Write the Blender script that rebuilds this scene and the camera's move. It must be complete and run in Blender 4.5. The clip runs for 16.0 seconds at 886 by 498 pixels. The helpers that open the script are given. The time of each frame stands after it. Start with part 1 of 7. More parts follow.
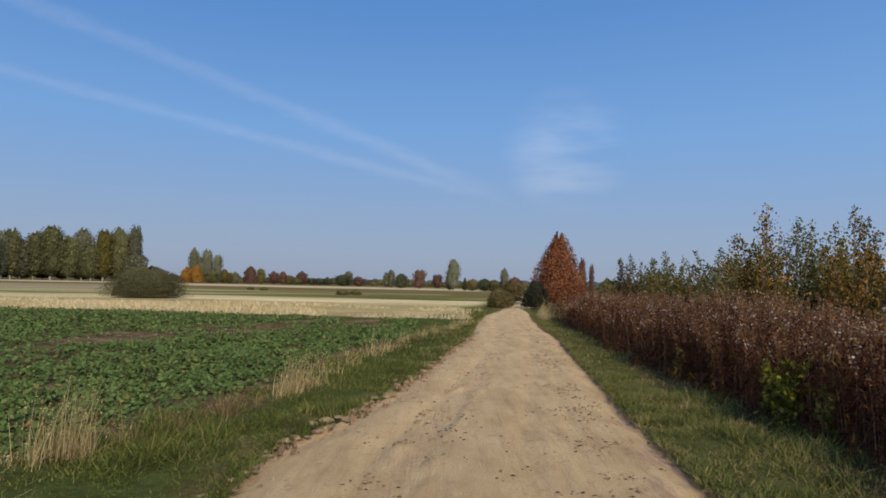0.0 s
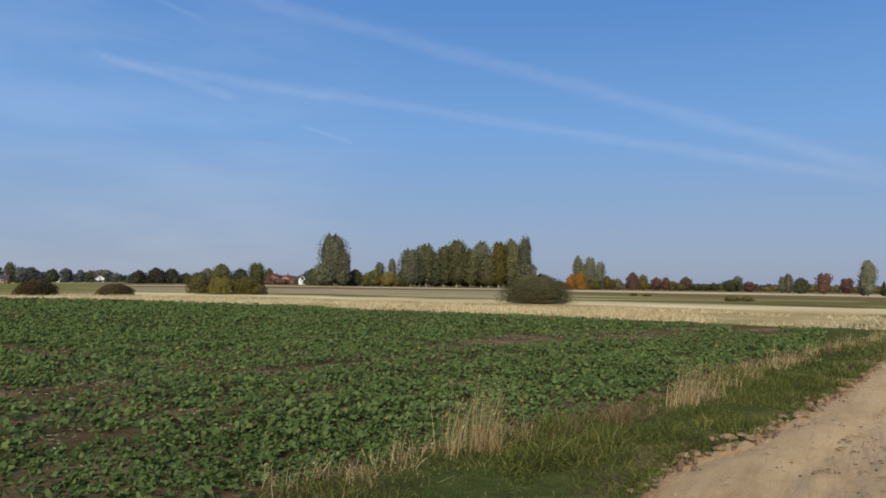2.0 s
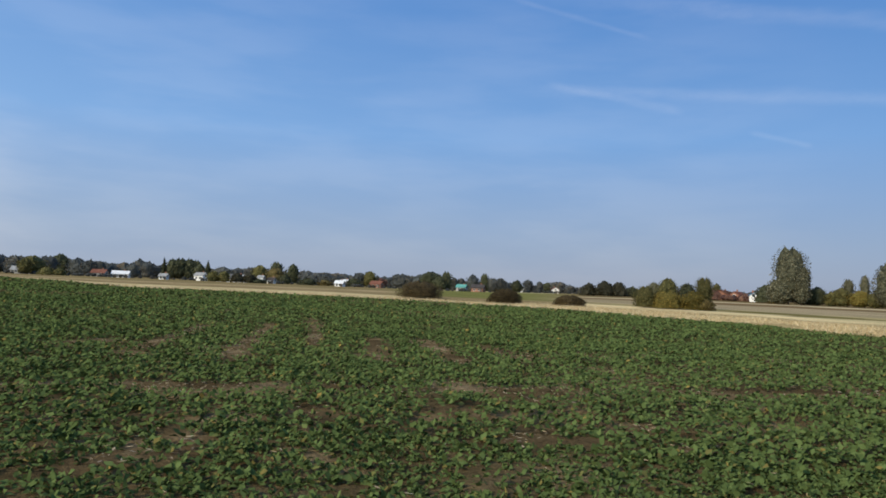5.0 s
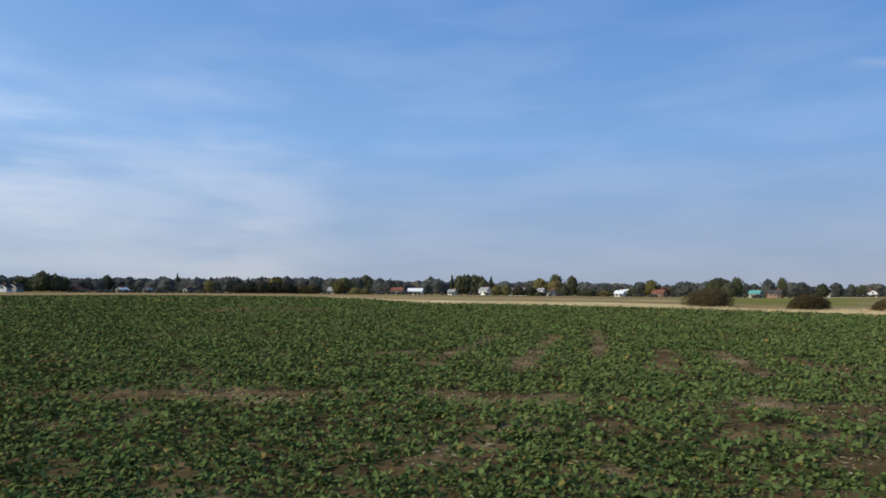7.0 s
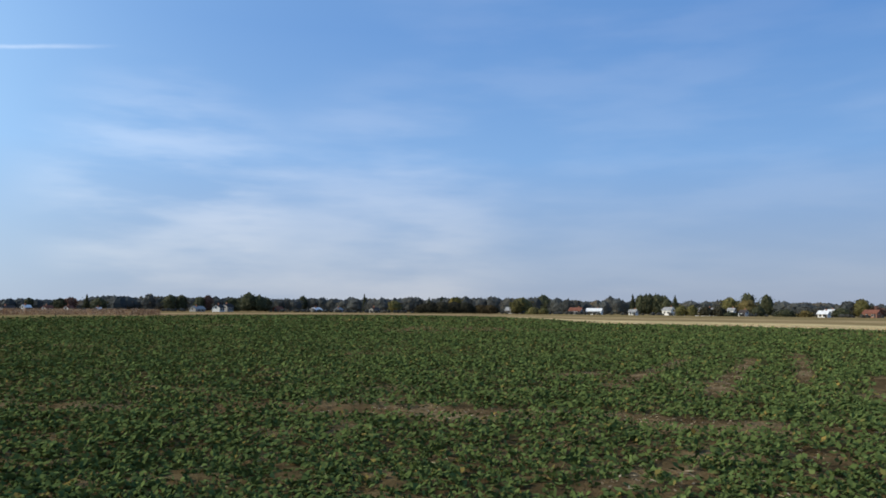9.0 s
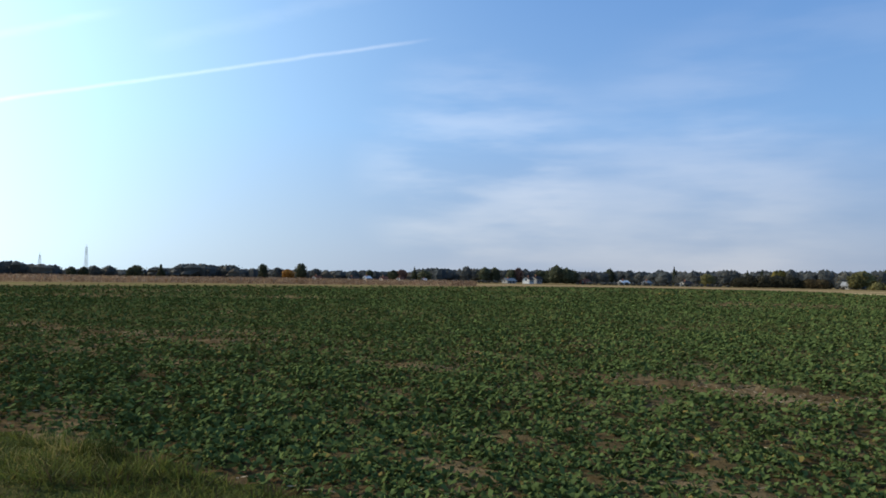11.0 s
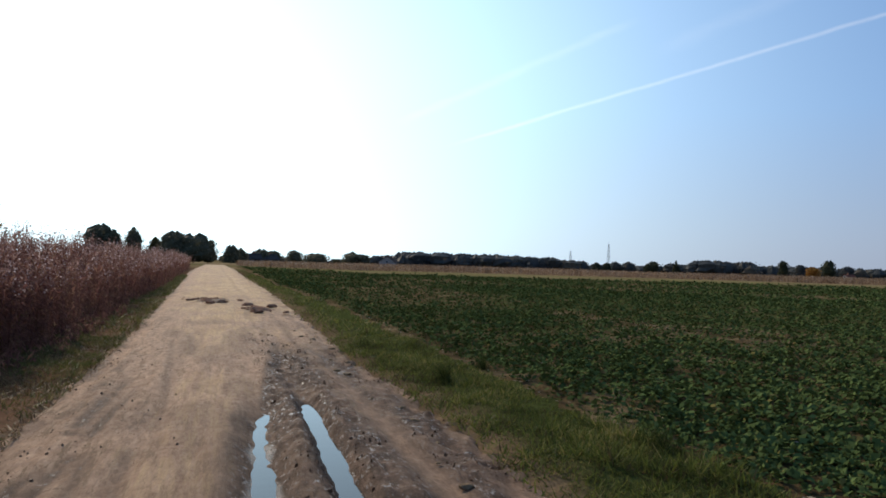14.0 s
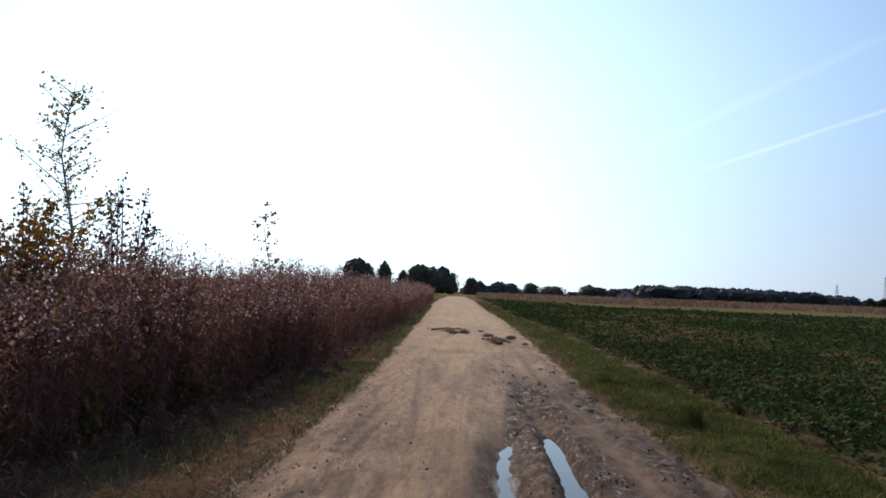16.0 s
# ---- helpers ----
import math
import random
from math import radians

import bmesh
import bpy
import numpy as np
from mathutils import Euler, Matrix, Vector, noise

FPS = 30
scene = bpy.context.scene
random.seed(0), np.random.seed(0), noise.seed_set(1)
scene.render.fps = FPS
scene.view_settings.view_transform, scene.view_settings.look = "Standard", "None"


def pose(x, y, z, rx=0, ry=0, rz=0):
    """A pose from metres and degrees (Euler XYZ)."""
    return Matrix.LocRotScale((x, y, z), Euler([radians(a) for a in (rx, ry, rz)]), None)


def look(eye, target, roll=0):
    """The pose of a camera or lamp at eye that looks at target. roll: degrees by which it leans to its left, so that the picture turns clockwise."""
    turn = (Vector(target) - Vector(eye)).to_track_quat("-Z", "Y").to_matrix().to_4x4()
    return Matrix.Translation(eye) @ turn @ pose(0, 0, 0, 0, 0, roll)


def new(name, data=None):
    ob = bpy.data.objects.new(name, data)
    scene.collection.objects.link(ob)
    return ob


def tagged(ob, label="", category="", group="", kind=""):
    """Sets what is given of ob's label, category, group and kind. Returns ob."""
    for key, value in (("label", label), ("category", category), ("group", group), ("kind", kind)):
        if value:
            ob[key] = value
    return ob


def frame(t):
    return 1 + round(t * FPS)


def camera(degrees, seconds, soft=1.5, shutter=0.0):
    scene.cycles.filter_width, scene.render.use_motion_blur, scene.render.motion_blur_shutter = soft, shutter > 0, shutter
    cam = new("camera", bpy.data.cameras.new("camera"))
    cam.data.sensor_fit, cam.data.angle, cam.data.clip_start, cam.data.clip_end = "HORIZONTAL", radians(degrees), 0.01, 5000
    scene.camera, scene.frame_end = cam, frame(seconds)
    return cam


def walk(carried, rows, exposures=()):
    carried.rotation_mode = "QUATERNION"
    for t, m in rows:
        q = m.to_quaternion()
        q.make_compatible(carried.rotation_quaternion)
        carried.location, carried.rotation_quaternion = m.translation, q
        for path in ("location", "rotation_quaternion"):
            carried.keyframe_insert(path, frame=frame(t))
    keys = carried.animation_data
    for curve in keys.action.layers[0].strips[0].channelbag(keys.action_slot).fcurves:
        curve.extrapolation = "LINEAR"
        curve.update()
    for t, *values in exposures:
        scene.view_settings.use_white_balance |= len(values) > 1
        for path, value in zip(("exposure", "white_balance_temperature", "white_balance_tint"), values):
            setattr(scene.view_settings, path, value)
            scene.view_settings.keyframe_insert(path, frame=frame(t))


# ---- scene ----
cam = camera(63.03, 16.0, soft=1.7)
ROWS = [
    (0, pose(0.001, 0.000, 1.614, 92.71, -1.29, 0.01)),
    (0.5, pose(-0.044, 0.050, 1.606, 92.54, -1.43, 6.30)),
    (1, pose(-0.099, 0.116, 1.600, 92.55, -0.93, 14.15)),
    (1.5, pose(-0.126, 0.136, 1.599, 92.54, -0.90, 20.28)),
    (2, pose(-0.130, 0.168, 1.602, 92.66, -0.78, 29.60)),
    (2.5, pose(-0.096, 0.196, 1.602, 92.33, -1.48, 33.17)),
    (3, pose(-0.167, 0.191, 1.600, 92.82, -0.95, 32.64)),
    (3.5, pose(-0.287, 0.175, 1.591, 92.55, -1.42, 37.34)),
    (4, pose(-0.367, 0.179, 1.586, 93.18, -1.36, 45.48)),
    (4.5, pose(-0.444, 0.268, 1.585, 93.19, -0.79, 52.13)),
    (5, pose(-0.428, 0.299, 1.594, 92.82, -2.44, 63.82)),
    (5.2, pose(-0.427, 0.303, 1.598, 92.90, -2.52, 67.10)),
    (7.3, pose(-0.461, 0.217, 1.596, 93.46, -0.72, 88.46)),
    (7.5, pose(-0.435, 0.202, 1.597, 93.70, -1.01, 90.32)),
    (8, pose(-0.381, 0.155, 1.603, 93.93, -0.84, 93.24)),
    (8.2, pose(-0.361, 0.144, 1.604, 94.40, -0.66, 94.48)),
    (10.3, pose(-0.231, 0.057, 1.611, 92.59, -0.82, 112.26)),
    (10.5, pose(-0.232, 0.059, 1.610, 92.54, -0.87, 115.22)),
    (11, pose(-0.221, 0.010, 1.603, 92.14, -0.92, 123.54)),
    (11.5, pose(-0.158, -0.047, 1.611, 92.76, -0.47, 129.12)),
    (12, pose(-0.102, -0.121, 1.617, 93.58, -0.83, 133.96)),
    (12.5, pose(-0.097, -0.159, 1.616, 92.49, -1.02, 139.70)),
    (13, pose(-0.100, -0.196, 1.611, 92.03, -1.72, 146.53)),
    (13.5, pose(-0.114, -0.263, 1.602, 91.54, -1.42, 156.20)),
    (14, pose(-0.127, -0.338, 1.589, 90.99, -1.58, 162.71)),
    (14.5, pose(-0.117, -0.390, 1.583, 92.03, -2.08, 168.58)),
    (15, pose(-0.103, -0.390, 1.583, 91.80, -2.63, 174.15)),
    (15.5, pose(-0.094, -0.434, 1.585, 92.82, -2.40, 178.76)),
    (16, pose(-0.077, -0.424, 1.585, 92.99, -2.05, 181.27)),
]

EXPOSURES = [(0, 0.0, 6500, 10), (8, 0.05, 6500, 10), (10.5, 0.05, 6500, 10), (11.5, 0.06, 6500, 10), (12.4, 0.0, 6500, 11), (13.0, -0.16, 6500, 12), (14.5, -0.28, 6500, 16), (15.2, -0.32, 6500, 18), (16, -0.50, 6500, 20)]
walk(cam, ROWS, EXPOSURES)

# ---------------------------------------------------------------- light
SUN_AZ, SUN_EL = 197.0, 30.0        # azimuth counted from +y towards -x


def heading(az, el):
    a, e = radians(az), radians(el)
    return Vector((-math.sin(a) * math.cos(e), math.cos(a) * math.cos(e), math.sin(e)))


def make_world():
    world = bpy.data.worlds.new("sky")
    scene.world = world
    world.use_nodes = True
    nt = world.node_tree
    nt.nodes.clear()
    add = nt.nodes.new
    out, bg = add("ShaderNodeOutputWorld"), add("ShaderNodeBackground")
    sky = add("ShaderNodeTexSky")
    sky.sky_type = "NISHITA"
    sky.sun_disc = False
    sky.sun_elevation = radians(SUN_EL)
    sky.sun_rotation = radians(360 - SUN_AZ)
    sky.altitude, sky.air_density, sky.dust_density, sky.ozone_density = 100, 1.0, 1.2, 2.0
    bg.inputs["Strength"].default_value = 0.10
    nt.links.new(bg.outputs[0], out.inputs[0])
    coord = add("ShaderNodeTexCoord")
    way = coord.outputs["Generated"]

    def link(value, socket):
        if isinstance(value, (int, float)):
            socket.default_value = value
        elif isinstance(value, (tuple, Vector)):
            socket.default_value = tuple(value)
        else:
            nt.links.new(value, socket)

    def calc(op, a, b=0.0, c=0.0):
        n = add("ShaderNodeMath")
        n.operation = op
        for v, s in zip((a, b, c), n.inputs):
            link(v, s)
        return n.outputs[0]

    def dot(a, v):
        n = add("ShaderNodeVectorMath")
        n.operation = "DOT_PRODUCT"
        link(a, n.inputs[0])
        link(v, n.inputs[1])
        return n.outputs["Value"]

    def ease(x, lo, hi):
        n = add("ShaderNodeMapRange")
        n.interpolation_type = "SMOOTHSTEP"
        link(x, n.inputs[0])
        n.inputs[1].default_value, n.inputs[2].default_value = lo, hi
        return n.outputs[0]

    def cloud_noise(scale, stretch, detail=5.0, rough=0.6):
        m = add("ShaderNodeMapping")
        m.inputs["Scale"].default_value = stretch
        nt.links.new(way, m.inputs[0])
        n = add("ShaderNodeTexNoise")
        n.inputs["Scale"].default_value = scale
        n.inputs["Detail"].default_value = detail
        n.inputs["Roughness"].default_value = rough
        nt.links.new(m.outputs[0], n.inputs["Vector"])
        return n.outputs["Fac"]

    wisps = cloud_noise(14.0, (1.0, 1.0, 3.5))
    fine = cloud_noise(45.0, (1.0, 1.0, 2.0), 4.0)
    total = None

    def plus(value):
        nonlocal total
        total = value if total is None else calc("ADD", total, value)

    def contrail(a, b, width, strength, uneven=0.6):
        p, q = heading(*a), heading(*b)
        n, mid = p.cross(q).normalized(), (p + q).normalized()
        half = p.angle(q) / 2
        off = calc("ADD", dot(way, n), calc("MULTIPLY", calc("SUBTRACT", wisps, 0.5), radians(width) * 1.2))
        core = calc("SUBTRACT", 1.0, ease(calc("ABSOLUTE", off), 0.0, radians(width)))
        ends = ease(dot(way, mid), math.cos(half * 1.12), math.cos(half * 0.8))
        body = calc("MULTIPLY", calc("MULTIPLY", core, ends), strength)
        plus(calc("MULTIPLY", body, calc("ADD", 1 - uneven, calc("MULTIPLY", fine, uneven * 1.8))))

    contrail((53, 21.9), (-3, 7.6), 0.9, 0.085)
    contrail((57, 15.4), (-3, 7.0), 0.7, 0.08)
    contrail((59, 22.0), (48.5, 19.0), 0.3, 0.06)
    contrail((56, 15.85), (46, 13.7), 0.5, 0.075)
    contrail((41, 11.9), (37, 10.8), 0.3, 0.07)
    contrail((161, 9.6), (126, 18.1), 0.22, 0.30, 0.5)
    contrail((166, 11.0), (148.5, 18.2), 0.5, 0.11)
    contrail((146, 16.2), (126, 22.6), 0.9, 0.07)

    veil = cloud_noise(5.0, (1.0, 1.0, 5.0), 4.0, 0.5)

    def cirrus(az, el, wide, strength, lo=0.42, hi=0.75):
        close = ease(dot(way, heading(az, el)), math.cos(radians(wide)), 1.0)
        plus(calc("MULTIPLY", calc("MULTIPLY", close, ease(veil, lo, hi)), strength))

    cirrus(-9.5, 10.5, 5.5, 0.2, 0.4, 0.7)
    cirrus(121, 8.5, 11, 0.30, 0.36, 0.72)
    cirrus(106, 5.0, 14, 0.25, 0.2, 0.8)
    cirrus(55, 9, 24, 0.08, 0.3, 0.7)
    cirrus(88, 12, 25, 0.08, 0.35, 0.7)

    # clear autumn air: the sky's own blue, pale and hazy towards the horizon
    sep = add("ShaderNodeSeparateXYZ")
    nt.links.new(way, sep.inputs[0])
    height = calc("MULTIPLY", calc("MAXIMUM", sep.outputs[2], 0.0), 1.0)
    air = add("ShaderNodeValToRGB")
    stops = ((0.0, (0.285, 0.340, 0.475)), (0.08, (0.232, 0.332, 0.535)), (0.20, (0.145, 0.325, 0.66)), (0.36, (0.060, 0.215, 0.57)), (0.8, (0.03, 0.14, 0.42)))
    while len(air.color_ramp.elements) < len(stops):
        air.color_ramp.elements.new(0.5)
    for e, (p, c) in zip(air.color_ramp.elements, stops):
        e.position, e.color = p, (*c, 1)
    nt.links.new(height, air.inputs[0])

    def scaled(vec, k):
        n = add("ShaderNodeVectorMath")
        n.operation = "SCALE"
        link(vec, n.inputs[0])
        link(k, n.inputs["Scale"])
        return n.outputs[0]

    def blend(kind, fac, p, q):
        n = add("ShaderNodeMix")
        n.data_type, n.blend_type = "RGBA", kind
        link(fac, n.inputs[0])
        nt.links.new(p, n.inputs[6])
        nt.links.new(q, n.inputs[7])
        return n.outputs[2]

    clear = blend("MIX", 0.86, sky.outputs[0], scaled(air.outputs[0], 10.0))
    # bright haze round the sun
    facing = dot(way, heading(SUN_AZ, SUN_EL))
    low = calc("MAXIMUM", calc("SUBTRACT", 1.6, calc("MULTIPLY", height, 2.1)), 0.35)
    near = calc("MULTIPLY", calc("MULTIPLY", calc("POWER", calc("MAXIMUM", facing, 0.0), 3.8), low), 17.5)
    wide = calc("MULTIPLY", calc("ADD", facing, 1.0), 1.0)
    hazy = blend("ADD", 1.0, clear, scaled((0.70, 1.0, 1.03), near))
    hazy = blend("ADD", 1.0, hazy, scaled((0.75, 1.0, 1.15), wide))
    white = add("ShaderNodeRGB")
    white.outputs[0].default_value = (6.0, 4.7, 2.7, 1)
    cloudy = blend("ADD", calc("MINIMUM", total, 0.9), hazy, white.outputs[0])
    nt.links.new(cloudy, bg.inputs["Color"])


make_world()
sun = new("sun", bpy.data.lights.new("sun", "SUN"))
sun.data.energy, sun.data.angle, sun.data.color = 3.6, radians(0.6), (1.0, 0.85, 0.64)
sun.matrix_world = look(heading(SUN_AZ, SUN_EL) * 100, (0, 0, 0))

# ---------------------------------------------------------------- materials
def blank(name):
    m = bpy.data.materials.new(name)
    m.use_nodes = True
    nt = m.node_tree
    return m, nt, nt.nodes["Principled BSDF"], nt.nodes["Material Output"]


def ramp_node(nt, fac, stops):
    r = nt.nodes.new("ShaderNodeValToRGB")
    els = r.color_ramp.elements
    while len(els) < len(stops):
        els.new(0.5)
    for e, (p, c) in zip(els, stops):
        e.position, e.color = p, (*c, 1)
    nt.links.new(fac, r.inputs[0])
    return r.outputs[0]


def noise_node(nt, scale, detail=4.0, rough=0.6, stretch=None):
    g = nt.nodes.new("ShaderNodeNewGeometry")
    v = g.outputs["Position"]
    if stretch:
        mp = nt.nodes.new("ShaderNodeMapping")
        mp.inputs["Scale"].default_value = stretch
        nt.links.new(v, mp.inputs[0])
        v = mp.outputs[0]
    n = nt.nodes.new("ShaderNodeTexNoise")
    n.inputs["Scale"].default_value, n.inputs["Detail"].default_value, n.inputs["Roughness"].default_value = scale, detail, rough
    nt.links.new(v, n.inputs["Vector"])
    return n.outputs["Fac"]


def mixed(nt, fac, a, b, blend="MIX"):
    m = nt.nodes.new("ShaderNodeMix")
    m.data_type, m.blend_type = "RGBA", blend
    for v, s in ((fac, m.inputs[0]), (a, m.inputs[6]), (b, m.inputs[7])):
        if isinstance(v, (int, float)):
            s.default_value = v
        elif isinstance(v, tuple):
            s.default_value = (*v, 1)
        else:
            nt.links.new(v, s)
    return m.outputs[2]


def bumped(nt, bsdf, height, strength, distance):
    b = nt.nodes.new("ShaderNodeBump")
    b.inputs["Strength"].default_value, b.inputs["Distance"].default_value = strength, distance
    nt.links.new(height, b.inputs["Height"])
    nt.links.new(b.outputs[0], bsdf.inputs["Normal"])


def earthy(name, stops, scale, fine, rough=0.9, bump=0.5, depth=0.02):
    """Soil, bark, plaster and the like: a coarse and a fine variation, with relief."""
    m, nt, bsdf, _ = blank(name)
    coarse = ramp_node(nt, noise_node(nt, scale), stops)
    grain = noise_node(nt, fine, 6.0, 0.7)
    shade = ramp_node(nt, grain, [(0.25, (0.62, 0.62, 0.62)), (0.75, (1.25, 1.22, 1.18))])
    nt.links.new(mixed(nt, 1.0, coarse, shade, "MULTIPLY"), bsdf.inputs["Base Color"])
    bsdf.inputs["Roughness"].default_value = rough
    bsdf.inputs["Specular IOR Level"].default_value = 0.0
    bumped(nt, bsdf, grain, bump, depth)
    return m


def leafy(name, stops, patch=0.0, stretch=None, rough=0.55, through_light=0.3, spec=0.05, own=1.0):
    """Leaves and blades: each has a shade of its own, and light shines through them."""
    m, nt, bsdf, out = blank(name)
    g = nt.nodes.new("ShaderNodeNewGeometry")
    pick = g.outputs["Random Per Island"]
    if patch:
        mm = nt.nodes.new("ShaderNodeMath")
        mm.operation = "MULTIPLY_ADD"
        nt.links.new(noise_node(nt, patch, 3.0, 0.6, stretch), mm.inputs[0])
        mm.inputs[1].default_value = 1.4 + 1.2 * (1 - own)
        mm.inputs[2].default_value = -0.5 * mm.inputs[1].default_value + 0.5 * (1 - own)
        aa = nt.nodes.new("ShaderNodeMath")
        aa.operation = "MULTIPLY_ADD"
        aa.use_clamp = True
        nt.links.new(pick, aa.inputs[0])
        aa.inputs[1].default_value = own
        nt.links.new(mm.outputs[0], aa.inputs[2])
        pick = aa.outputs[0]
    col = ramp_node(nt, pick, stops)
    tone = nt.nodes.new("ShaderNodeObjectInfo")
    hue = nt.nodes.new("ShaderNodeHueSaturation")
    mr = nt.nodes.new("ShaderNodeMapRange")
    nt.links.new(tone.outputs["Random"], mr.inputs[0])
    mr.inputs[3].default_value, mr.inputs[4].default_value = 0.8, 1.2
    nt.links.new(mr.outputs[0], hue.inputs["Value"])
    nt.links.new(col, hue.inputs["Color"])
    col = hue.outputs[0]
    nt.links.new(col, bsdf.inputs["Base Color"])
    bsdf.inputs["Roughness"].default_value = rough
    bsdf.inputs["Specular IOR Level"].default_value = spec
    tr = nt.nodes.new("ShaderNodeBsdfTranslucent")
    nt.links.new(col, tr.inputs[0])
    mx = nt.nodes.new("ShaderNodeMixShader")
    mx.inputs[0].default_value = through_light
    nt.links.new(bsdf.outputs[0], mx.inputs[1])
    nt.links.new(tr.outputs[0], mx.inputs[2])
    nt.links.new(mx.outputs[0], out.inputs[0])
    return m


def road_material():
    """Pale dry sand, with dark soaked mud where the wheels dug in, also used for rim shade."""
    m, nt, bsdf, _ = blank("sandy_track")
    base = ramp_node(nt, noise_node(nt, 1.1, 6.0, 0.65, (1.6, 0.7, 1.0)), [(0.30, (0.50, 0.315, 0.155)), (0.5, (0.61, 0.400, 0.205)), (0.70, (0.69, 0.47, 0.255))])
    lines = noise_node(nt, 1.0, 7.0, 0.75, (6.0, 0.35, 1.0))
    base = mixed(nt, 0.5, base, mixed(nt, 1.0, base, ramp_node(nt, lines, [(0.32, (0.60, 0.55, 0.50)), (0.48, (0.98, 0.97, 0.95)), (0.7, (1.12, 1.12, 1.1))]), "MULTIPLY"))
    grain = noise_node(nt, 60.0, 6.0, 0.8)
    base = mixed(nt, 1.0, base, ramp_node(nt, grain, [(0.28, (0.66, 0.63, 0.60)), (0.68, (1.14, 1.14, 1.12))]), "MULTIPLY")
    crumbs = noise_node(nt, 7.0, 6.0, 0.75, (1.0, 0.6, 1.0))
    base = mixed(nt, ramp_node(nt, crumbs, [(0.58, (0, 0, 0)), (0.70, (0.7, 0.7, 0.7))]), base, (0.24, 0.155, 0.082))
    worn = nt.nodes.new("ShaderNodeAttribute")
    worn.attribute_name = "loam"
    streak = noise_node(nt, 1.0, 8.0, 0.78, (11.0, 0.8, 1.0))
    loam = ramp_node(nt, noise_node(nt, 9.0, 6.0, 0.75, (1.5, 0.5, 1.0)), [(0.3, (0.26, 0.147, 0.082)), (0.50, (0.44, 0.266, 0.155)), (0.72, (0.62, 0.41, 0.255))])
    reach = nt.nodes.new("ShaderNodeMath")
    reach.operation = "MULTIPLY_ADD"
    nt.links.new(streak, reach.inputs[0])
    reach.inputs[1].default_value = 5.0
    reach.inputs[2].default_value = -3.1
    over = nt.nodes.new("ShaderNodeMath")
    over.operation = "MULTIPLY_ADD"
    over.use_clamp = True
    nt.links.new(worn.outputs["Fac"], over.inputs[0])
    over.inputs[1].default_value = 2.7
    nt.links.new(reach.outputs[0], over.inputs[2])
    base = mixed(nt, over.outputs[0], base, loam)
    marks = ramp_node(nt, noise_node(nt, 1.0, 6.0, 0.8, (9.0, 1.0, 1.0)), [(0.545, (0, 0, 0)), (0.585, (0.9, 0.9, 0.9))])
    flecks = ramp_node(nt, noise_node(nt, 11.0, 5.0, 0.8, (1.3, 0.7, 1.0)), [(0.58, (0, 0, 0)), (0.62, (0.9, 0.9, 0.9))])
    for spots, earth in ((marks, (0.25, 0.152, 0.080)), (flecks, (0.22, 0.130, 0.068))):
        base = mixed(nt, mixed(nt, 1.0, spots, worn.outputs["Fac"], "MULTIPLY"), base, earth)
    at = nt.nodes.new("ShaderNodeAttribute")
    at.attribute_name = "wet_shade"
    mud = ramp_node(nt, noise_node(nt, 7.0, 7.0, 0.78, (1.6, 0.8, 1.0)), [(0.36, (0.034, 0.019, 0.012)), (0.50, (0.078, 0.044, 0.027)), (0.68, (0.20, 0.122, 0.078))])
    nt.links.new(mixed(nt, at.outputs["Fac"], base, mud), bsdf.inputs["Base Color"])
    gloss = ramp_node(nt, noise_node(nt, 17.0, 5.0, 0.7, (1.4, 0.7, 1.0)), [(0.57, (0, 0, 0)), (0.61, (1, 1, 1))])
    shore = nt.nodes.new("ShaderNodeMapRange")
    nt.links.new(at.outputs["Fac"], shore.inputs[0])
    shore.inputs[1].default_value, shore.inputs[2].default_value = 0.94, 1.0
    shore.inputs[4].default_value = 0.6
    soaked = nt.nodes.new("ShaderNodeMapRange")
    nt.links.new(at.outputs["Fac"], soaked.inputs[0])
    soaked.inputs[1].default_value, soaked.inputs[2].default_value = 0.6, 1.0
    sheen = mixed(nt, 1.0, mixed(nt, 1.0, gloss, soaked.outputs[0], "MULTIPLY"), shore.outputs[0], "LIGHTEN")
    for socket, dry, damp in (("Roughness", 0.8, 0.24), ("Specular IOR Level", 0.10, 0.5)):
        mr = nt.nodes.new("ShaderNodeMapRange")
        nt.links.new(sheen, mr.inputs[0])
        mr.inputs[3].default_value, mr.inputs[4].default_value = dry, damp
        nt.links.new(mr.outputs[0], bsdf.inputs[socket])
    relief = mixed(nt, 0.5, noise_node(nt, 20.0, 8.0, 0.75, (1.5, 0.7, 1.0)), noise_node(nt, 1.0, 7.0, 0.8, (16.0, 1.6, 1.0)))
    bumped(nt, bsdf, relief, 1.0, 0.04)
    return m


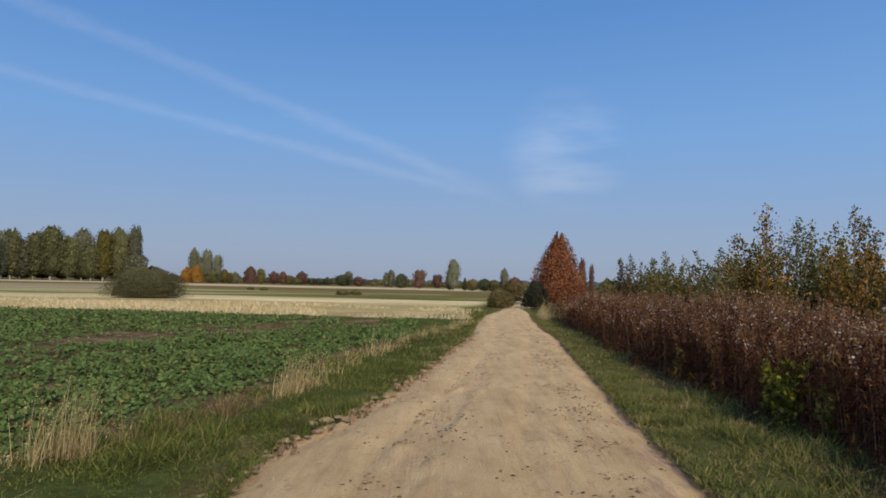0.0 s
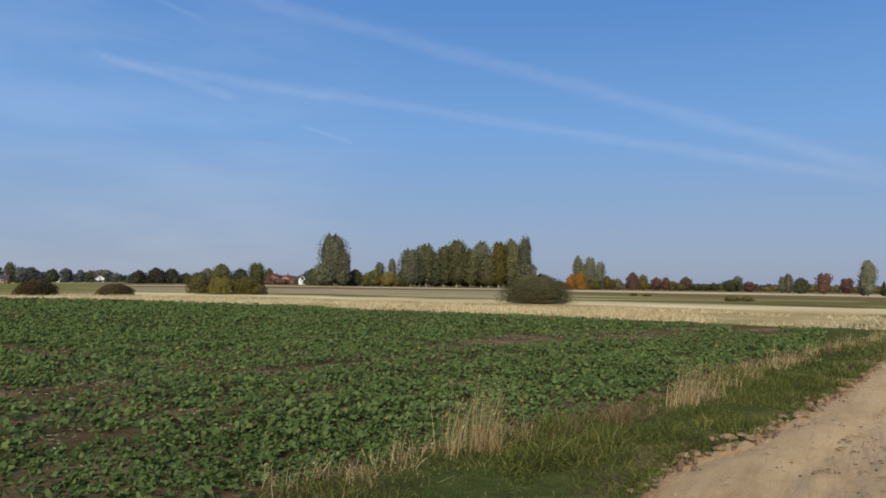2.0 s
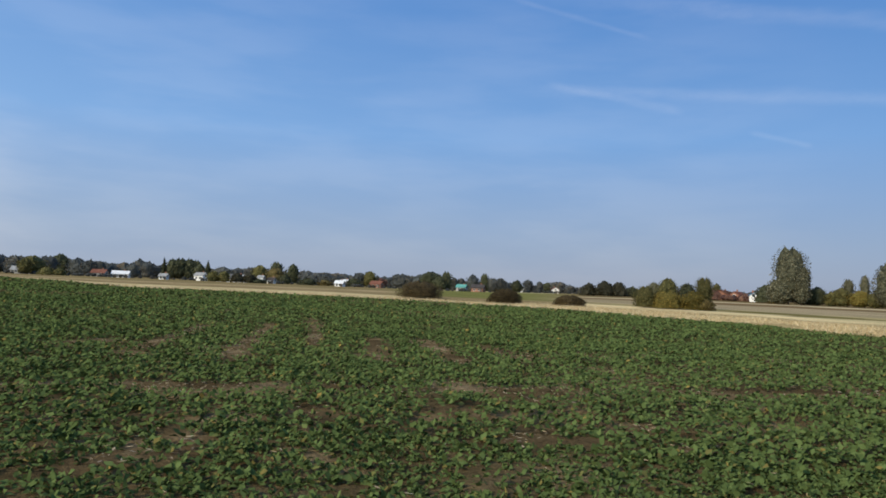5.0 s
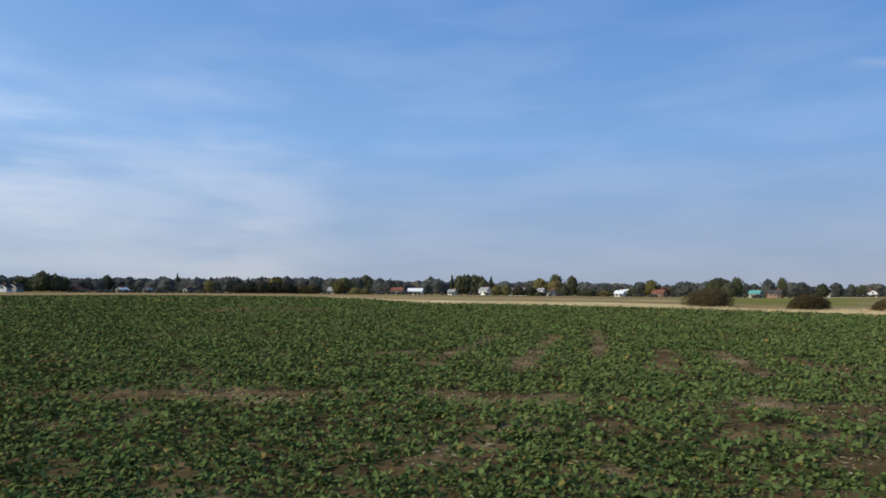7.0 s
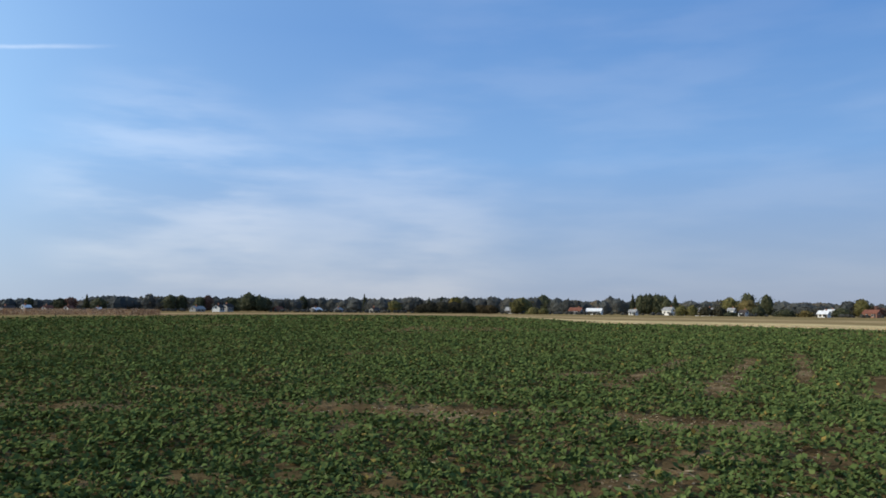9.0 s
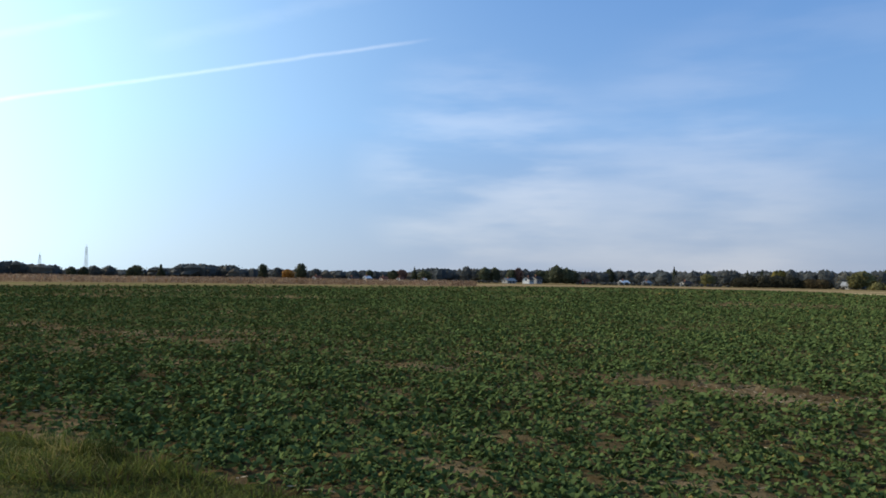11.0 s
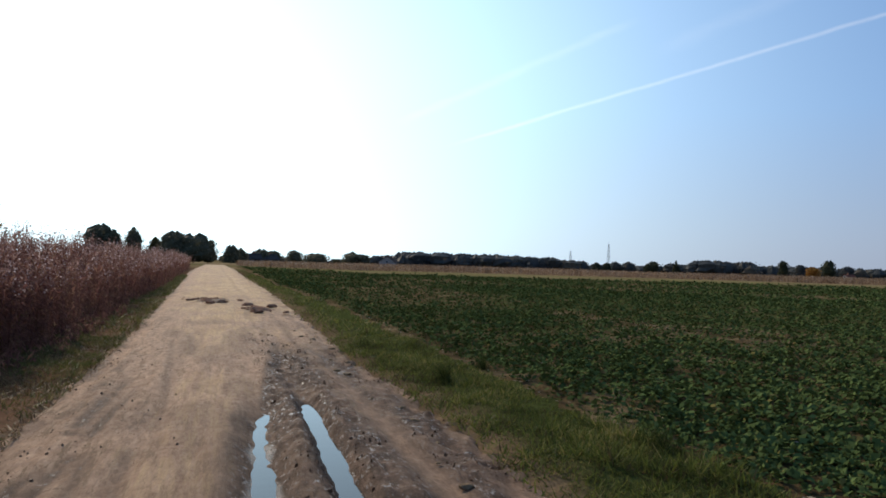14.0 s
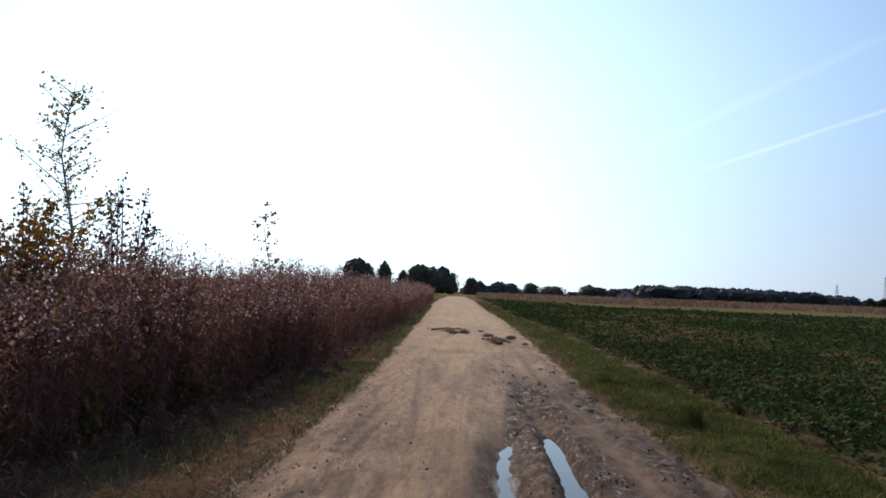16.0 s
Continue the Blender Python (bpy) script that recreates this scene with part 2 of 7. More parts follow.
def ground_material():
    """Meadow and verge: the strips of the plan, broken up by two sizes of noise."""
    m, nt, bsdf, _ = blank("meadow_ground")
    at = nt.nodes.new("ShaderNodeAttribute")
    at.attribute_name = "strip"
    big = ramp_node(nt, noise_node(nt, 0.12, 5.0, 0.65, (0.35, 1.0, 1.0)), [(0.3, (0.66, 0.68, 0.60)), (0.7, (1.25, 1.22, 1.2))])
    small = ramp_node(nt, noise_node(nt, 3.0, 6.0, 0.7), [(0.25, (0.6, 0.6, 0.55)), (0.75, (1.3, 1.28, 1.25))])
    c = mixed(nt, 1.0, at.outputs["Color"], big, "MULTIPLY")
    nt.links.new(mixed(nt, 1.0, c, small, "MULTIPLY"), bsdf.inputs["Base Color"])
    bsdf.inputs["Roughness"].default_value = 0.95
    bsdf.inputs["Specular IOR Level"].default_value = 0.0
    bumped(nt, bsdf, noise_node(nt, 8.0, 6.0, 0.7), 0.8, 0.06)
    return m


def soil_material():
    """Cloddy brown soil, with a film of low weeds where the crop stands close."""
    m, nt, bsdf, _ = blank("field_soil")
    coarse = ramp_node(nt, noise_node(nt, 0.8), [(0.3, (0.080, 0.055, 0.028)), (0.5, (0.145, 0.100, 0.050)), (0.72, (0.30, 0.215, 0.120))])
    weeds = ramp_node(nt, noise_node(nt, 2.5, 5.0, 0.7), [(0.3, (0.030, 0.040, 0.012)), (0.7, (0.070, 0.088, 0.024))])
    at = nt.nodes.new("ShaderNodeAttribute")
    at.attribute_name = "sward"
    grain = noise_node(nt, 16.0, 6.0, 0.7)
    shade = ramp_node(nt, grain, [(0.25, (0.55, 0.55, 0.55)), (0.75, (1.3, 1.27, 1.22))])
    nt.links.new(mixed(nt, 1.0, mixed(nt, at.outputs["Fac"], coarse, weeds), shade, "MULTIPLY"), bsdf.inputs["Base Color"])
    bsdf.inputs["Roughness"].default_value = 0.95
    bsdf.inputs["Specular IOR Level"].default_value = 0.0
    bumped(nt, bsdf, grain, 1.0, 0.06)
    return m


def water_material():
    m, nt, bsdf, _ = blank("puddle_water")
    bsdf.inputs["Base Color"].default_value = (0.05, 0.04, 0.03, 1)
    bsdf.inputs["Roughness"].default_value = 0.03
    bsdf.inputs["IOR"].default_value = 1.33
    bumped(nt, bsdf, noise_node(nt, 6.0, 2.0), 0.05, 0.01)
    return m


M = {}
M["road"] = road_material()
M["ground"] = ground_material()
M["water"] = water_material()
M["soil"] = soil_material()
M["clod"] = earthy("dry_clod", [(0.3, (0.20, 0.137, 0.079)), (0.7, (0.36, 0.255, 0.15))], 6.0, 40.0, bump=0.9)
M["dug_earth"] = earthy("dug_earth", [(0.3, (0.24, 0.130, 0.080)), (0.7, (0.42, 0.245, 0.155))], 6.0, 40.0, bump=0.9)
M["bark"] = earthy("grey_bark", [(0.3, (0.10, 0.075, 0.055)), (0.7, (0.20, 0.16, 0.12))], 3.0, 25.0)
M["birch_bark"] = earthy("pale_bark", [(0.35, (0.25, 0.22, 0.19)), (0.55, (0.62, 0.60, 0.56))], 4.0, 20.0)
M["crop"] = leafy("rape_leaf", [(0.0, (0.049, 0.068, 0.022)), (0.5, (0.073, 0.102, 0.032)), (0.95, (0.106, 0.141, 0.046)), (0.975, (0.13, 0.110, 0.036)), (0.995, (0.16, 0.13, 0.04)), (1.0, (0.24, 0.17, 0.05))], rough=0.6, through_light=0.08, spec=0.0)
M["litter_pale"] = leafy("old_straw", [(0.0, (0.24, 0.17, 0.095)), (0.6, (0.40, 0.30, 0.18)), (1.0, (0.56, 0.45, 0.29))], through_light=0.05)
M["grass"] = leafy("green_grass", [(0.0, (0.070, 0.054, 0.026)), (0.25, (0.062, 0.074, 0.018)), (0.6, (0.110, 0.130, 0.027)), (0.85, (0.160, 0.165, 0.040)), (1.0, (0.26, 0.21, 0.075))], patch=0.9, through_light=0.38, spec=0.03)
M["verge_grass"] = leafy("dull_grass", [(0.0, (0.056, 0.066, 0.018)), (0.4, (0.105, 0.112, 0.030)), (0.75, (0.175, 0.145, 0.052)), (1.0, (0.31, 0.23, 0.11))], patch=1.5, through_light=0.3, own=0.7)
# darker than the verge grass: the clumps' backlit shade is in the colour
M["tussock_shaded"] = leafy("shaded_tussock_grass", [(0.0, (0.022, 0.030, 0.010)), (0.5, (0.045, 0.060, 0.015)), (0.85, (0.085, 0.100, 0.025)), (1.0, (0.17, 0.15, 0.05))], through_light=0.3, spec=0.02)
M["straw"] = leafy("dry_straw", [(0.0, (0.22, 0.145, 0.058)), (0.5, (0.46, 0.33, 0.150)), (1.0, (0.64, 0.485, 0.255))], through_light=0.35)
M["straw_belt"] = leafy("meadow_straw", [(0.0, (0.40, 0.29, 0.14)), (0.5, (0.60, 0.455, 0.25)), (1.0, (0.74, 0.60, 0.37))], patch=0.12, through_light=0.3)
M["corn"] = leafy("dry_maize", [(0.0, (0.17, 0.105, 0.066)), (0.6, (0.30, 0.195, 0.118)), (1.0, (0.45, 0.31, 0.195))], patch=0.05, through_light=0.35)
M["rod_stem"] = leafy("goldenrod_stem", [(0.0, (0.085, 0.040, 0.026)), (1.0, (0.24, 0.125, 0.07))], through_light=0.0)
M["rod_leaf"] = leafy("goldenrod_leaf", [(0.0, (0.038, 0.017, 0.016)), (0.35, (0.080, 0.030, 0.023)), (0.62, (0.140, 0.052, 0.028)), (0.80, (0.20, 0.095, 0.032)), (0.90, (0.15, 0.12, 0.034)), (1.0, (0.32, 0.165, 0.040))], patch=3.4, stretch=(1.0, 1.0, 0.16), through_light=0.34, own=0.55)
M["rod_seed"] = leafy("goldenrod_seed", [(0.0, (0.095, 0.040, 0.024)), (0.45, (0.175, 0.080, 0.038)), (0.66, (0.245, 0.130, 0.060)), (0.78, (0.33, 0.25, 0.205)), (1.0, (0.50, 0.43, 0.39))], patch=5.5, through_light=0.5, own=0.4)
M["leaf_green"] = leafy("poplar_leaf", [(0.0, (0.066, 0.065, 0.030)), (0.6, (0.125, 0.116, 0.050)), (1.0, (0.23, 0.195, 0.085))])
M["leaf_grey"] = leafy("aspen_leaf", [(0.0, (0.075, 0.075, 0.046)), (0.6, (0.135, 0.128, 0.078)), (1.0, (0.25, 0.225, 0.145))])
M["leaf_yellow"] = leafy("yellowing_leaf", [(0.0, (0.075, 0.064, 0.018)), (0.6, (0.145, 0.114, 0.030)), (1.0, (0.25, 0.175, 0.045))])
M["leaf_olive"] = leafy("olive_leaf", [(0.0, (0.060, 0.058, 0.023)), (0.6, (0.120, 0.108, 0.040)), (1.0, (0.21, 0.175, 0.065))])
M["leaf_dark"] = leafy("dark_leaf", [(0.0, (0.036, 0.040, 0.024)), (0.7, (0.070, 0.073, 0.038)), (1.0, (0.12, 0.112, 0.055))])
M["leaf_rust"] = leafy("rust_leaf", [(0.0, (0.085, 0.030, 0.018)), (0.55, (0.185, 0.068, 0.034)), (1.0, (0.34, 0.135, 0.052))])
M["leaf_red"] = leafy("purple_brown_leaf", [(0.0, (0.075, 0.040, 0.034)), (0.6, (0.14, 0.075, 0.055)), (1.0, (0.22, 0.12, 0.075))])
M["leaf_orange"] = leafy("orange_leaf", [(0.0, (0.16, 0.07, 0.016)), (0.6, (0.32, 0.15, 0.032)), (1.0, (0.46, 0.25, 0.06))], through_light=0.45)
# the bright yellow holds the glow of sun behind the birch leaves
M["leaf_backlit"] = leafy("backlit_birch_leaf", [(0.0, (0.16, 0.12, 0.03)), (0.6, (0.30, 0.22, 0.055)), (1.0, (0.46, 0.33, 0.09))], through_light=0.6)
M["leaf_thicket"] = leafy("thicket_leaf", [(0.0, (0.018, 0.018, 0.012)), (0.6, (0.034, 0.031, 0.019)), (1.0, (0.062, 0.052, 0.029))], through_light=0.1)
M["leaf_hedge"] = leafy("hedge_leaf", [(0.0, (0.042, 0.042, 0.014)), (0.45, (0.092, 0.072, 0.022)), (0.75, (0.175, 0.098, 0.026)), (1.0, (0.32, 0.15, 0.03))], patch=0.25)
# distance haze is mixed into this leaf colour as a blue-grey cast
M["leaf_haze"] = leafy("hazed_far_leaf", [(0.0, (0.058, 0.063, 0.061)), (0.6, (0.090, 0.093, 0.086)), (0.9, (0.115, 0.105, 0.083)), (1.0, (0.155, 0.12, 0.08))], patch=0.06)
M["wall_white"] = earthy("white_render", [(0.3, (0.68, 0.66, 0.62)), (0.7, (0.82, 0.81, 0.78))], 0.8, 9.0, 0.8, 0.2)
M["wall_grey"] = earthy("grey_render", [(0.3, (0.30, 0.29, 0.27)), (0.7, (0.42, 0.40, 0.37))], 0.8, 9.0, 0.8, 0.2)
M["wall_brick"] = earthy("brick_wall", [(0.3, (0.24, 0.12, 0.085)), (0.7, (0.36, 0.18, 0.12))], 0.8, 9.0, 0.85, 0.3)
M["roof_red"] = earthy("red_tiles", [(0.3, (0.15, 0.068, 0.05)), (0.7, (0.23, 0.10, 0.072))], 0.6, 6.0, 0.8, 0.4)
M["roof_grey"] = earthy("grey_sheeting", [(0.3, (0.22, 0.22, 0.22)), (0.7, (0.36, 0.36, 0.36))], 0.6, 6.0, 0.6, 0.3)
M["roof_pale"] = earthy("pale_sheeting", [(0.3, (0.62, 0.63, 0.64)), (0.7, (0.78, 0.79, 0.80))], 0.6, 6.0, 0.5, 0.2)
M["roof_dark"] = earthy("dark_tiles", [(0.3, (0.045, 0.04, 0.04)), (0.7, (0.09, 0.08, 0.078))], 0.6, 6.0, 0.75, 0.4)
M["roof_teal"] = earthy("turquoise_sheeting", [(0.3, (0.09, 0.27, 0.24)), (0.7, (0.14, 0.36, 0.32))], 0.6, 6.0, 0.6, 0.2)
M["roof_blue"] = earthy("blue_sheeting", [(0.3, (0.08, 0.20, 0.36)), (0.7, (0.14, 0.30, 0.48))], 0.6, 6.0, 0.6, 0.2)
M["leaf_lime"] = leafy("lime_leaf", [(0.0, (0.055, 0.062, 0.012)), (0.6, (0.14, 0.135, 0.022)), (1.0, (0.36, 0.29, 0.05))], through_light=0.4)
M["crumb"] = leafy("track_crumbs", [(0.0, (0.17, 0.108, 0.062)), (0.6, (0.28, 0.185, 0.105)), (1.0, (0.42, 0.29, 0.17))], through_light=0.0)
M["mud"] = leafy("mud_crumbs", [(0.0, (0.10, 0.06, 0.039)), (0.7, (0.19, 0.117, 0.075)), (1.0, (0.32, 0.205, 0.13))], through_light=0.0, rough=0.5)
M["bog"] = leafy("wet_mud_lumps", [(0.0, (0.075, 0.039, 0.021)), (0.6, (0.15, 0.082, 0.047)), (1.0, (0.26, 0.152, 0.092))], through_light=0.0, rough=0.5, spec=0.05)
M["litter"] = leafy("fallen_leaf", [(0.0, (0.075, 0.042, 0.022)), (0.7, (0.16, 0.095, 0.047)), (1.0, (0.30, 0.20, 0.10))], through_light=0.1)
M["weed"] = leafy("dead_weed", [(0.0, (0.085, 0.055, 0.028)), (0.6, (0.18, 0.115, 0.055)), (1.0, (0.36, 0.26, 0.13))], through_light=0.2)
# brighter, redder copy of the goldenrod leaf: lens flare put into its colour
M["rod_leaf_flare"] = leafy("flare_lit_goldenrod_leaf", [(0.0, (0.120, 0.055, 0.048)), (0.4, (0.215, 0.098, 0.080)), (0.75, (0.32, 0.165, 0.115)), (1.0, (0.44, 0.28, 0.16))], patch=3.4, stretch=(1.0, 1.0, 0.16), through_light=0.56, spec=0.0, own=0.6)
M["rod_seed_pale"] = leafy("pale_goldenrod_seed", [(0.0, (0.18, 0.095, 0.075)), (0.5, (0.28, 0.165, 0.135)), (0.8, (0.40, 0.275, 0.235)), (1.0, (0.60, 0.49, 0.46))], patch=1.4, stretch=(1.0, 1.0, 0.6), through_light=0.5, spec=0.0)
M["leaf_willow"] = leafy("willow_leaf", [(0.0, (0.050, 0.045, 0.021)), (0.6, (0.100, 0.088, 0.039)), (1.0, (0.17, 0.145, 0.066))], patch=0.5)
M["leaf_umber"] = leafy("dark_umber_leaf", [(0.0, (0.036, 0.027, 0.015)), (0.6, (0.078, 0.057, 0.027)), (1.0, (0.13, 0.095, 0.042))], patch=0.5)
M["leaf_brown"] = leafy("brown_olive_leaf", [(0.0, (0.065, 0.050, 0.022)), (0.6, (0.130, 0.100, 0.038)), (1.0, (0.21, 0.16, 0.06))])
M["pane"] = earthy("dark_glass", [(0.3, (0.03, 0.035, 0.04)), (0.7, (0.06, 0.065, 0.075))], 0.8, 3.0, 0.15, 0.02)
M["steel"] = earthy("grey_steel", [(0.3, (0.18, 0.19, 0.2)), (0.7, (0.28, 0.29, 0.3))], 0.6, 6.0, 0.5, 0.1)

# ---------------------------------------------------------------- mesh helpers
rng = np.random.default_rng(7)


def mesh_np(name, verts, quads, material, smooth=False):
    verts = np.asarray(verts, dtype=np.float32).reshape(-1, 3)
    quads = np.asarray(quads, dtype=np.int32).reshape(-1, 4)
    me = bpy.data.meshes.new(name)
    me.vertices.add(len(verts))
    me.vertices.foreach_set("co", verts.ravel())
    me.loops.add(len(quads) * 4)
    me.loops.foreach_set("vertex_index", quads.ravel())
    me.polygons.add(len(quads))
    me.polygons.foreach_set("loop_start", np.arange(0, len(quads) * 4, 4, dtype=np.int32))
    me.polygons.foreach_set("use_smooth", np.full(len(quads), smooth))
    me.update(calc_edges=True)
    me.validate()
    me.materials.append(material)
    return me


def ribbons(points, sides):
    """Flat strips: points (n, k, 3) along the middle, sides (n, k, 3) half widths. Gives verts and quads."""
    n, k = points.shape[:2]
    v = np.stack([points - sides, points + sides], 2).reshape(n, 2 * k, 3)
    base = np.array([[2 * i, 2 * i + 1, 2 * i + 3, 2 * i + 2] for i in range(k - 1)])
    q = (np.arange(n)[:, None, None] * 2 * k + base[None]).reshape(-1, 4)
    return v.reshape(-1, 3), q


def join(*chunks):
    vs, qs, at = [], [], 0
    for v, q in chunks:
        vs.append(v)
        qs.append(q + at)
        at += len(v)
    return np.concatenate(vs), np.concatenate(qs)


def unit(v):
    return v / np.maximum(np.linalg.norm(v, axis=-1, keepdims=True), 1e-9)


def leaf_quads(centres, size, droop=0.0, out=None, long=1.5):
    """Small leaf faces at the centres, turned at random, or with their upper sides roughly along `out`."""
    n = len(centres)
    a = unit(rng.normal(size=(n, 3)))
    a[:, 2] -= droop
    a = unit(a)
    if out is None:
        b = unit(np.cross(a, rng.normal(size=(n, 3))))
    else:
        face = unit(rng.normal(size=(n, 3)) * 0.55 + out)
        b = unit(np.cross(face, a))
        a = unit(np.cross(b, face))
    s = (size * rng.uniform(0.6, 1.35, n))[:, None]
    a, b = a * s * 0.5 * long, b * s * 0.5
    v = np.stack([centres - a * 0.9, centres + b - a * 0.1, centres + a, centres - b - a * 0.1], 1)
    return v.reshape(-1, 3), np.arange(n * 4).reshape(-1, 4)


def part(name, data, parent, label="", kind=""):
    ob = new(name, data)
    ob.parent = parent
    return tagged(ob, label=label, kind=kind)


def thing(name, label, category, at=(0, 0, 0), turn=0.0, scale=1.0, group="", kind=""):
    ob = new(name)
    ob.matrix_basis = pose(*at, 0, 0, turn) @ Matrix.Scale(scale, 4)
    return tagged(ob, label, category, group, kind)


def to_mesh(name, bm, material, smooth=False):
    me = bpy.data.meshes.new(name)
    for f in bm.faces:
        f.smooth = smooth
    bm.to_mesh(me)
    bm.free()
    me.materials.append(material)
    return me


def vnoise(x, y, scale, seed=0):
    """Smooth value noise in 0..1 over the plan."""
    table = np.random.default_rng(100 + seed).random((128, 128))
    u, v = np.asarray(x) / scale, np.asarray(y) / scale
    i, j = np.floor(u).astype(int), np.floor(v).astype(int)
    fu, fv = u - i, v - j
    fu, fv = fu * fu * (3 - 2 * fu), fv * fv * (3 - 2 * fv)
    g = lambda a, b: table[a % 128, b % 128]
    return (g(i, j) * (1 - fu) + g(i + 1, j) * fu) * (1 - fv) + (g(i, j + 1) * (1 - fu) + g(i + 1, j + 1) * fu) * fv


def smooth01(x, lo, hi):
    t = np.clip((np.asarray(x, dtype=float) - lo) / (hi - lo), 0, 1)
    return t * t * (3 - 2 * t)


# ---------------------------------------------------------------- the plan
# the track's edges, the field's edge along the verge, and the foot of the goldenrod, as x over y
def line(*pairs):
    ys, xs = zip(*pairs)
    return lambda y: np.interp(y, ys, xs)


track_west = line((-260, -5.5), (-150, -1.6), (-60, -2.0), (-33, -2.3), (-12, -2.1), (-6.6, -2.3), (-2, -2.0), (2, -1.6), (7, -1.5), (8.3, -1.1),
                  (10.4, -0.7), (14, -0.2), (17.6, 0.3), (21, 0.8), (29, 1.4), (37, 2.2), (45, 3.7), (60, 5.6), (95, 9.5))
track_east = line((-260, -1.5), (-150, 2.4), (-74, 2.3), (-32, 1.6), (-18, 1.42), (-11, 1.42), (-7, 1.45), (0, 1.75), (5.7, 2.1), (8.7, 2.3), (11, 2.5),
                  (14.6, 2.8), (18, 3.1), (22, 3.5), (28, 3.75), (34, 4.2), (46, 5.4), (60, 7.6), (95, 11.8))
field_edge = line((-150, -2.6), (-60, -3.2), (-43, -3.2), (-25, -3.75), (-8, -3.7), (0, -4.1), (4, -3.9), (5.5, -3.5), (7, -3.2), (8.8, -2.7), (10.7, -2.45),
                  (15.7, -2.0), (22, -0.6), (30, 1.0), (34, 1.4))
rod_edge = line((-160, 3.6), (-90, 2.9), (-42, 2.35), (-21, 2.5), (-14, 2.7), (-10, 2.95), (-8, 3.15), (-5, 3.4), (3, 4.0), (10, 4.1), (13, 4.3),
                (18, 4.4), (28, 4.8), (33, 5.1))
far_edge = line((0, 31), (8, 31.5), (17, 33.5), (24, 36), (31, 38.5), (37, 41), (41, 46), (46, 49), (54, 58), (62, 63), (67, 66.5), (74, 71), (81, 74), (87, 78),
                (90, 92), (93, 122), (96, 152), (105, 172), (111, 162), (118, 140), (122, 110), (134, 93), (148, 86), (160, 82), (169, 84), (174, 100), (178, 116), (180, 135))


def azimuth(x, y):
    return np.degrees(np.arctan2(-np.asarray(x, float), np.asarray(y, float)))


def land(x, y):
    """The height of the ground: level, falling away gently to the west and south-west."""
    x, y = np.asarray(x, float), np.asarray(y, float)
    d, a = np.hypot(x, y), azimuth(x, y) % 360
    lean = smooth01(a, 42, 66) * (1 - smooth01(a, 176, 200))
    return -0.0062 * np.maximum(0, d - 95) * lean


def near_edge_of_field(az):
    ys = np.linspace(33, -140, 600)
    xs = field_edge(ys)
    a, r = azimuth(xs, ys) % 360, np.hypot(xs, ys)
    o = np.argsort(a)
    return np.interp(az, a[o], r[o])


def in_field(x, y, inset=0.0):
    a, r = azimuth(x, y) % 360, np.hypot(x, y)
    return (x < field_edge(y) - inset) & (r < far_edge(a) - inset) & (a < 180)


bare_strip = line((-40, -11.6), (-8, -11.1), (2, -10.9), (4.4, -10.2), (6, -9.6), (7.8, -8.8), (12.4, -8.2), (18, -8.2), (21, -7.8), (24, -6.4), (27, -4.2), (33, -3.7))


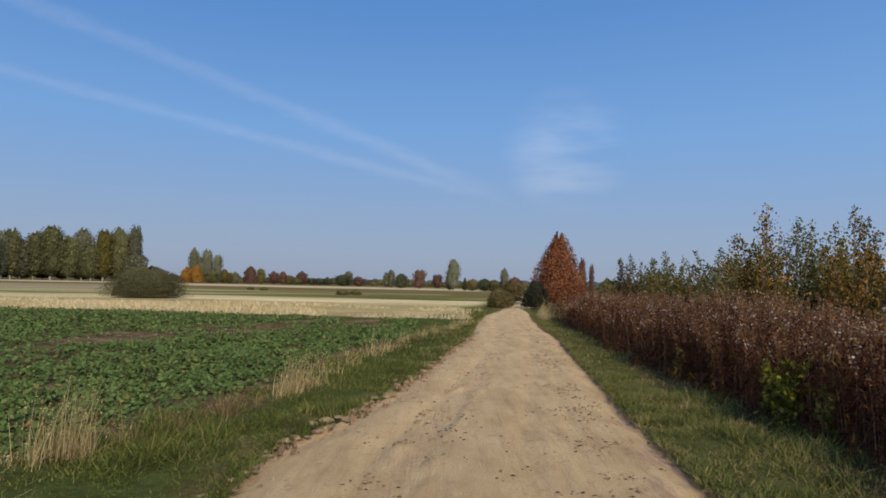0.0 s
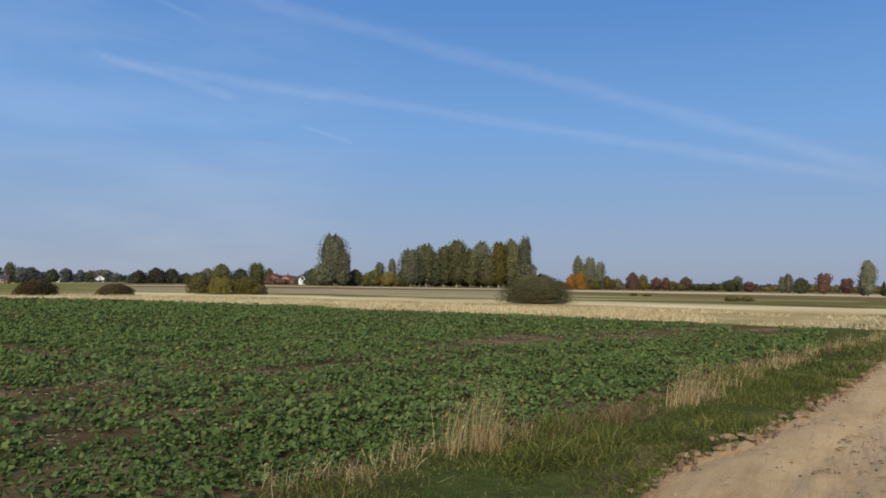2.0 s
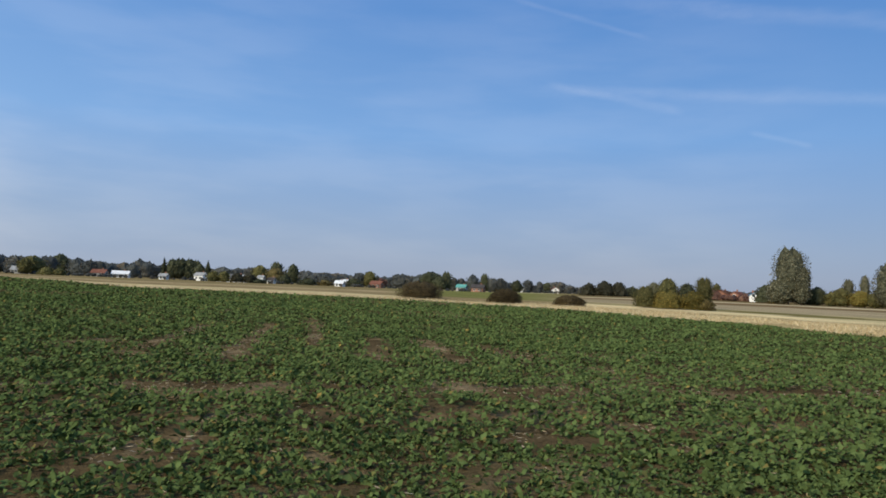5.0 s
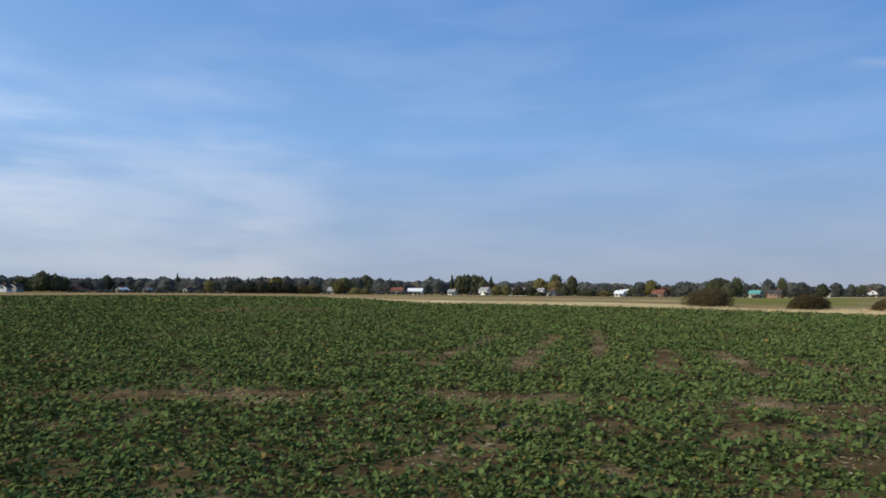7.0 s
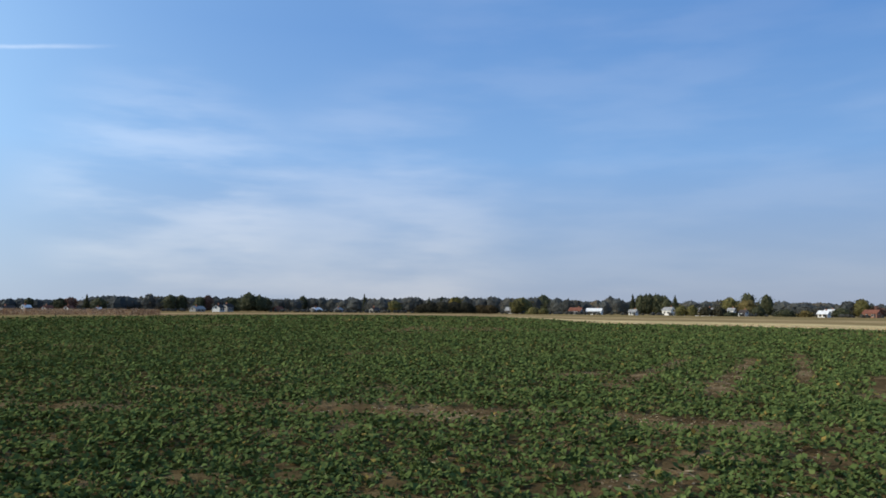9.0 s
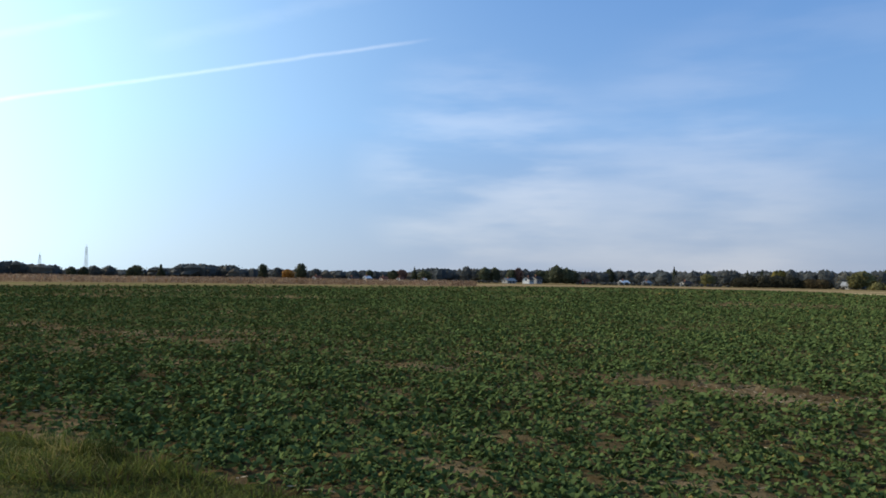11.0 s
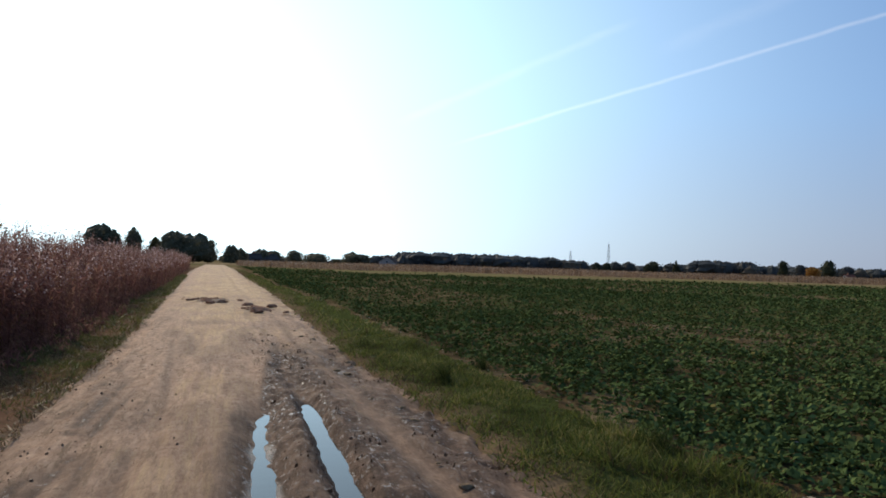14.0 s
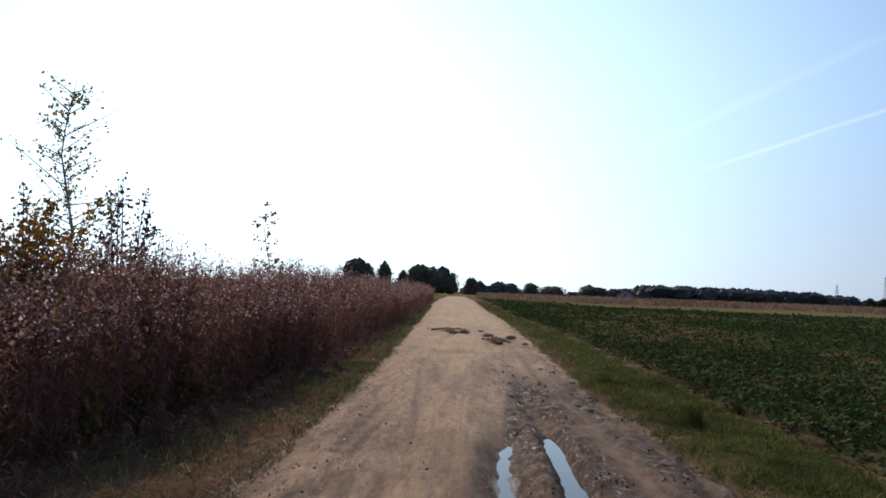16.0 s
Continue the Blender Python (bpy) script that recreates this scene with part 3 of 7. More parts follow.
def bare(x, y):
    """How bare the field lies, 0..1: a strip along the road, wheel lines, thin patches."""
    wide = 0.80 + 1.4 * smooth01(y, 14, 22)
    out = 1.3 * np.exp(-((x - bare_strip(y) + 1.3 * (vnoise(x, y, 4, 3) - 0.5)) / wide) ** 2) * (0.25 + 0.75 * smooth01(vnoise(x, y / 1.8, 1.1, 4), 0.25, 0.6))
    out = out * (1 - 0.45 * smooth01(-y, 1, 6))
    for px, py, qx, qy, w in ((-13.5, 2.5, -25, 6.0, 0.6), (-15.0, 0.9, -23.6, 3.6, 0.55), (-17.4, 5.3, -28.6, 8.4, 0.5), (-13.8, 5.6, -19.4, 7.5, 0.6), (-13.4, 7.2, -18.6, 8.6, 0.8),
                              (-13.8, 8.9, -16.6, 9.5, 0.8), (-17.4, -0.2, -18.5, 0.8, 0.8), (-14.0, 11.0, -14.5, 12.3, 0.7)):
        ux, uy = qx - px, qy - py
        t = np.clip(((x - px) * ux + (y - py) * uy) / (ux * ux + uy * uy), 0, 1)
        d = np.hypot(x - px - t * ux, y - py - t * uy) + 0.15 * (vnoise(x, y, 0.5, 69) - 0.5)
        out = np.maximum(out, np.exp(-(d / (w * 0.52)) ** 2) * (0.70 + 0.6 * vnoise(x, y, 0.7, 5)))
    for px, py, w in ((-7.1, 0.7, 0.95), (-7.7, 1.1, 0.7), (-6.9, 1.9, 0.5), (-8.8, 2.8, 0.6), (-8.1, 4.2, 0.6), (-6.9, 4.6, 0.55), (-6.5, 5.2, 0.55), (-7.0, 5.9, 0.5), (-5.9, 5.8, 0.45), (-8.9, 6.3, 0.9), (-8.5, 4.5, 0.6), 
                      (-5.5, 7.3, 0.5), (-5.6, 8.5, 0.55), (-5.3, 9.9, 0.6), (-4.7, 12.8, 0.7), (-6.8, 14.5, 0.7), (-12.5, 15.7, 0.8), (-10.8, 5.7, 0.7)):
        d = np.hypot(x - px, (y - py) / 1.3) + 0.5 * (vnoise(x, y, 0.45, 70) - 0.5)
        out = np.maximum(out, 1.02 * np.exp(-(np.maximum(d, 0) / (w * 0.54)) ** 2))
    thin = 0.55 * vnoise(x, y / 2.2, 1.5, 6) + 0.45 * vnoise(x, y, 0.5, 33)
    out = np.maximum(out, 0.7 * smooth01(thin, 0.70, 0.94))
    out = np.maximum(out, 0.4 * smooth01(vnoise(x, y, 9, 7), 0.6, 0.9))
    out = np.maximum(out, 0.55 * np.exp(-(((x + 12) / 3.5) ** 2 + ((y + 15) / 3.0) ** 2)) * (0.5 + vnoise(x, y, 0.9, 68)))
    rim = smooth01(x - field_edge(y), -0.9, -0.1)
    return np.clip(np.maximum(out, 0.6 * rim), 0, 1)


def verge_relief(x, y):
    return (vnoise(x, y, 0.5, 1) - 0.5) * 0.05 + (vnoise(x, y, 1.1, 2) - 0.4) * 0.08


# ---------------------------------------------------------------- ground, road, field
def make_ground():
    rings = np.concatenate([[0.4], np.geomspace(0.8, 4700, 145)])
    turns = np.radians(np.arange(0, 360, 0.9))
    R, A = np.meshgrid(rings, turns, indexing="ij")
    x, y = -np.sin(A) * R, np.cos(A) * R
    z = land(x, y)
    inside = smooth01(x, track_west(y) - 0.25, track_west(y) + 0.15) * (1 - smooth01(x, track_east(y) - 0.15, track_east(y) + 0.25)) * (np.abs(y) < 100)
    verge = (np.abs(x) < 8) & (np.abs(y) < 60)
    z = z + verge * verge_relief(x, y) * (1 - inside)
    z = z - 0.13 * inside * (np.abs(y) < 99)
    z = np.where(in_field(x, y, 0.3), z - 0.10, z)
    n, k = R.shape
    i, j = np.meshgrid(np.arange(n - 1), np.arange(k), indexing="ij")
    q = np.stack([i * k + j, (i + 1) * k + j, (i + 1) * k + (j + 1) % k, i * k + (j + 1) % k], -1).reshape(-1, 4)
    v = np.stack([x, y, z], -1).reshape(-1, 3)
    centre = len(v)
    me = mesh_np("ground", np.concatenate([v, [[0, 0, -0.13]]]), q[:, ::-1], M["ground"], True)
    # the strips of the plan
    az, r = azimuth(x, y) % 360, R
    q0 = r - far_edge(np.where(az > 200, 0, np.minimum(az, 180)))
    wob = 6 * (vnoise(az * 0.6, r, 9, 8) - 0.5) + 2.5 * (vnoise(x, y, 8, 9) - 0.5)
    qq = q0 + wob * smooth01(q0, 3, 25) * (1 + smooth01(q0, 40, 140))
    straw, bright, olive, tan = np.array([0.48, 0.35, 0.18]), np.array([0.68, 0.53, 0.30]), np.array([0.165, 0.140, 0.055]), np.array([0.26, 0.18, 0.10])
    col = np.broadcast_to(tan, (*x.shape, 3)).copy()

    def lay(mask, c):
        nonlocal col
        col = col * (1 - mask[..., None]) + np.asarray(c) * mask[..., None]

    def belt(lo, hi, soft):
        return smooth01(qq, lo - soft, lo + soft) * (1 - smooth01(qq, hi - soft, hi + soft))

    north = 1 - smooth01(az, 52, 58)
    north = np.maximum(north, smooth01(az, 300, 310))
    mid = north * smooth01(az, 18, 24) * (1 - smooth01(az, 300, 310))       # before the poplars
    west = smooth01(az, 52, 58) * (1 - smooth01(az, 92, 100))
    south = smooth01(az, 92, 100) * (1 - smooth01(az, 200, 210))
    lay(north * belt(-3, 2.0, 0.5), (0.085, 0.070, 0.030))
    lay(north * belt(2.0, 23, 1.0), straw)
    lay(north * belt(17, 20, 1.0) * smooth01(vnoise(az, r, 7, 66), 0.45, 0.6), (0.24, 0.18, 0.085))
    lay(north * belt(23, 37, 1.2), bright)
    lay(north * belt(37, 84, 2.0), olive)
    lay(north * belt(44, 70, 3) * smooth01(vnoise(az * 0.5, r, 5, 67), 0.45, 0.65), (0.42, 0.33, 0.17))
    lay(north * belt(84, 122, 4), (0.20, 0.13, 0.068))
    lay(north * belt(126, 185, 5), (0.56, 0.44, 0.28))
    lay(north * belt(185, 3000, 9), (0.17, 0.12, 0.06))
    lay(mid * belt(50, 104, 3), (0.36, 0.28, 0.175))
    lay(mid * belt(104, 152, 4), (0.20, 0.135, 0.075))
    lay(west * belt(-3, 1.5, 0.5), (0.10, 0.080, 0.034))
    lay(west * belt(1.5, 13, 1.5), (0.48, 0.36, 0.215))
    lay(west * belt(13, 26, 2.0), bright * 0.92)
    lay(west * belt(26, 60, 4), (0.27, 0.20, 0.105))
    lay(west * belt(60, 110, 8), (0.36, 0.27, 0.155))
    lay(west * belt(110, 3000, 20), (0.24, 0.18, 0.09))
    lay(west * (1 - smooth01(az, 66.5, 68)) * belt(9, 36, 3), (0.27, 0.20, 0.105))
    lay(west * (1 - smooth01(az, 66.5, 68)) * belt(36, 420, 6), (0.185, 0.18, 0.062))
    lay(west * (1 - smooth01(az, 66.5, 68)) * belt(390, 520, 12), (0.52, 0.46, 0.26))
    lay(south * belt(-3, 1.5, 0.5), (0.085, 0.095, 0.032))
    lay(south * belt(1.5, 70, 1.5), (0.25, 0.175, 0.10))
    lay(south * smooth01(az, 118, 124) * belt(4, 26, 3), (0.20, 0.165, 0.075))
    lay(south * belt(70, 110, 8), (0.42, 0.31, 0.18))
    lay(south * belt(110, 3000, 12), (0.20, 0.145, 0.075))
    reach = 5 - 2.6 * smooth01(y, 26, 40)
    near = (1 - smooth01(np.abs(x - (track_west(y) + track_east(y)) / 2), reach, reach * 1.6)) * (1 - smooth01(np.abs(y), 70, 110))
    side = smooth01(x, 0, 1.5)
    lay(near * (1 - side), (0.075, 0.086, 0.028))
    lay(near * side, (0.098, 0.092, 0.035))
    lay(near * smooth01(x - track_east(y), 0.7, 1.5) * smooth01(y, 0, 3), (0.070, 0.054, 0.029))
    lay(near * (1 - side) * smooth01(-y, 0, 4) * (1 - smooth01(track_west(y) - x, 0.1, 0.9)), (0.115, 0.072, 0.044))
    fade = 1 - smooth01(x - track_east(y), 0.0, 1.3)
    lay(near * side * smooth01(-y, 0, 4), (0.12, 0.068, 0.042))
    lay(near * side * smooth01(-y, 0, 4) * fade * (0.45 + 0.75 * vnoise(x, y, 0.5, 34)), (0.21, 0.122, 0.075))
    lip = np.exp(-((x - track_west(y) + 0.05) / (0.2 + 0.3 * vnoise(x, y, 0.8, 37))) ** 2) + np.exp(-((x - track_east(y) - 0.02) / 0.13) ** 2)
    lay(np.clip(lip, 0, 1) * (np.abs(y) < 60), (0.22, 0.145, 0.088))
    lay(smooth01(x, 6, 12) * (1 - near), (0.17, 0.14, 0.06))
    at = me.attributes.new("strip", "FLOAT_COLOR", "POINT")
    rgba = np.ones((len(v) + 1, 4), dtype=np.float32)
    rgba[:-1, :3] = col.reshape(-1, 3)
    at.data.foreach_set("color", rgba.ravel())
    tagged(new("ground", me), "level meadow and grass verges with pale dry strips", "ground", kind="structure")


def track_height(x, y):
    """Relief of the track: worn wheel lines, mud dug up to the south, and how soaked or rim-shaded it lies."""
    w, e = track_west(y), track_east(y)
    u = (x - w) / (e - w)
    fray = 0.16 * (vnoise(0 * x + 9 * (u > 0.5), y, 0.8, 44) - 0.5) + 0.08 * (vnoise(0 * x + 9 * (u > 0.5), y, 0.21, 45) - 0.5)
    edge = np.minimum(u, 1 - u) * (e - w) + fray
    z = 0.02 + 0.03 * np.sin(np.pi * np.clip(u, 0, 1)) - 0.045 * (1 - smooth01(edge, 0.02, 0.30))
    bank_lip = smooth01(-edge, 0.0, 0.05) * (1 - smooth01(-edge, 0.09, 0.17)) * (1 - 0.75 * smooth01(-y, 2, 5) * (u > 0.5))
    z = z + bank_lip * (np.where(u > 0.5, 0.025, 0.035 - 0.02 * smooth01(-y, 1, 4)) + 0.05 * (vnoise(x, y, 0.3, 47) - 0.5)) - 0.14 * smooth01(-edge, 0.11, 0.22)
    z = z + (vnoise(x, y, 0.9, 11) - 0.5) * 0.018 + (vnoise(x, y, 0.22, 12) - 0.5) * 0.008
    wander = 0.10 * (vnoise(0 * x, y, 5, 13) - 0.5)
    for c, depth, wide in ((0.28, 0.035, 0.16), (0.66, 0.025, 0.15), (0.40, 0.014, 0.16), (0.80, 0.012, 0.08)):
        z = z - depth * np.exp(-(((u - c - wander) * (e - w)) / wide) ** 2) * (0.6 + 0.8 * vnoise(x, y, 2.0, 14))
    south = smooth01(-y, 1.5, 4.0)
    wet_shade = np.zeros_like(z)
    for cx, slope, depth, wide, y0, y1 in ((-0.52, -0.045, 0.100, 0.17, -8.0, -2.0), (-1.11, -0.010, 0.128, 0.115, -8.6, -2.0), (-1.70, -0.02, 0.035, 0.14, -11, -2.0),
                                           (0.45, -0.03, 0.02, 0.10, -14, -3.0), (0.0, -0.02, 0.010, 0.10, -20, -8.0)):
        along = smooth01(-y, -y1 - 0.5, -y1 + 1.5) * (1 - smooth01(-y, -y0 - 0.8, -y0 + 1.2))
        c = cx - slope * (y + 6) + 0.08 * (vnoise(0 * x, y, 2.2, 15) - 0.5) + 0.015 * (vnoise(x, y, 0.3, 26) - 0.5)
        g = np.exp(-((x - c) / wide) ** 2)
        shoulder = np.exp(-((np.abs(x - c) - wide * 1.7) / (wide * 0.7)) ** 2)
        z = z + along * (-depth * g + depth * 0.32 * shoulder * (0.5 + 0.9 * vnoise(x * 3, y, 0.8, 16)))
        if cx < -0.3:
            wet_shade = np.maximum(wet_shade, along * np.exp(-((x - c) / (wide * 2.4)) ** 2))
    z = z + south * (0.022 * (vnoise(x * 6, y, 1.1, 28) - 0.5) - 0.012 * smooth01(vnoise(x * 9, y, 1.3, 29), 0.55, 0.8)) * (1 - smooth01(-y, 20, 30))
    bank = np.maximum(-0.35 + 0.083 * (y + 5.9), -1.6)
    churn = south * smooth01(bank - x, 0.0, 0.25) * (1 - smooth01(-y, 11, 16)) * (1 - 0.7 * np.exp(-((x + 1.70) / 0.13) ** 2))
    z = z + churn * (1 - 0.7 * np.clip(wet_shade, 0, 1)) * ((vnoise(x * 1.2, y, 0.12, 17) - 0.5) * 0.05 + (vnoise(x * 2, y, 0.42, 18) - 0.5) * 0.045 + (vnoise(x * 7, y, 0.8, 38) - 0.5) * 0.035)
    z = z + churn * (vnoise(x, y, 0.16, 49) - 0.5) * 0.035
    z = z + south * ((vnoise(x * 2, y, 0.22, 27) - 0.5) * 0.016) * (1 - smooth01(-y, 30, 45))
    heap = np.exp(-((x - 0.05) / 0.55) ** 2 - ((y + 26.0) / 1.3) ** 2) + 0.55 * np.exp(-((x + 1.25) / 0.5) ** 2 - ((y + 21.8) / 1.8) ** 2)
    z = z + heap * 0.14 * smooth01(vnoise(x, y, 0.35, 19), 0.3, 0.8)
    stain = np.clip(heap * 1.5, 0, 0.9) * smooth01(vnoise(x, y, 0.3, 20), 0.45, 0.62)
    damp = south * (0.0 + 0.30 * smooth01(vnoise(x * 2.2, y / 1.6, 0.8, 21), 0.50, 0.78)) * (1 - 0.7 * smooth01(-y, 14, 30))
    wet_shade = np.clip(np.maximum(np.maximum(wet_shade * (0.75 + 0.5 * vnoise(x, y, 0.5, 22)), stain), damp), 0, 1)
    bog = smooth01(bank - x, -0.04, 0.12) * smooth01(-y, 2, 4) * (1 - smooth01(-y, 11, 16)) * (1 - 0.75 * smooth01(-x, 1.85, 2.2) * vnoise(x, y, 0.4, 39)) * (0.78 + 0.35 * smooth01(vnoise(x * 5, y, 0.9, 30), 0.25, 0.7))
    wet_shade = np.maximum(wet_shade, np.clip(bog, 0, 0.92))
    red = np.exp(-((x + 1.70 + 0.02 * (y + 6)) / 0.12) ** 2) * smooth01(-y, 2, 4) * (1 - smooth01(-y, 10, 14))
    wet_shade = wet_shade * (1 - red) + 0.45 * red
    for cx, lean, wide, y0, y1, strong in ((1.11, 0.051, 0.065, -11.0, -3.5, 0.9), (0.95, 0.065, 0.045, -10.0, -3.5, 0.85), (0.78, -0.05, 0.05, -8.5, -3.5, 0.6), (0.50, -0.03, 0.05, -9.5, -4.0, 0.45), (0.03, -0.012, 0.03, -16.0, -8.5, 0.25),
                                           (0.28, -0.04, 0.04, -16.0, -6.0, 0.35), (1.28, 0.03, 0.06, -13.0, -3.5, 0.5), (-0.55, 0.055, 0.05, -20.0, -12.0, 0.35), (-1.35, 0.02, 0.06, -20.0, -9.5, 0.45)):
        along = smooth01(-y, -y1 - 0.5, -y1 + 1.0) * (1 - smooth01(-y, -y0 - 2.5, -y0 + 0.5)) * smooth01(vnoise(x, y, 0.7, 40) + 0.4 * vnoise(x, y, 0.18, 41), 0.35, 0.7)
        tread = along * min(1.0, strong * 1.35) * np.exp(-((x - cx - lean * (y + 6) - 0.04 * (vnoise(0 * x, y, 1.3, 43) - 0.5)) / (wide * 1.4)) ** 2)
        wet_shade, z = np.maximum(wet_shade, 0.92 * tread), z - 0.022 * tread
    # damp rim to the south; northern east rim: bank shade painted over dark soil
    rim_wet_shade = 0.5 * (1 - smooth01(edge, 0.0, 0.3)) * smooth01(vnoise(x, y, 0.7, 23), 0.35, 0.65) * south + smooth01(-edge, -0.04, 0.03) * (1 - south) * np.where(u > 0.5, 0.9, 0.2)
    wet_shade = np.maximum(wet_shade, rim_wet_shade)
    # to the north: a worn wheel line with broken edges, a thin pressed line, and dirt strewn along the eastern side
    c1 = -0.36 + 0.105 * (y - 5.6) + 0.006 * (y - 5.6) ** 2 * (y < 14) + 0.05 * (vnoise(0 * x, y, 1.7, 13) - 0.5)
    c1 = np.where(y > 11, 0.50 + 0.13 * (y - 11), c1)
    c2 = 1.03 + 0.105 * (y - 5.9)
    groove = np.exp(-((x - c1) / 0.17) ** 2) * (1 - smooth01(y, 11, 17))
    rims = np.exp(-((np.abs(x - c1) - 0.21) / 0.06) ** 2) * (1 - smooth01(y, 11, 15)) * smooth01(vnoise(x, y, 0.35, 48), 0.45, 0.7)
    press = np.exp(-((x - c2) / 0.035) ** 2) * (1 - smooth01(y, 10, 13))
    z = z - (1 - south) * (0.022 * groove - 0.03 * rims + 0.012 * press)
    spill = smooth01(x, c2 + 0.25, c2 + 0.7) * smooth01(vnoise(x * 1.4, y, 0.5, 35), 0.5, 0.75) * (1 - smooth01(y, 13, 20))
    north = (1 - south) * (0.32 * groove * (0.7 + 0.5 * vnoise(x, y, 0.5, 35)) + 0.25 * rims + 0.2 * press + 0.36 * spill + 0.35 * (1 - smooth01(edge, 0.0, 0.22)))
    clean = np.exp(-((x - 0.02 - 0.02 * (y + 6)) / 0.33) ** 2)
    strew = south * (1 - 0.2 * clean) * (0.60 + 0.40 * smooth01(vnoise(x * 2, y, 1.6, 36), 0.3, 0.75) + 0.6 * smooth01(u, 0.72, 1.0)) * (1 - 0.55 * smooth01(-y, 9, 25))
    strew = strew + 0.5 * south * np.exp(-((x - 0.5) / 0.3) ** 2 - ((y + 7.8) / 2.6) ** 2) * smooth01(vnoise(x * 1.5, y, 0.4, 55), 0.35, 0.65)
    return z, wet_shade, np.clip(north + strew, 0, 1)


def make_road():
    ys = np.concatenate([-np.geomspace(150, 22, 150), np.arange(-21.95, -3, 0.05), np.arange(-3, 3, 0.3), np.arange(3, 24, 0.12), np.geomspace(24, 98, 110)])
    us = np.linspace(-0.085, 1.085, 88)
    Y, U = np.meshgrid(ys, us, indexing="ij")
    W, E = track_west(Y), track_east(Y)
    jag = 0.06 * (vnoise(0 * Y, Y, 0.6, 24) - 0.5)
    X = W + (E - W) * U + jag * np.abs(U - 0.5) * 2
    z, wet_shade, loam = track_height(X, Y)
    n, k = X.shape
    i, j = np.meshgrid(np.arange(n - 1), np.arange(k - 1), indexing="ij")
    q = np.stack([i * k + j, i * k + j + 1, (i + 1) * k + j + 1, (i + 1) * k + j], -1).reshape(-1, 4)
    me = mesh_np("road", np.stack([X, Y, z + land(X, Y)], -1), q, M["road"], True)
    at = me.attributes.new("wet_shade", "FLOAT", "POINT")
    at.data.foreach_set("value", wet_shade.astype(np.float32).ravel())
    at = me.attributes.new("loam", "FLOAT", "POINT")
    at.data.foreach_set("value", loam.astype(np.float32).ravel())
    tagged(new("road", me), "sandy farm track with tyre lines and muddy ruts", "dirt road", kind="structure")


def make_puddle(name, x0, x1, y0, y1, level):
    xs, ys = np.linspace(x0, x1, 8), np.linspace(y0, y1, 24)
    X, Y = np.meshgrid(xs, ys, indexing="ij")
    k = 24
    i, j = np.meshgrid(np.arange(7), np.arange(k - 1), indexing="ij")
    q = np.stack([i * k + j, (i + 1) * k + j, (i + 1) * k + j + 1, i * k + j + 1], -1).reshape(-1, 4)
    me = mesh_np("water", np.stack([X, Y, np.full_like(X, level)], -1), q, M["water"], True)
    tagged(new(name, me), "shallow rain puddle standing in a muddy wheel rut", "puddle", kind="structure")


def make_field():
    az = np.arange(4.0, 179.6, 0.45)
    r0, r1 = near_edge_of_field(az), far_edge(az)
    keep = r1 > r0 + 0.3
    az, r0, r1 = az[keep], r0[keep], r1[keep]
    t = np.linspace(0, 1, 110)
    R = r0[:, None] * (r1 / r0)[:, None] ** t[None]
    A = np.radians(az)[:, None]
    X, Y = -np.sin(A) * R, np.cos(A) * R
    fade = np.minimum(1, np.minimum(t, 1 - t) * 14)[None]
    Z = land(X, Y) + 0.012 + fade * ((vnoise(X, Y, 0.35, 31) - 0.5) * 0.06 + (vnoise(X, Y, 1.1, 32) - 0.5) * 0.05) - 0.03 * (1 - fade)
    n, k = X.shape
    i, j = np.meshgrid(np.arange(n - 1), np.arange(k - 1), indexing="ij")
    q = np.stack([i * k + j, (i + 1) * k + j, (i + 1) * k + j + 1, i * k + j + 1], -1).reshape(-1, 4)
    me = mesh_np("field_soil", np.stack([X, Y, Z], -1), q[:, ::-1], M["soil"], True)
    at = me.attributes.new("sward", "FLOAT", "POINT")
    cover = (0.15 + 0.6 * smooth01(np.hypot(X, Y), 9, 30)) * (1 - smooth01(bare(X, Y), 0.1, 0.5))
    at.data.foreach_set("value", cover.astype(np.float32).ravel())
    tagged(new("field_soil", me), "bare brown soil of a sown field", "soil", kind="structure")


make_ground()
make_road()
make_puddle("water", -0.85, -0.2, -8.0, -2.6, -0.044)
make_puddle("water", -1.4, -0.88, -8.7, -2.6, -0.062)
make_field()

# ---------------------------------------------------------------- low growth
def scatter(n, r_lo, r_hi, a_lo, a_hi):
    r = np.sqrt(rng.uniform(r_lo ** 2, r_hi ** 2, n))
    a = np.radians(rng.uniform(a_lo, a_hi, n))
    return -np.sin(a) * r, np.cos(a) * r


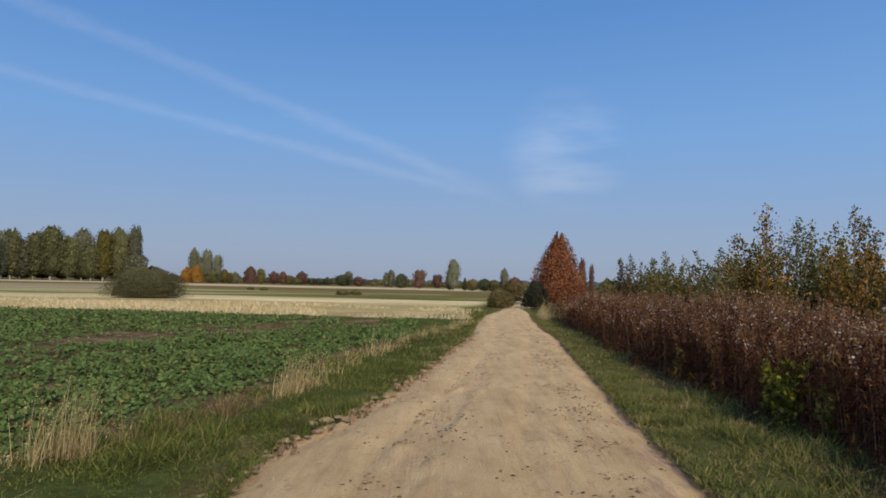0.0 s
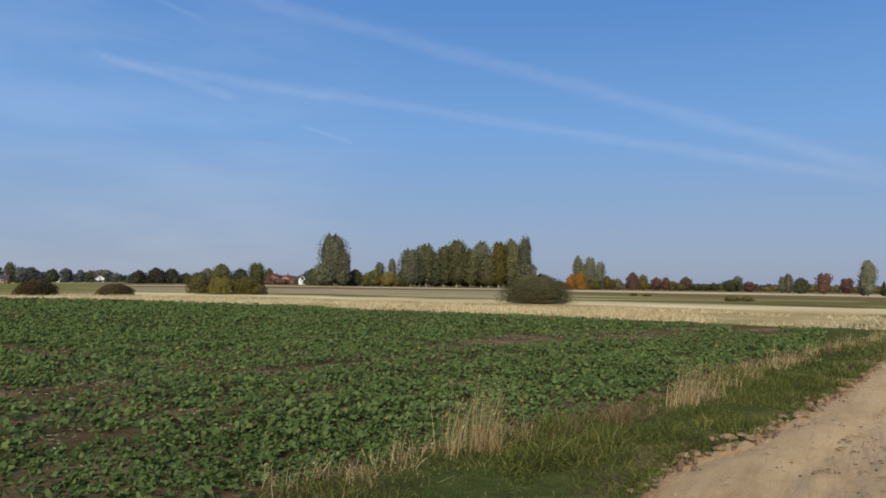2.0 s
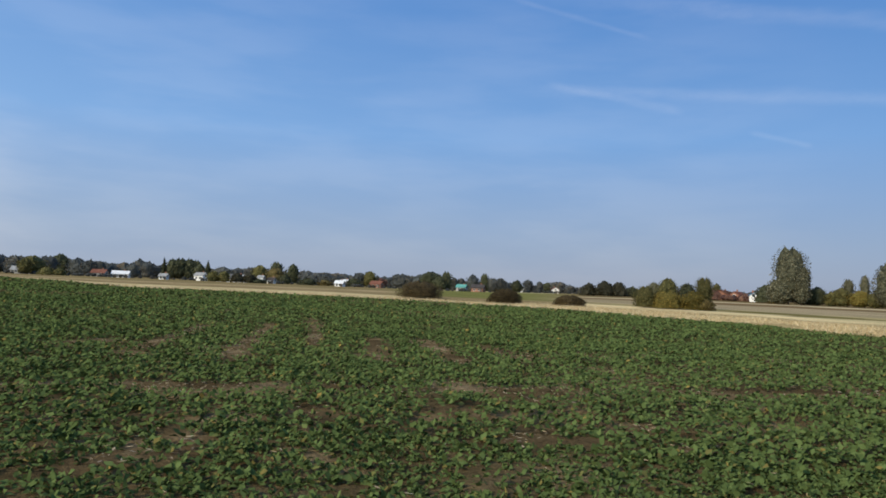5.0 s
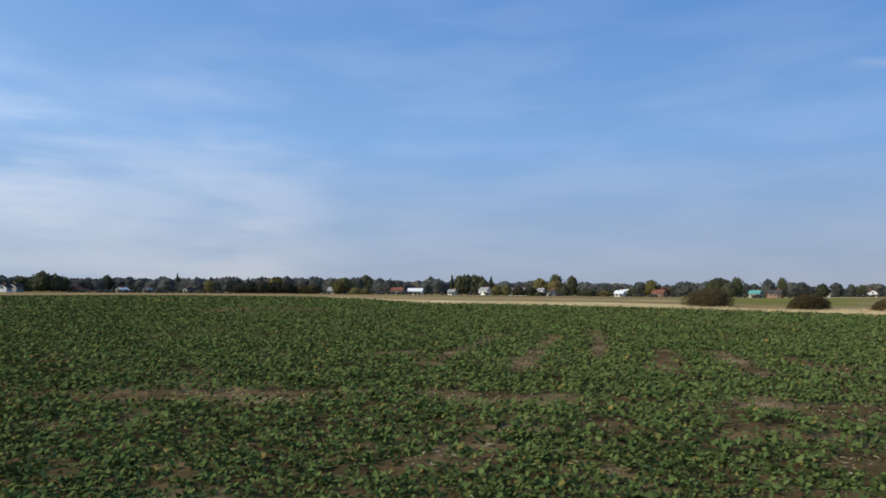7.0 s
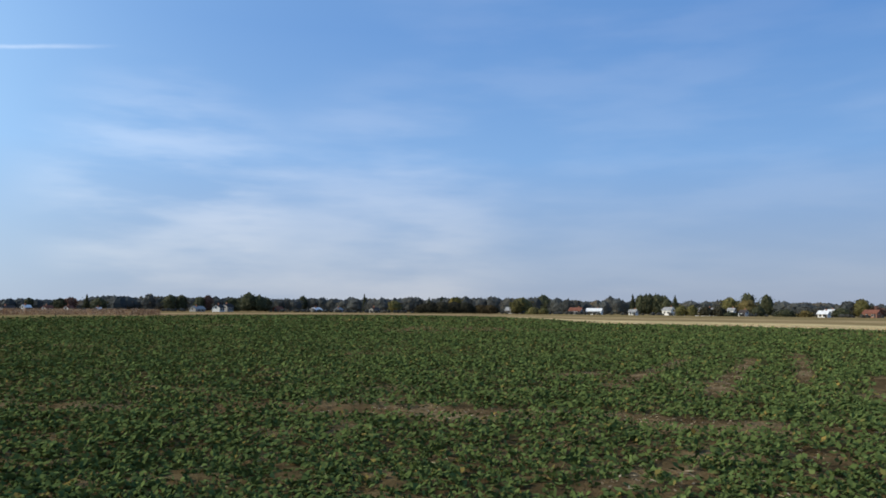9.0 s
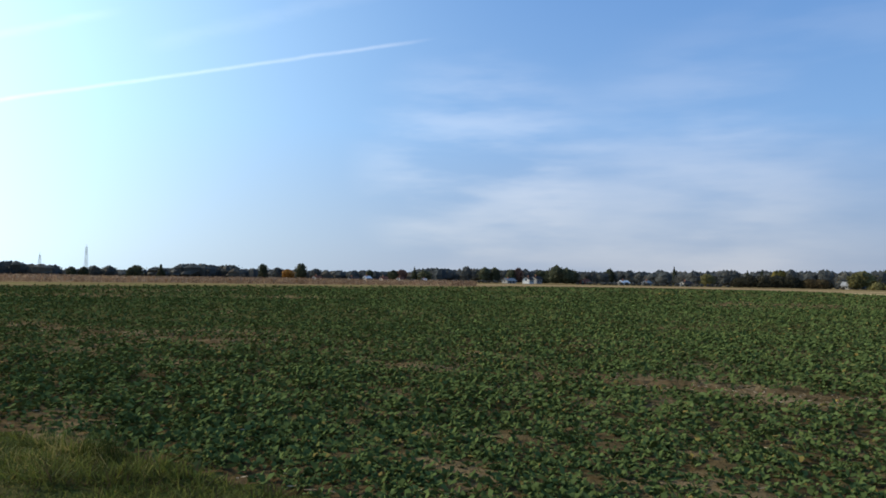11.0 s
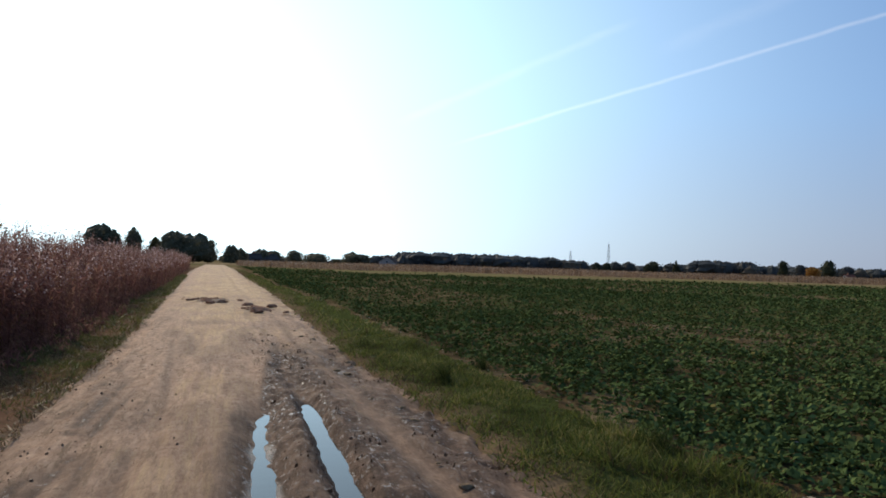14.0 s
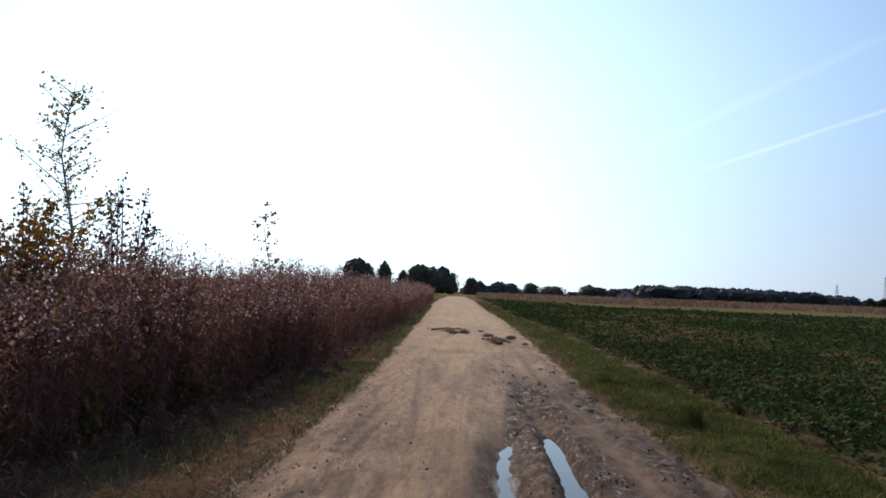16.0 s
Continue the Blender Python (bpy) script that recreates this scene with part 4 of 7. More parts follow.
def rape_leaves(x, y, leaves, k, length, wide, rise):
    """Rosettes of long wavy leaves on short stalks, rising and then drooping."""
    n = len(x)
    grow = rng.uniform(0.6, 1.3, n) * (0.7 + 0.6 * vnoise(x, y, 3.0, 41))
    turn = rng.uniform(0, 2 * np.pi, (n, 1)) + np.arange(leaves)[None] * 2.4 + rng.normal(0, 0.4, (n, leaves))
    lift = rng.uniform(0.3 * rise, rise, (n, leaves))
    size = length * grow[:, None] * rng.uniform(0.6, 1.2, (n, leaves))
    t = np.linspace(0, 1, k)[None, None]
    bow = (turn + rng.normal(0, 0.35, (n, leaves)))[..., None] + rng.normal(0, 0.7, (n, leaves))[..., None] * (t - 0.4)
    out = size[..., None] * (0.25 + 1.5 * t) * np.cos(lift)[..., None]
    px = x[:, None, None] + np.cos(bow) * out
    py = y[:, None, None] + np.sin(bow) * out
    pz = land(x, y)[:, None, None] + 0.02 + np.sin(lift)[..., None] * size[..., None] * (0.35 + 1.5 * t) - size[..., None] * rng.uniform(0.3, 1.3, (n, leaves))[..., None] * t ** 2
    prof = np.interp(np.linspace(0, 1, k), [0, 0.3, 0.62, 1.0], [0.2, 0.8, 1.0, 0.12])[None, None] * size[..., None] * wide
    roll = rng.normal(0, 0.5, (n, leaves))[..., None] + rng.normal(0, 0.5, (n, leaves))[..., None] * t
    side = np.stack([-np.sin(bow) * prof * np.cos(roll), np.cos(bow) * prof * np.cos(roll), np.sin(roll) * prof], -1)
    P = np.stack([px, py, pz], -1).reshape(-1, k, 3)
    return ribbons(P, side.reshape(-1, k, 3))


def make_crop():
    x, y = scatter(32000, 3.5, 9.5, 2, 179.5)
    n, r = len(x), np.hypot(x, y)
    keep = in_field(x, y, 0.12) & (rng.random(n) > bare(x, y) * 0.94) & (rng.random(n) < 1 - smooth01(r, 7.5, 9.5))
    keep &= rng.random(n) < 0.52 + 0.7 * smooth01(vnoise(x, y, 0.38, 42), 0.2, 0.7)
    chunks = [rape_leaves(x[keep], y[keep], 5, 3, 0.050, 0.47, 1.2)]
    for n, lo, hi, soft, leaves, size in ((62000, 7.5, 16, 2, 3, 0.050), (100000, 12, 26, 4, 2, 0.060), (64000, 22, 46, 4, 2, 0.078), (46000, 40, 75, 0, 2, 0.122), (44000, 70, 178, 0, 2, 0.205)):
        x, y = scatter(n, lo, hi, 2, 179.5)
        r = np.hypot(x, y)
        clump = smooth01(vnoise(x, y, 0.45, 42), 0.22, 0.7)
        keep = in_field(x, y, 0.2) & (rng.random(n) > bare(x, y) * 1.04) & (rng.random(n) < (0.42 + 0.7 * clump if lo < 20 else 0.7 + 0.5 * clump))
        if soft:
            keep &= (rng.random(n) < smooth01(r, lo, lo + soft)) & (rng.random(n) < 1 - smooth01(r, hi - 4, hi + (20 if lo == 22 else 0)))
        x, y, clump = np.repeat(x[keep], leaves), np.repeat(y[keep], leaves), np.repeat(clump[keep], leaves)
        x, y = x + rng.normal(0, max(size * 0.9, 0.055), len(x)), y + rng.normal(0, max(size * 0.9, 0.055), len(x))
        z = land(x, y) + rng.uniform(0.03, 0.12, len(x)) * (0.7 + 0.6 * clump)
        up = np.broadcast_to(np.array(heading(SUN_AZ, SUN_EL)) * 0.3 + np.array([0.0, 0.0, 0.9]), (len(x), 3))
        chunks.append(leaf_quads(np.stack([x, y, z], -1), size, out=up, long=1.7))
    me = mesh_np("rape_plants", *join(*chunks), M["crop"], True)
    tagged(new("rape_plants", me), "low green rape seedlings covering a brown field", "crop", kind="stuff")
    x, y = scatter(60000, 3.5, 24, 2, 179.5)
    keep = in_field(x, y, 0.1) & (rng.random(len(x)) < 0.05 + 0.95 * smooth01(bare(x, y), 0.3, 0.8)) & (vnoise(x, y, 0.8, 46) > 0.42)
    x, y = x[keep], y[keep]
    v, q = leaf_quads(np.stack([x, y, np.zeros(len(x))], -1), 0.022, long=4.0)
    v[:, 2] = v[:, 2] * 0.25 + np.repeat(land(x, y) + 0.05, 4)
    tagged(new("field_litter", mesh_np("field_litter", v, q, M["litter_pale"])), "pale scraps of old straw lying on bare soil", "litter", kind="stuff")


def blades(x, y, z0, height, width, bend, k=3):
    n = len(x)
    a = rng.uniform(0, 2 * np.pi, n)
    lean = rng.normal(0, 1, (n, 2)) * bend
    t = np.linspace(0, 1, k)[None]
    h = height[:, None]
    P = np.stack([x[:, None] + lean[:, :1] * h * t ** 1.6, y[:, None] + lean[:, 1:] * h * t ** 1.6, z0[:, None] + h * t * (1 - 0.25 * t * np.hypot(lean[:, :1], lean[:, 1:]))], -1)
    w = width[:, None] * (1 - 0.85 * t)
    side = np.stack([np.cos(a)[:, None] * w, np.sin(a)[:, None] * w, 0 * w], -1)
    return ribbons(P, side)


def make_verges():
    for name, label, lo, hi, mat, tall in (("verge_grass", "short green grass on the bank beside the track", track_west, field_edge, "grass", 0.066),
                                           ("verge_grass", "thin half dry grass along the foot of the goldenrod", track_east, rod_edge, "verge_grass", 0.06)):
        chunks = []
        for n, y0, y1, wide in ((24000, 3.5, 15, 0.0064), (21000, -15, -3.5, 0.0064), (20000, 2.5, 15, 0.0085), (20000, -15, -2.5, 0.0085), (3000, -2.5, 2.5, 0.0085), (11000, 15, 48, 0.014), (11000, -60, -15, 0.014)):
            y = rng.uniform(y0, y1, n)
            a, b = lo(y), hi(y)
            u = rng.random(n)
            x = a + (b - a) * (u * 1.06 - 0.01)
            tuft = vnoise(x, y, 0.32, 51) * vnoise(x, y, 1.3, 52) * 4
            keep = rng.random(n) < np.clip(0.45 + tuft, 0, 1) * smooth01(u, 0.0, 0.02 + 0.11 * vnoise(x, y, 0.5, 53))
            if mat == "verge_grass":
                keep &= rng.random(n) < np.where(y < -2, 0.12 + 0.75 * smooth01(-y, 8, 14), 0.9 - 0.55 * smooth01(u, 0.4, 0.85))
            else:
                keep &= rng.random(n) < np.where(y < -2, 0.15 + 0.85 * smooth01(u + 0.35 * (vnoise(x, y, 0.7, 56) - 0.5), 0.05, 0.45), 1.0)
            x, y = x[keep], y[keep]
            h = tall * rng.uniform(0.4, 1.5, len(x)) * (0.35 + 0.75 * tuft[keep]) * (0.8 if wide == 0.0085 else 1.15)
            wd = np.full(len(x), wide) * rng.uniform(0.7, 1.4, len(x))
            chunks.append(blades(x, y, land(x, y) + verge_relief(x, y) - 0.012, h, wd, 0.8, 2))
        y = 2 + 26 * rng.random(9000) ** 1.3
        x = lo(y) + (1 if mat == "verge_grass" else -1) * rng.normal(0.10, 0.05, len(y))
        keep = vnoise(x, y, 0.3, 54) > 0.35
        chunks.append(blades(x[keep], y[keep], np.full(keep.sum(), 0.02), rng.uniform(0.03, 0.10, keep.sum()), rng.uniform(0.005, 0.009, keep.sum()), 1.0, 2))
        me = mesh_np(name, *join(*chunks), M[mat], True)
        tagged(new(name, me), label, "grass", kind="stuff")


def grass_tuft(x, y, tall, wide, count, label, mat="straw", group="tufts along the field", spread=0.3):
    """A clump of grass: a few tall arching stems over a tangle of short bent blades."""
    chunks = []
    few = int(count * (0.42 if mat == "straw" else 0.4))
    for n, lo, hi, bend, thick in ((few, 0.55, 1.1, spread * 0.6, 0.0030), (count - few, 0.12, 0.55, spread * 1.8, 0.0034)):
        hub = rng.integers(0, 4, n)
        hx, hy = rng.normal(0, 0.16 * wide, 4), rng.normal(0, 0.24 * wide, 4)
        px, py = hx[hub] + rng.normal(0, 0.17 * wide, n), hy[hub] + rng.normal(0, 0.2 * wide, n)
        h = tall * rng.uniform(lo, hi, n) * np.array([1.1, 0.95, 0.75, 0.55])[hub]
        v, q = blades(px, py, np.zeros(n) - 0.01, h, rng.uniform(0.8, 1.5, n) * thick, bend, 5)
        v = v.reshape(n, 10, 3)
        v[:, :, 0] += 0.16 * h[:, None] * (np.repeat(np.linspace(0, 1, 5), 2) ** 2)[None]
        chunks.append((v.reshape(-1, 3), q))
        if lo > 0.5 and mat == "straw":
            tips = v[:, 8:, :].mean(1)
            tips = np.repeat(tips, 3, 0) + rng.normal(0, 0.012, (n * 3, 3)) - np.array([0, 0, 1]) * rng.uniform(0, 0.07, (n * 3, 1))
            chunks.append(leaf_quads(tips, 0.008, droop=0.6, long=3.5))
    ob = thing("grass_tuft", label, "grass tuft", (x, y, float(land(x, y))), group=group)
    part("foliage", mesh_np("foliage", *join(*chunks), M[mat], True), ob, kind="stuff")
    return ob


def make_tufts():
    tall_label = "tall clump of dry straw-coloured grass at the field's edge"
    for x, y, h, w, n in ((-3.15, 6.35, 0.78, 0.36, 280), (-3.40, 6.0, 0.6, 0.42, 170), (-3.62, 5.6, 0.45, 0.35, 50), (-2.98, 6.8, 0.42, 0.3, 60), (-2.10, 10.3, 0.66, 0.40, 260), (-2.2, 9.8, 0.42, 0.4, 70), (-1.95, 11.2, 0.5, 0.5, 90),
                          (-1.85, 12.3, 0.42, 0.5, 80), (-1.65, 13.8, 0.36, 0.5, 70), (-1.50, 15.6, 0.55, 0.5, 110), (-1.35, 17.0, 0.40, 0.6, 80), (-1.05, 19.3, 0.46, 0.6, 100), (-0.6, 21.2, 0.38, 0.6, 80),
                          (-0.2, 23.2, 0.45, 0.7, 110), (0.3, 25.5, 0.45, 0.8, 110), (0.8, 28, 0.5, 0.8, 120), (-3.85, 4.7, 0.30, 0.35, 80), (-3.6, 4.95, 0.26, 0.35, 70), (-4.15, 4.5, 0.22, 0.3, 50)):
        grass_tuft(x, y, h, w, n, tall_label)
    for x, y, h, w, n in ((-2.75, 7.45, 0.38, 0.45, 380), (-2.43, 8.3, 0.46, 0.30, 420), (-2.95, 6.9, 0.30, 0.5, 340), (-2.30, 9.0, 0.22, 0.4, 140)):
        grass_tuft(x, y, h, w, n, "matted hummock of withered brown grass at the field's edge", "weed", "brown hummocks", 0.9)
    for x, y, h, w, n in ((-3.0, -9.45, 0.36, 0.28, 520), (-3.95, -10.5, 0.26, 0.22, 300), (-2.69, -13.2, 0.25, 0.25, 260), (-3.8, -5.75, 0.30, 0.36, 420), (-3.2, -7.3, 0.16, 0.4, 240), (-2.6, -11.2, 0.15, 0.4, 200), (-3.5, -6.6, 0.15, 0.4, 200), (-2.9, 7.2, 0.2, 0.3, 200)):
        grass_tuft(x, y, h, w, n, "dense green clump of grass on the verge, its shade in the colour", "tussock_shaded", "green clumps", 0.6)
    for y in (33.5, 35.5, 38, 41, 36.8):
        grass_tuft(float(track_east(y)) + rng.uniform(0.5, 1.3), y, 0.9, 0.6, 130, "pale tall dry grass beside the track", "straw", "tufts by the trees", 0.25)


def make_dead_weeds():
    """Brown dead weeds and a fringe of straw lying along the edge of the field."""
    for name, label, mat, count, tall, bend, keep_over in (("dead_weeds", "brown dead weeds along the edge of the crop", "weed", 1900, 0.16, 1.0, 0.30),
                                                           ("dry_fringe", "bent straw-coloured grass along the edge of the crop", "straw", 480, 0.24, 0.9, 0.55)):
        y = np.concatenate([rng.uniform(4.2, 14, count // 2), rng.uniform(14, 32, count // 2)])
        x = field_edge(y) + rng.normal(0.12, 0.20, len(y))
        keep = vnoise(x, y, 0.9, 55) > keep_over
        x, y = x[keep], y[keep]
        m = 9
        xx, yy = np.repeat(x, m) + rng.normal(0, 0.07, len(x) * m), np.repeat(y, m) + rng.normal(0, 0.07, len(x) * m)
        h = rng.uniform(0.2, 1.0, len(xx)) * tall * (0.4 + 0.9 * vnoise(xx, yy, 1.4, 56))
        v = blades(xx, yy, land(xx, yy) - 0.01, h, rng.uniform(0.003, 0.006, len(xx)) * (1 + smooth01(yy, 12, 28)), bend, 2)
        tagged(new(name, mesh_np(name, *v, M[mat], True)), label, "weeds", kind="stuff")
    y = np.concatenate([-3.0 - 24 * rng.random(22000) ** 1.4, 3.0 + 22 * rng.random(9000) ** 1.4])
    x = track_east(y) + (rod_edge(y) - track_east(y)) * rng.uniform(0.0, 1.1, len(y))
    keep = vnoise(x, y, 0.45, 57) * smooth01(x - track_east(y), np.where(y < 0, -0.25, 0.5), np.where(y < 0, 0.5, 1.4)) > 0.16
    x, y = x[keep], y[keep]
    v = blades(x, y, land(x, y) - 0.01, rng.uniform(0.02, 0.11, len(x)), rng.uniform(0.004, 0.010, len(x)), 1.1, 2)
    tagged(new("dead_weeds", mesh_np("dead_weeds", *v, M["weed"], True)), "flattened brown weeds at the foot of the goldenrod", "weeds", kind="stuff")


def lumps(x, y, z, size):
    """Small broken lumps: skewed, tapering blocks."""
    n = len(x)
    a = rng.uniform(0, 2 * np.pi, n)
    base = np.array([[-1, -1], [1, -1], [1, 1], [-1, 1]], float)
    sx, sy, h = size * rng.uniform(0.5, 1.3, n), size * rng.uniform(0.4, 1.0, n), size * rng.uniform(0.35, 0.9, n)
    top = rng.uniform(0.2, 0.75, (n, 4, 1))
    jit = 1 + rng.normal(0, 0.22, (n, 4, 2))
    b = base[None] * jit * np.stack([sx, sy], -1)[:, None] * 0.5
    t = b * top + rng.normal(0, 0.12, (n, 1, 2)) * size[:, None, None]
    c, s = np.cos(a)[:, None], np.sin(a)[:, None]
    turn = lambda p: np.stack([x[:, None] + p[..., 0] * c - p[..., 1] * s, y[:, None] + p[..., 0] * s + p[..., 1] * c], -1)
    lo = np.concatenate([turn(b), np.repeat((z - 0.3 * size)[:, None, None], 4, 1)], -1)
    hi = np.concatenate([turn(t), (z[:, None] + h[:, None] * rng.uniform(0.6, 1.1, (n, 4)))[..., None]], -1)
    v = np.concatenate([lo, hi], 1).reshape(-1, 3)
    f = np.array([[4, 5, 6, 7], [0, 1, 5, 4], [1, 2, 6, 5], [2, 3, 7, 6], [3, 0, 4, 7]])
    return v, (np.arange(n)[:, None, None] * 8 + f[None]).reshape(-1, 4)


def make_crumbs():
    """Crumbs of earth, dug-up mud and fallen leaves lying on the track."""
    n = 3600
    y = np.concatenate([rng.uniform(3.5, 16, 11 * n // 12), rng.uniform(-22, -3.5, n - 11 * n // 12)])
    u = rng.random(n)
    edge = np.where(rng.random(n) < 0.45, np.where(rng.random(n) < 0.6, rng.exponential(0.07, n), 1 - rng.exponential(0.05, n)), u)
    x = track_west(y) + (track_east(y) - track_west(y)) * np.clip(edge, -0.03, 1.03)
    keep = (vnoise(x, y, 0.5, 91) * vnoise(x, y / 2, 1.4, 92) > 0.30) | (rng.random(n) < 0.05)
    x, y = x[keep], y[keep]
    z = track_height(x, y)[0]
    tagged(new("soil_crumbs", mesh_np("soil_crumbs", *lumps(x, y, z, 0.007 + 0.018 * rng.random(len(x)) ** 3), M["crumb"])), "small crumbs of dry earth scattered on sand", "crumbs", kind="stuff")
    n = 2600
    y = rng.uniform(3.2, 24, n)
    x = track_west(y) + rng.normal(-0.12, 0.13, n)
    keep = vnoise(x, y, 0.7, 95) > 0.4
    x, y = x[keep], y[keep]
    tagged(new("soil_crumbs", mesh_np("soil_crumbs", *lumps(x, y, np.full(len(x), 0.015), 0.015 + 0.05 * rng.random(len(x)) ** 2.5), M["mud"])), "broken crumbs of earth along the track's bank", "crumbs", kind="stuff")
    n = 4500
    y = -3.2 - 12 * rng.random(n) ** 1.2
    x = rng.uniform(-2.4, -0.65, n)
    keep = (vnoise(x, y, 0.28, 93) > 0.5) & (np.abs(x + 1.7) > 0.12) & (x > track_west(y) - 0.1) & (x < track_east(y))
    x, y = x[keep], y[keep]
    z = track_height(x, y)[0]
    dry = z > -0.035
    x, y, z = x[dry], y[dry], z[dry]
    tagged(new("mud_crumbs", mesh_np("mud_crumbs", *lumps(x, y, z, 0.007 + 0.028 * rng.random(len(x)) ** 4), M["bog"])), "dark lumps of churned mud beside the ruts", "mud", kind="stuff")
    n = 1500
    y = -3.2 - 16 * rng.random(n) ** 1.2
    x = track_east(y) - rng.exponential(0.42, n) + 0.12
    keep = (vnoise(x, y, 0.35, 97) > 0.45) & (x > 0.1)
    x, y = x[keep], y[keep]
    tagged(new("soil_crumbs", mesh_np("soil_crumbs", *lumps(x, y, track_height(x, y)[0], 0.006 + 0.020 * rng.random(len(x)) ** 3), M["mud"])), "brown crumbs and scraps along the edge of the track", "crumbs", kind="stuff")
    n = 2600
    y = 4 + 22 * rng.random(n) ** 1.3
    spot = rng.random(n)
    x = track_west(y) + (track_east(y) - track_west(y)) * np.where(spot < 0.28, rng.normal(0.36, 0.06, n), np.where(spot < 0.75, rng.normal(0.80, 0.07, n), rng.uniform(0.05, 1.0, n)))
    keep = (vnoise(x, y, 0.5, 94) > 0.52) & (x < track_east(y))
    x, y = x[keep], y[keep]
    z = track_height(x, y)[0]
    pts = np.stack([x, y, z + 0.008], -1)
    v, q = leaf_quads(pts, 0.034)
    v[:, 2] = np.repeat(z + 0.01, 4) + (v[:, 2] - np.repeat(z + 0.008, 4)) * 0.25
    tagged(new("fallen_leaves", mesh_np("fallen_leaves", v, q, M["litter"])), "brown fallen leaves lying on the sandy track", "leaves", kind="stuff")


def make_straw_belt():
    n = 15000
    a = rng.uniform(-7, 92, n)
    q = rng.uniform(0.0, 1.0, n) ** 1.3 * 15 + 1.5
    r = far_edge(a) + q
    x, y = -np.sin(np.radians(a)) * r, np.cos(np.radians(a)) * r
    keep = (vnoise(a * 1.0, q, 3, 61) + 0.7 * vnoise(x, y, 9, 62) > 0.6) & (x < track_west(y) - 0.8)
    keep &= rng.random(n) < np.where(a > 58, (q < 9) * 0.8, 1.0)
    x, y, q = x[keep], y[keep], q[keep]
    m = 3
    x, y = np.repeat(x, m) + rng.normal(0, 0.25, len(x) * m), np.repeat(y, m) + rng.normal(0, 0.25, len(y) * m)
    h = rng.uniform(0.08, 0.40, len(x)) * (0.25 + 0.9 * vnoise(x, y, 3.5, 63))
    v = blades(x, y, land(x, y), h, rng.uniform(0.010, 0.025, len(x)), 0.7, 2)
    tagged(new("dry_meadow_grass", mesh_np("dry_meadow_grass", *v, M["straw_belt"])), "belt of tall bleached dry grass beyond the crop", "dry grass", kind="stuff")


def make_maize():
    n = 7000
    a = rng.uniform(120.8, 179.2, n)
    q = 20 + 14 * smooth01(a, 118, 128) * (1 - smooth01(a, 160, 172)) + rng.random(n) ** 1.8 * 45
    r = far_edge(a) + q
    x, y = -np.sin(np.radians(a)) * r, np.cos(np.radians(a)) * r
    keep = x < track_west(y) - 2.0
    x, y = x[keep], y[keep]
    z = land(x, y)
    h = rng.uniform(1.02, 1.24, len(x)) * (0.9 + 0.2 * vnoise(x, y, 7, 64))
    stalk = blades(x, y, z, h, np.full(len(x), 0.025), 0.06, 2)
    m = 3
    xx, yy, zz, hh = (np.repeat(i, m) for i in (x, y, z, h))
    up = zz + hh * rng.uniform(0.15, 0.95, len(xx))
    ang = rng.uniform(0, 2 * np.pi, len(xx))
    ln = rng.uniform(0.25, 0.55, len(xx))
    t = np.linspace(0, 1, 3)[None]
    P = np.stack([xx[:, None] + np.cos(ang)[:, None] * ln[:, None] * t, yy[:, None] + np.sin(ang)[:, None] * ln[:, None] * t, up[:, None] + ln[:, None] * (0.5 * t - 1.1 * t * t)], -1)
    w = 0.06 * np.array([0.7, 1.0, 0.2])[None]
    side = np.stack([-np.sin(ang)[:, None] * w, np.cos(ang)[:, None] * w, 0.3 * w + 0 * ang[:, None]], -1)
    me = mesh_np("maize", *join(stalk, ribbons(P, side)), M["corn"])
    tagged(new("maize", me), "dry brown maize standing beyond the crop", "maize field", kind="stuff")


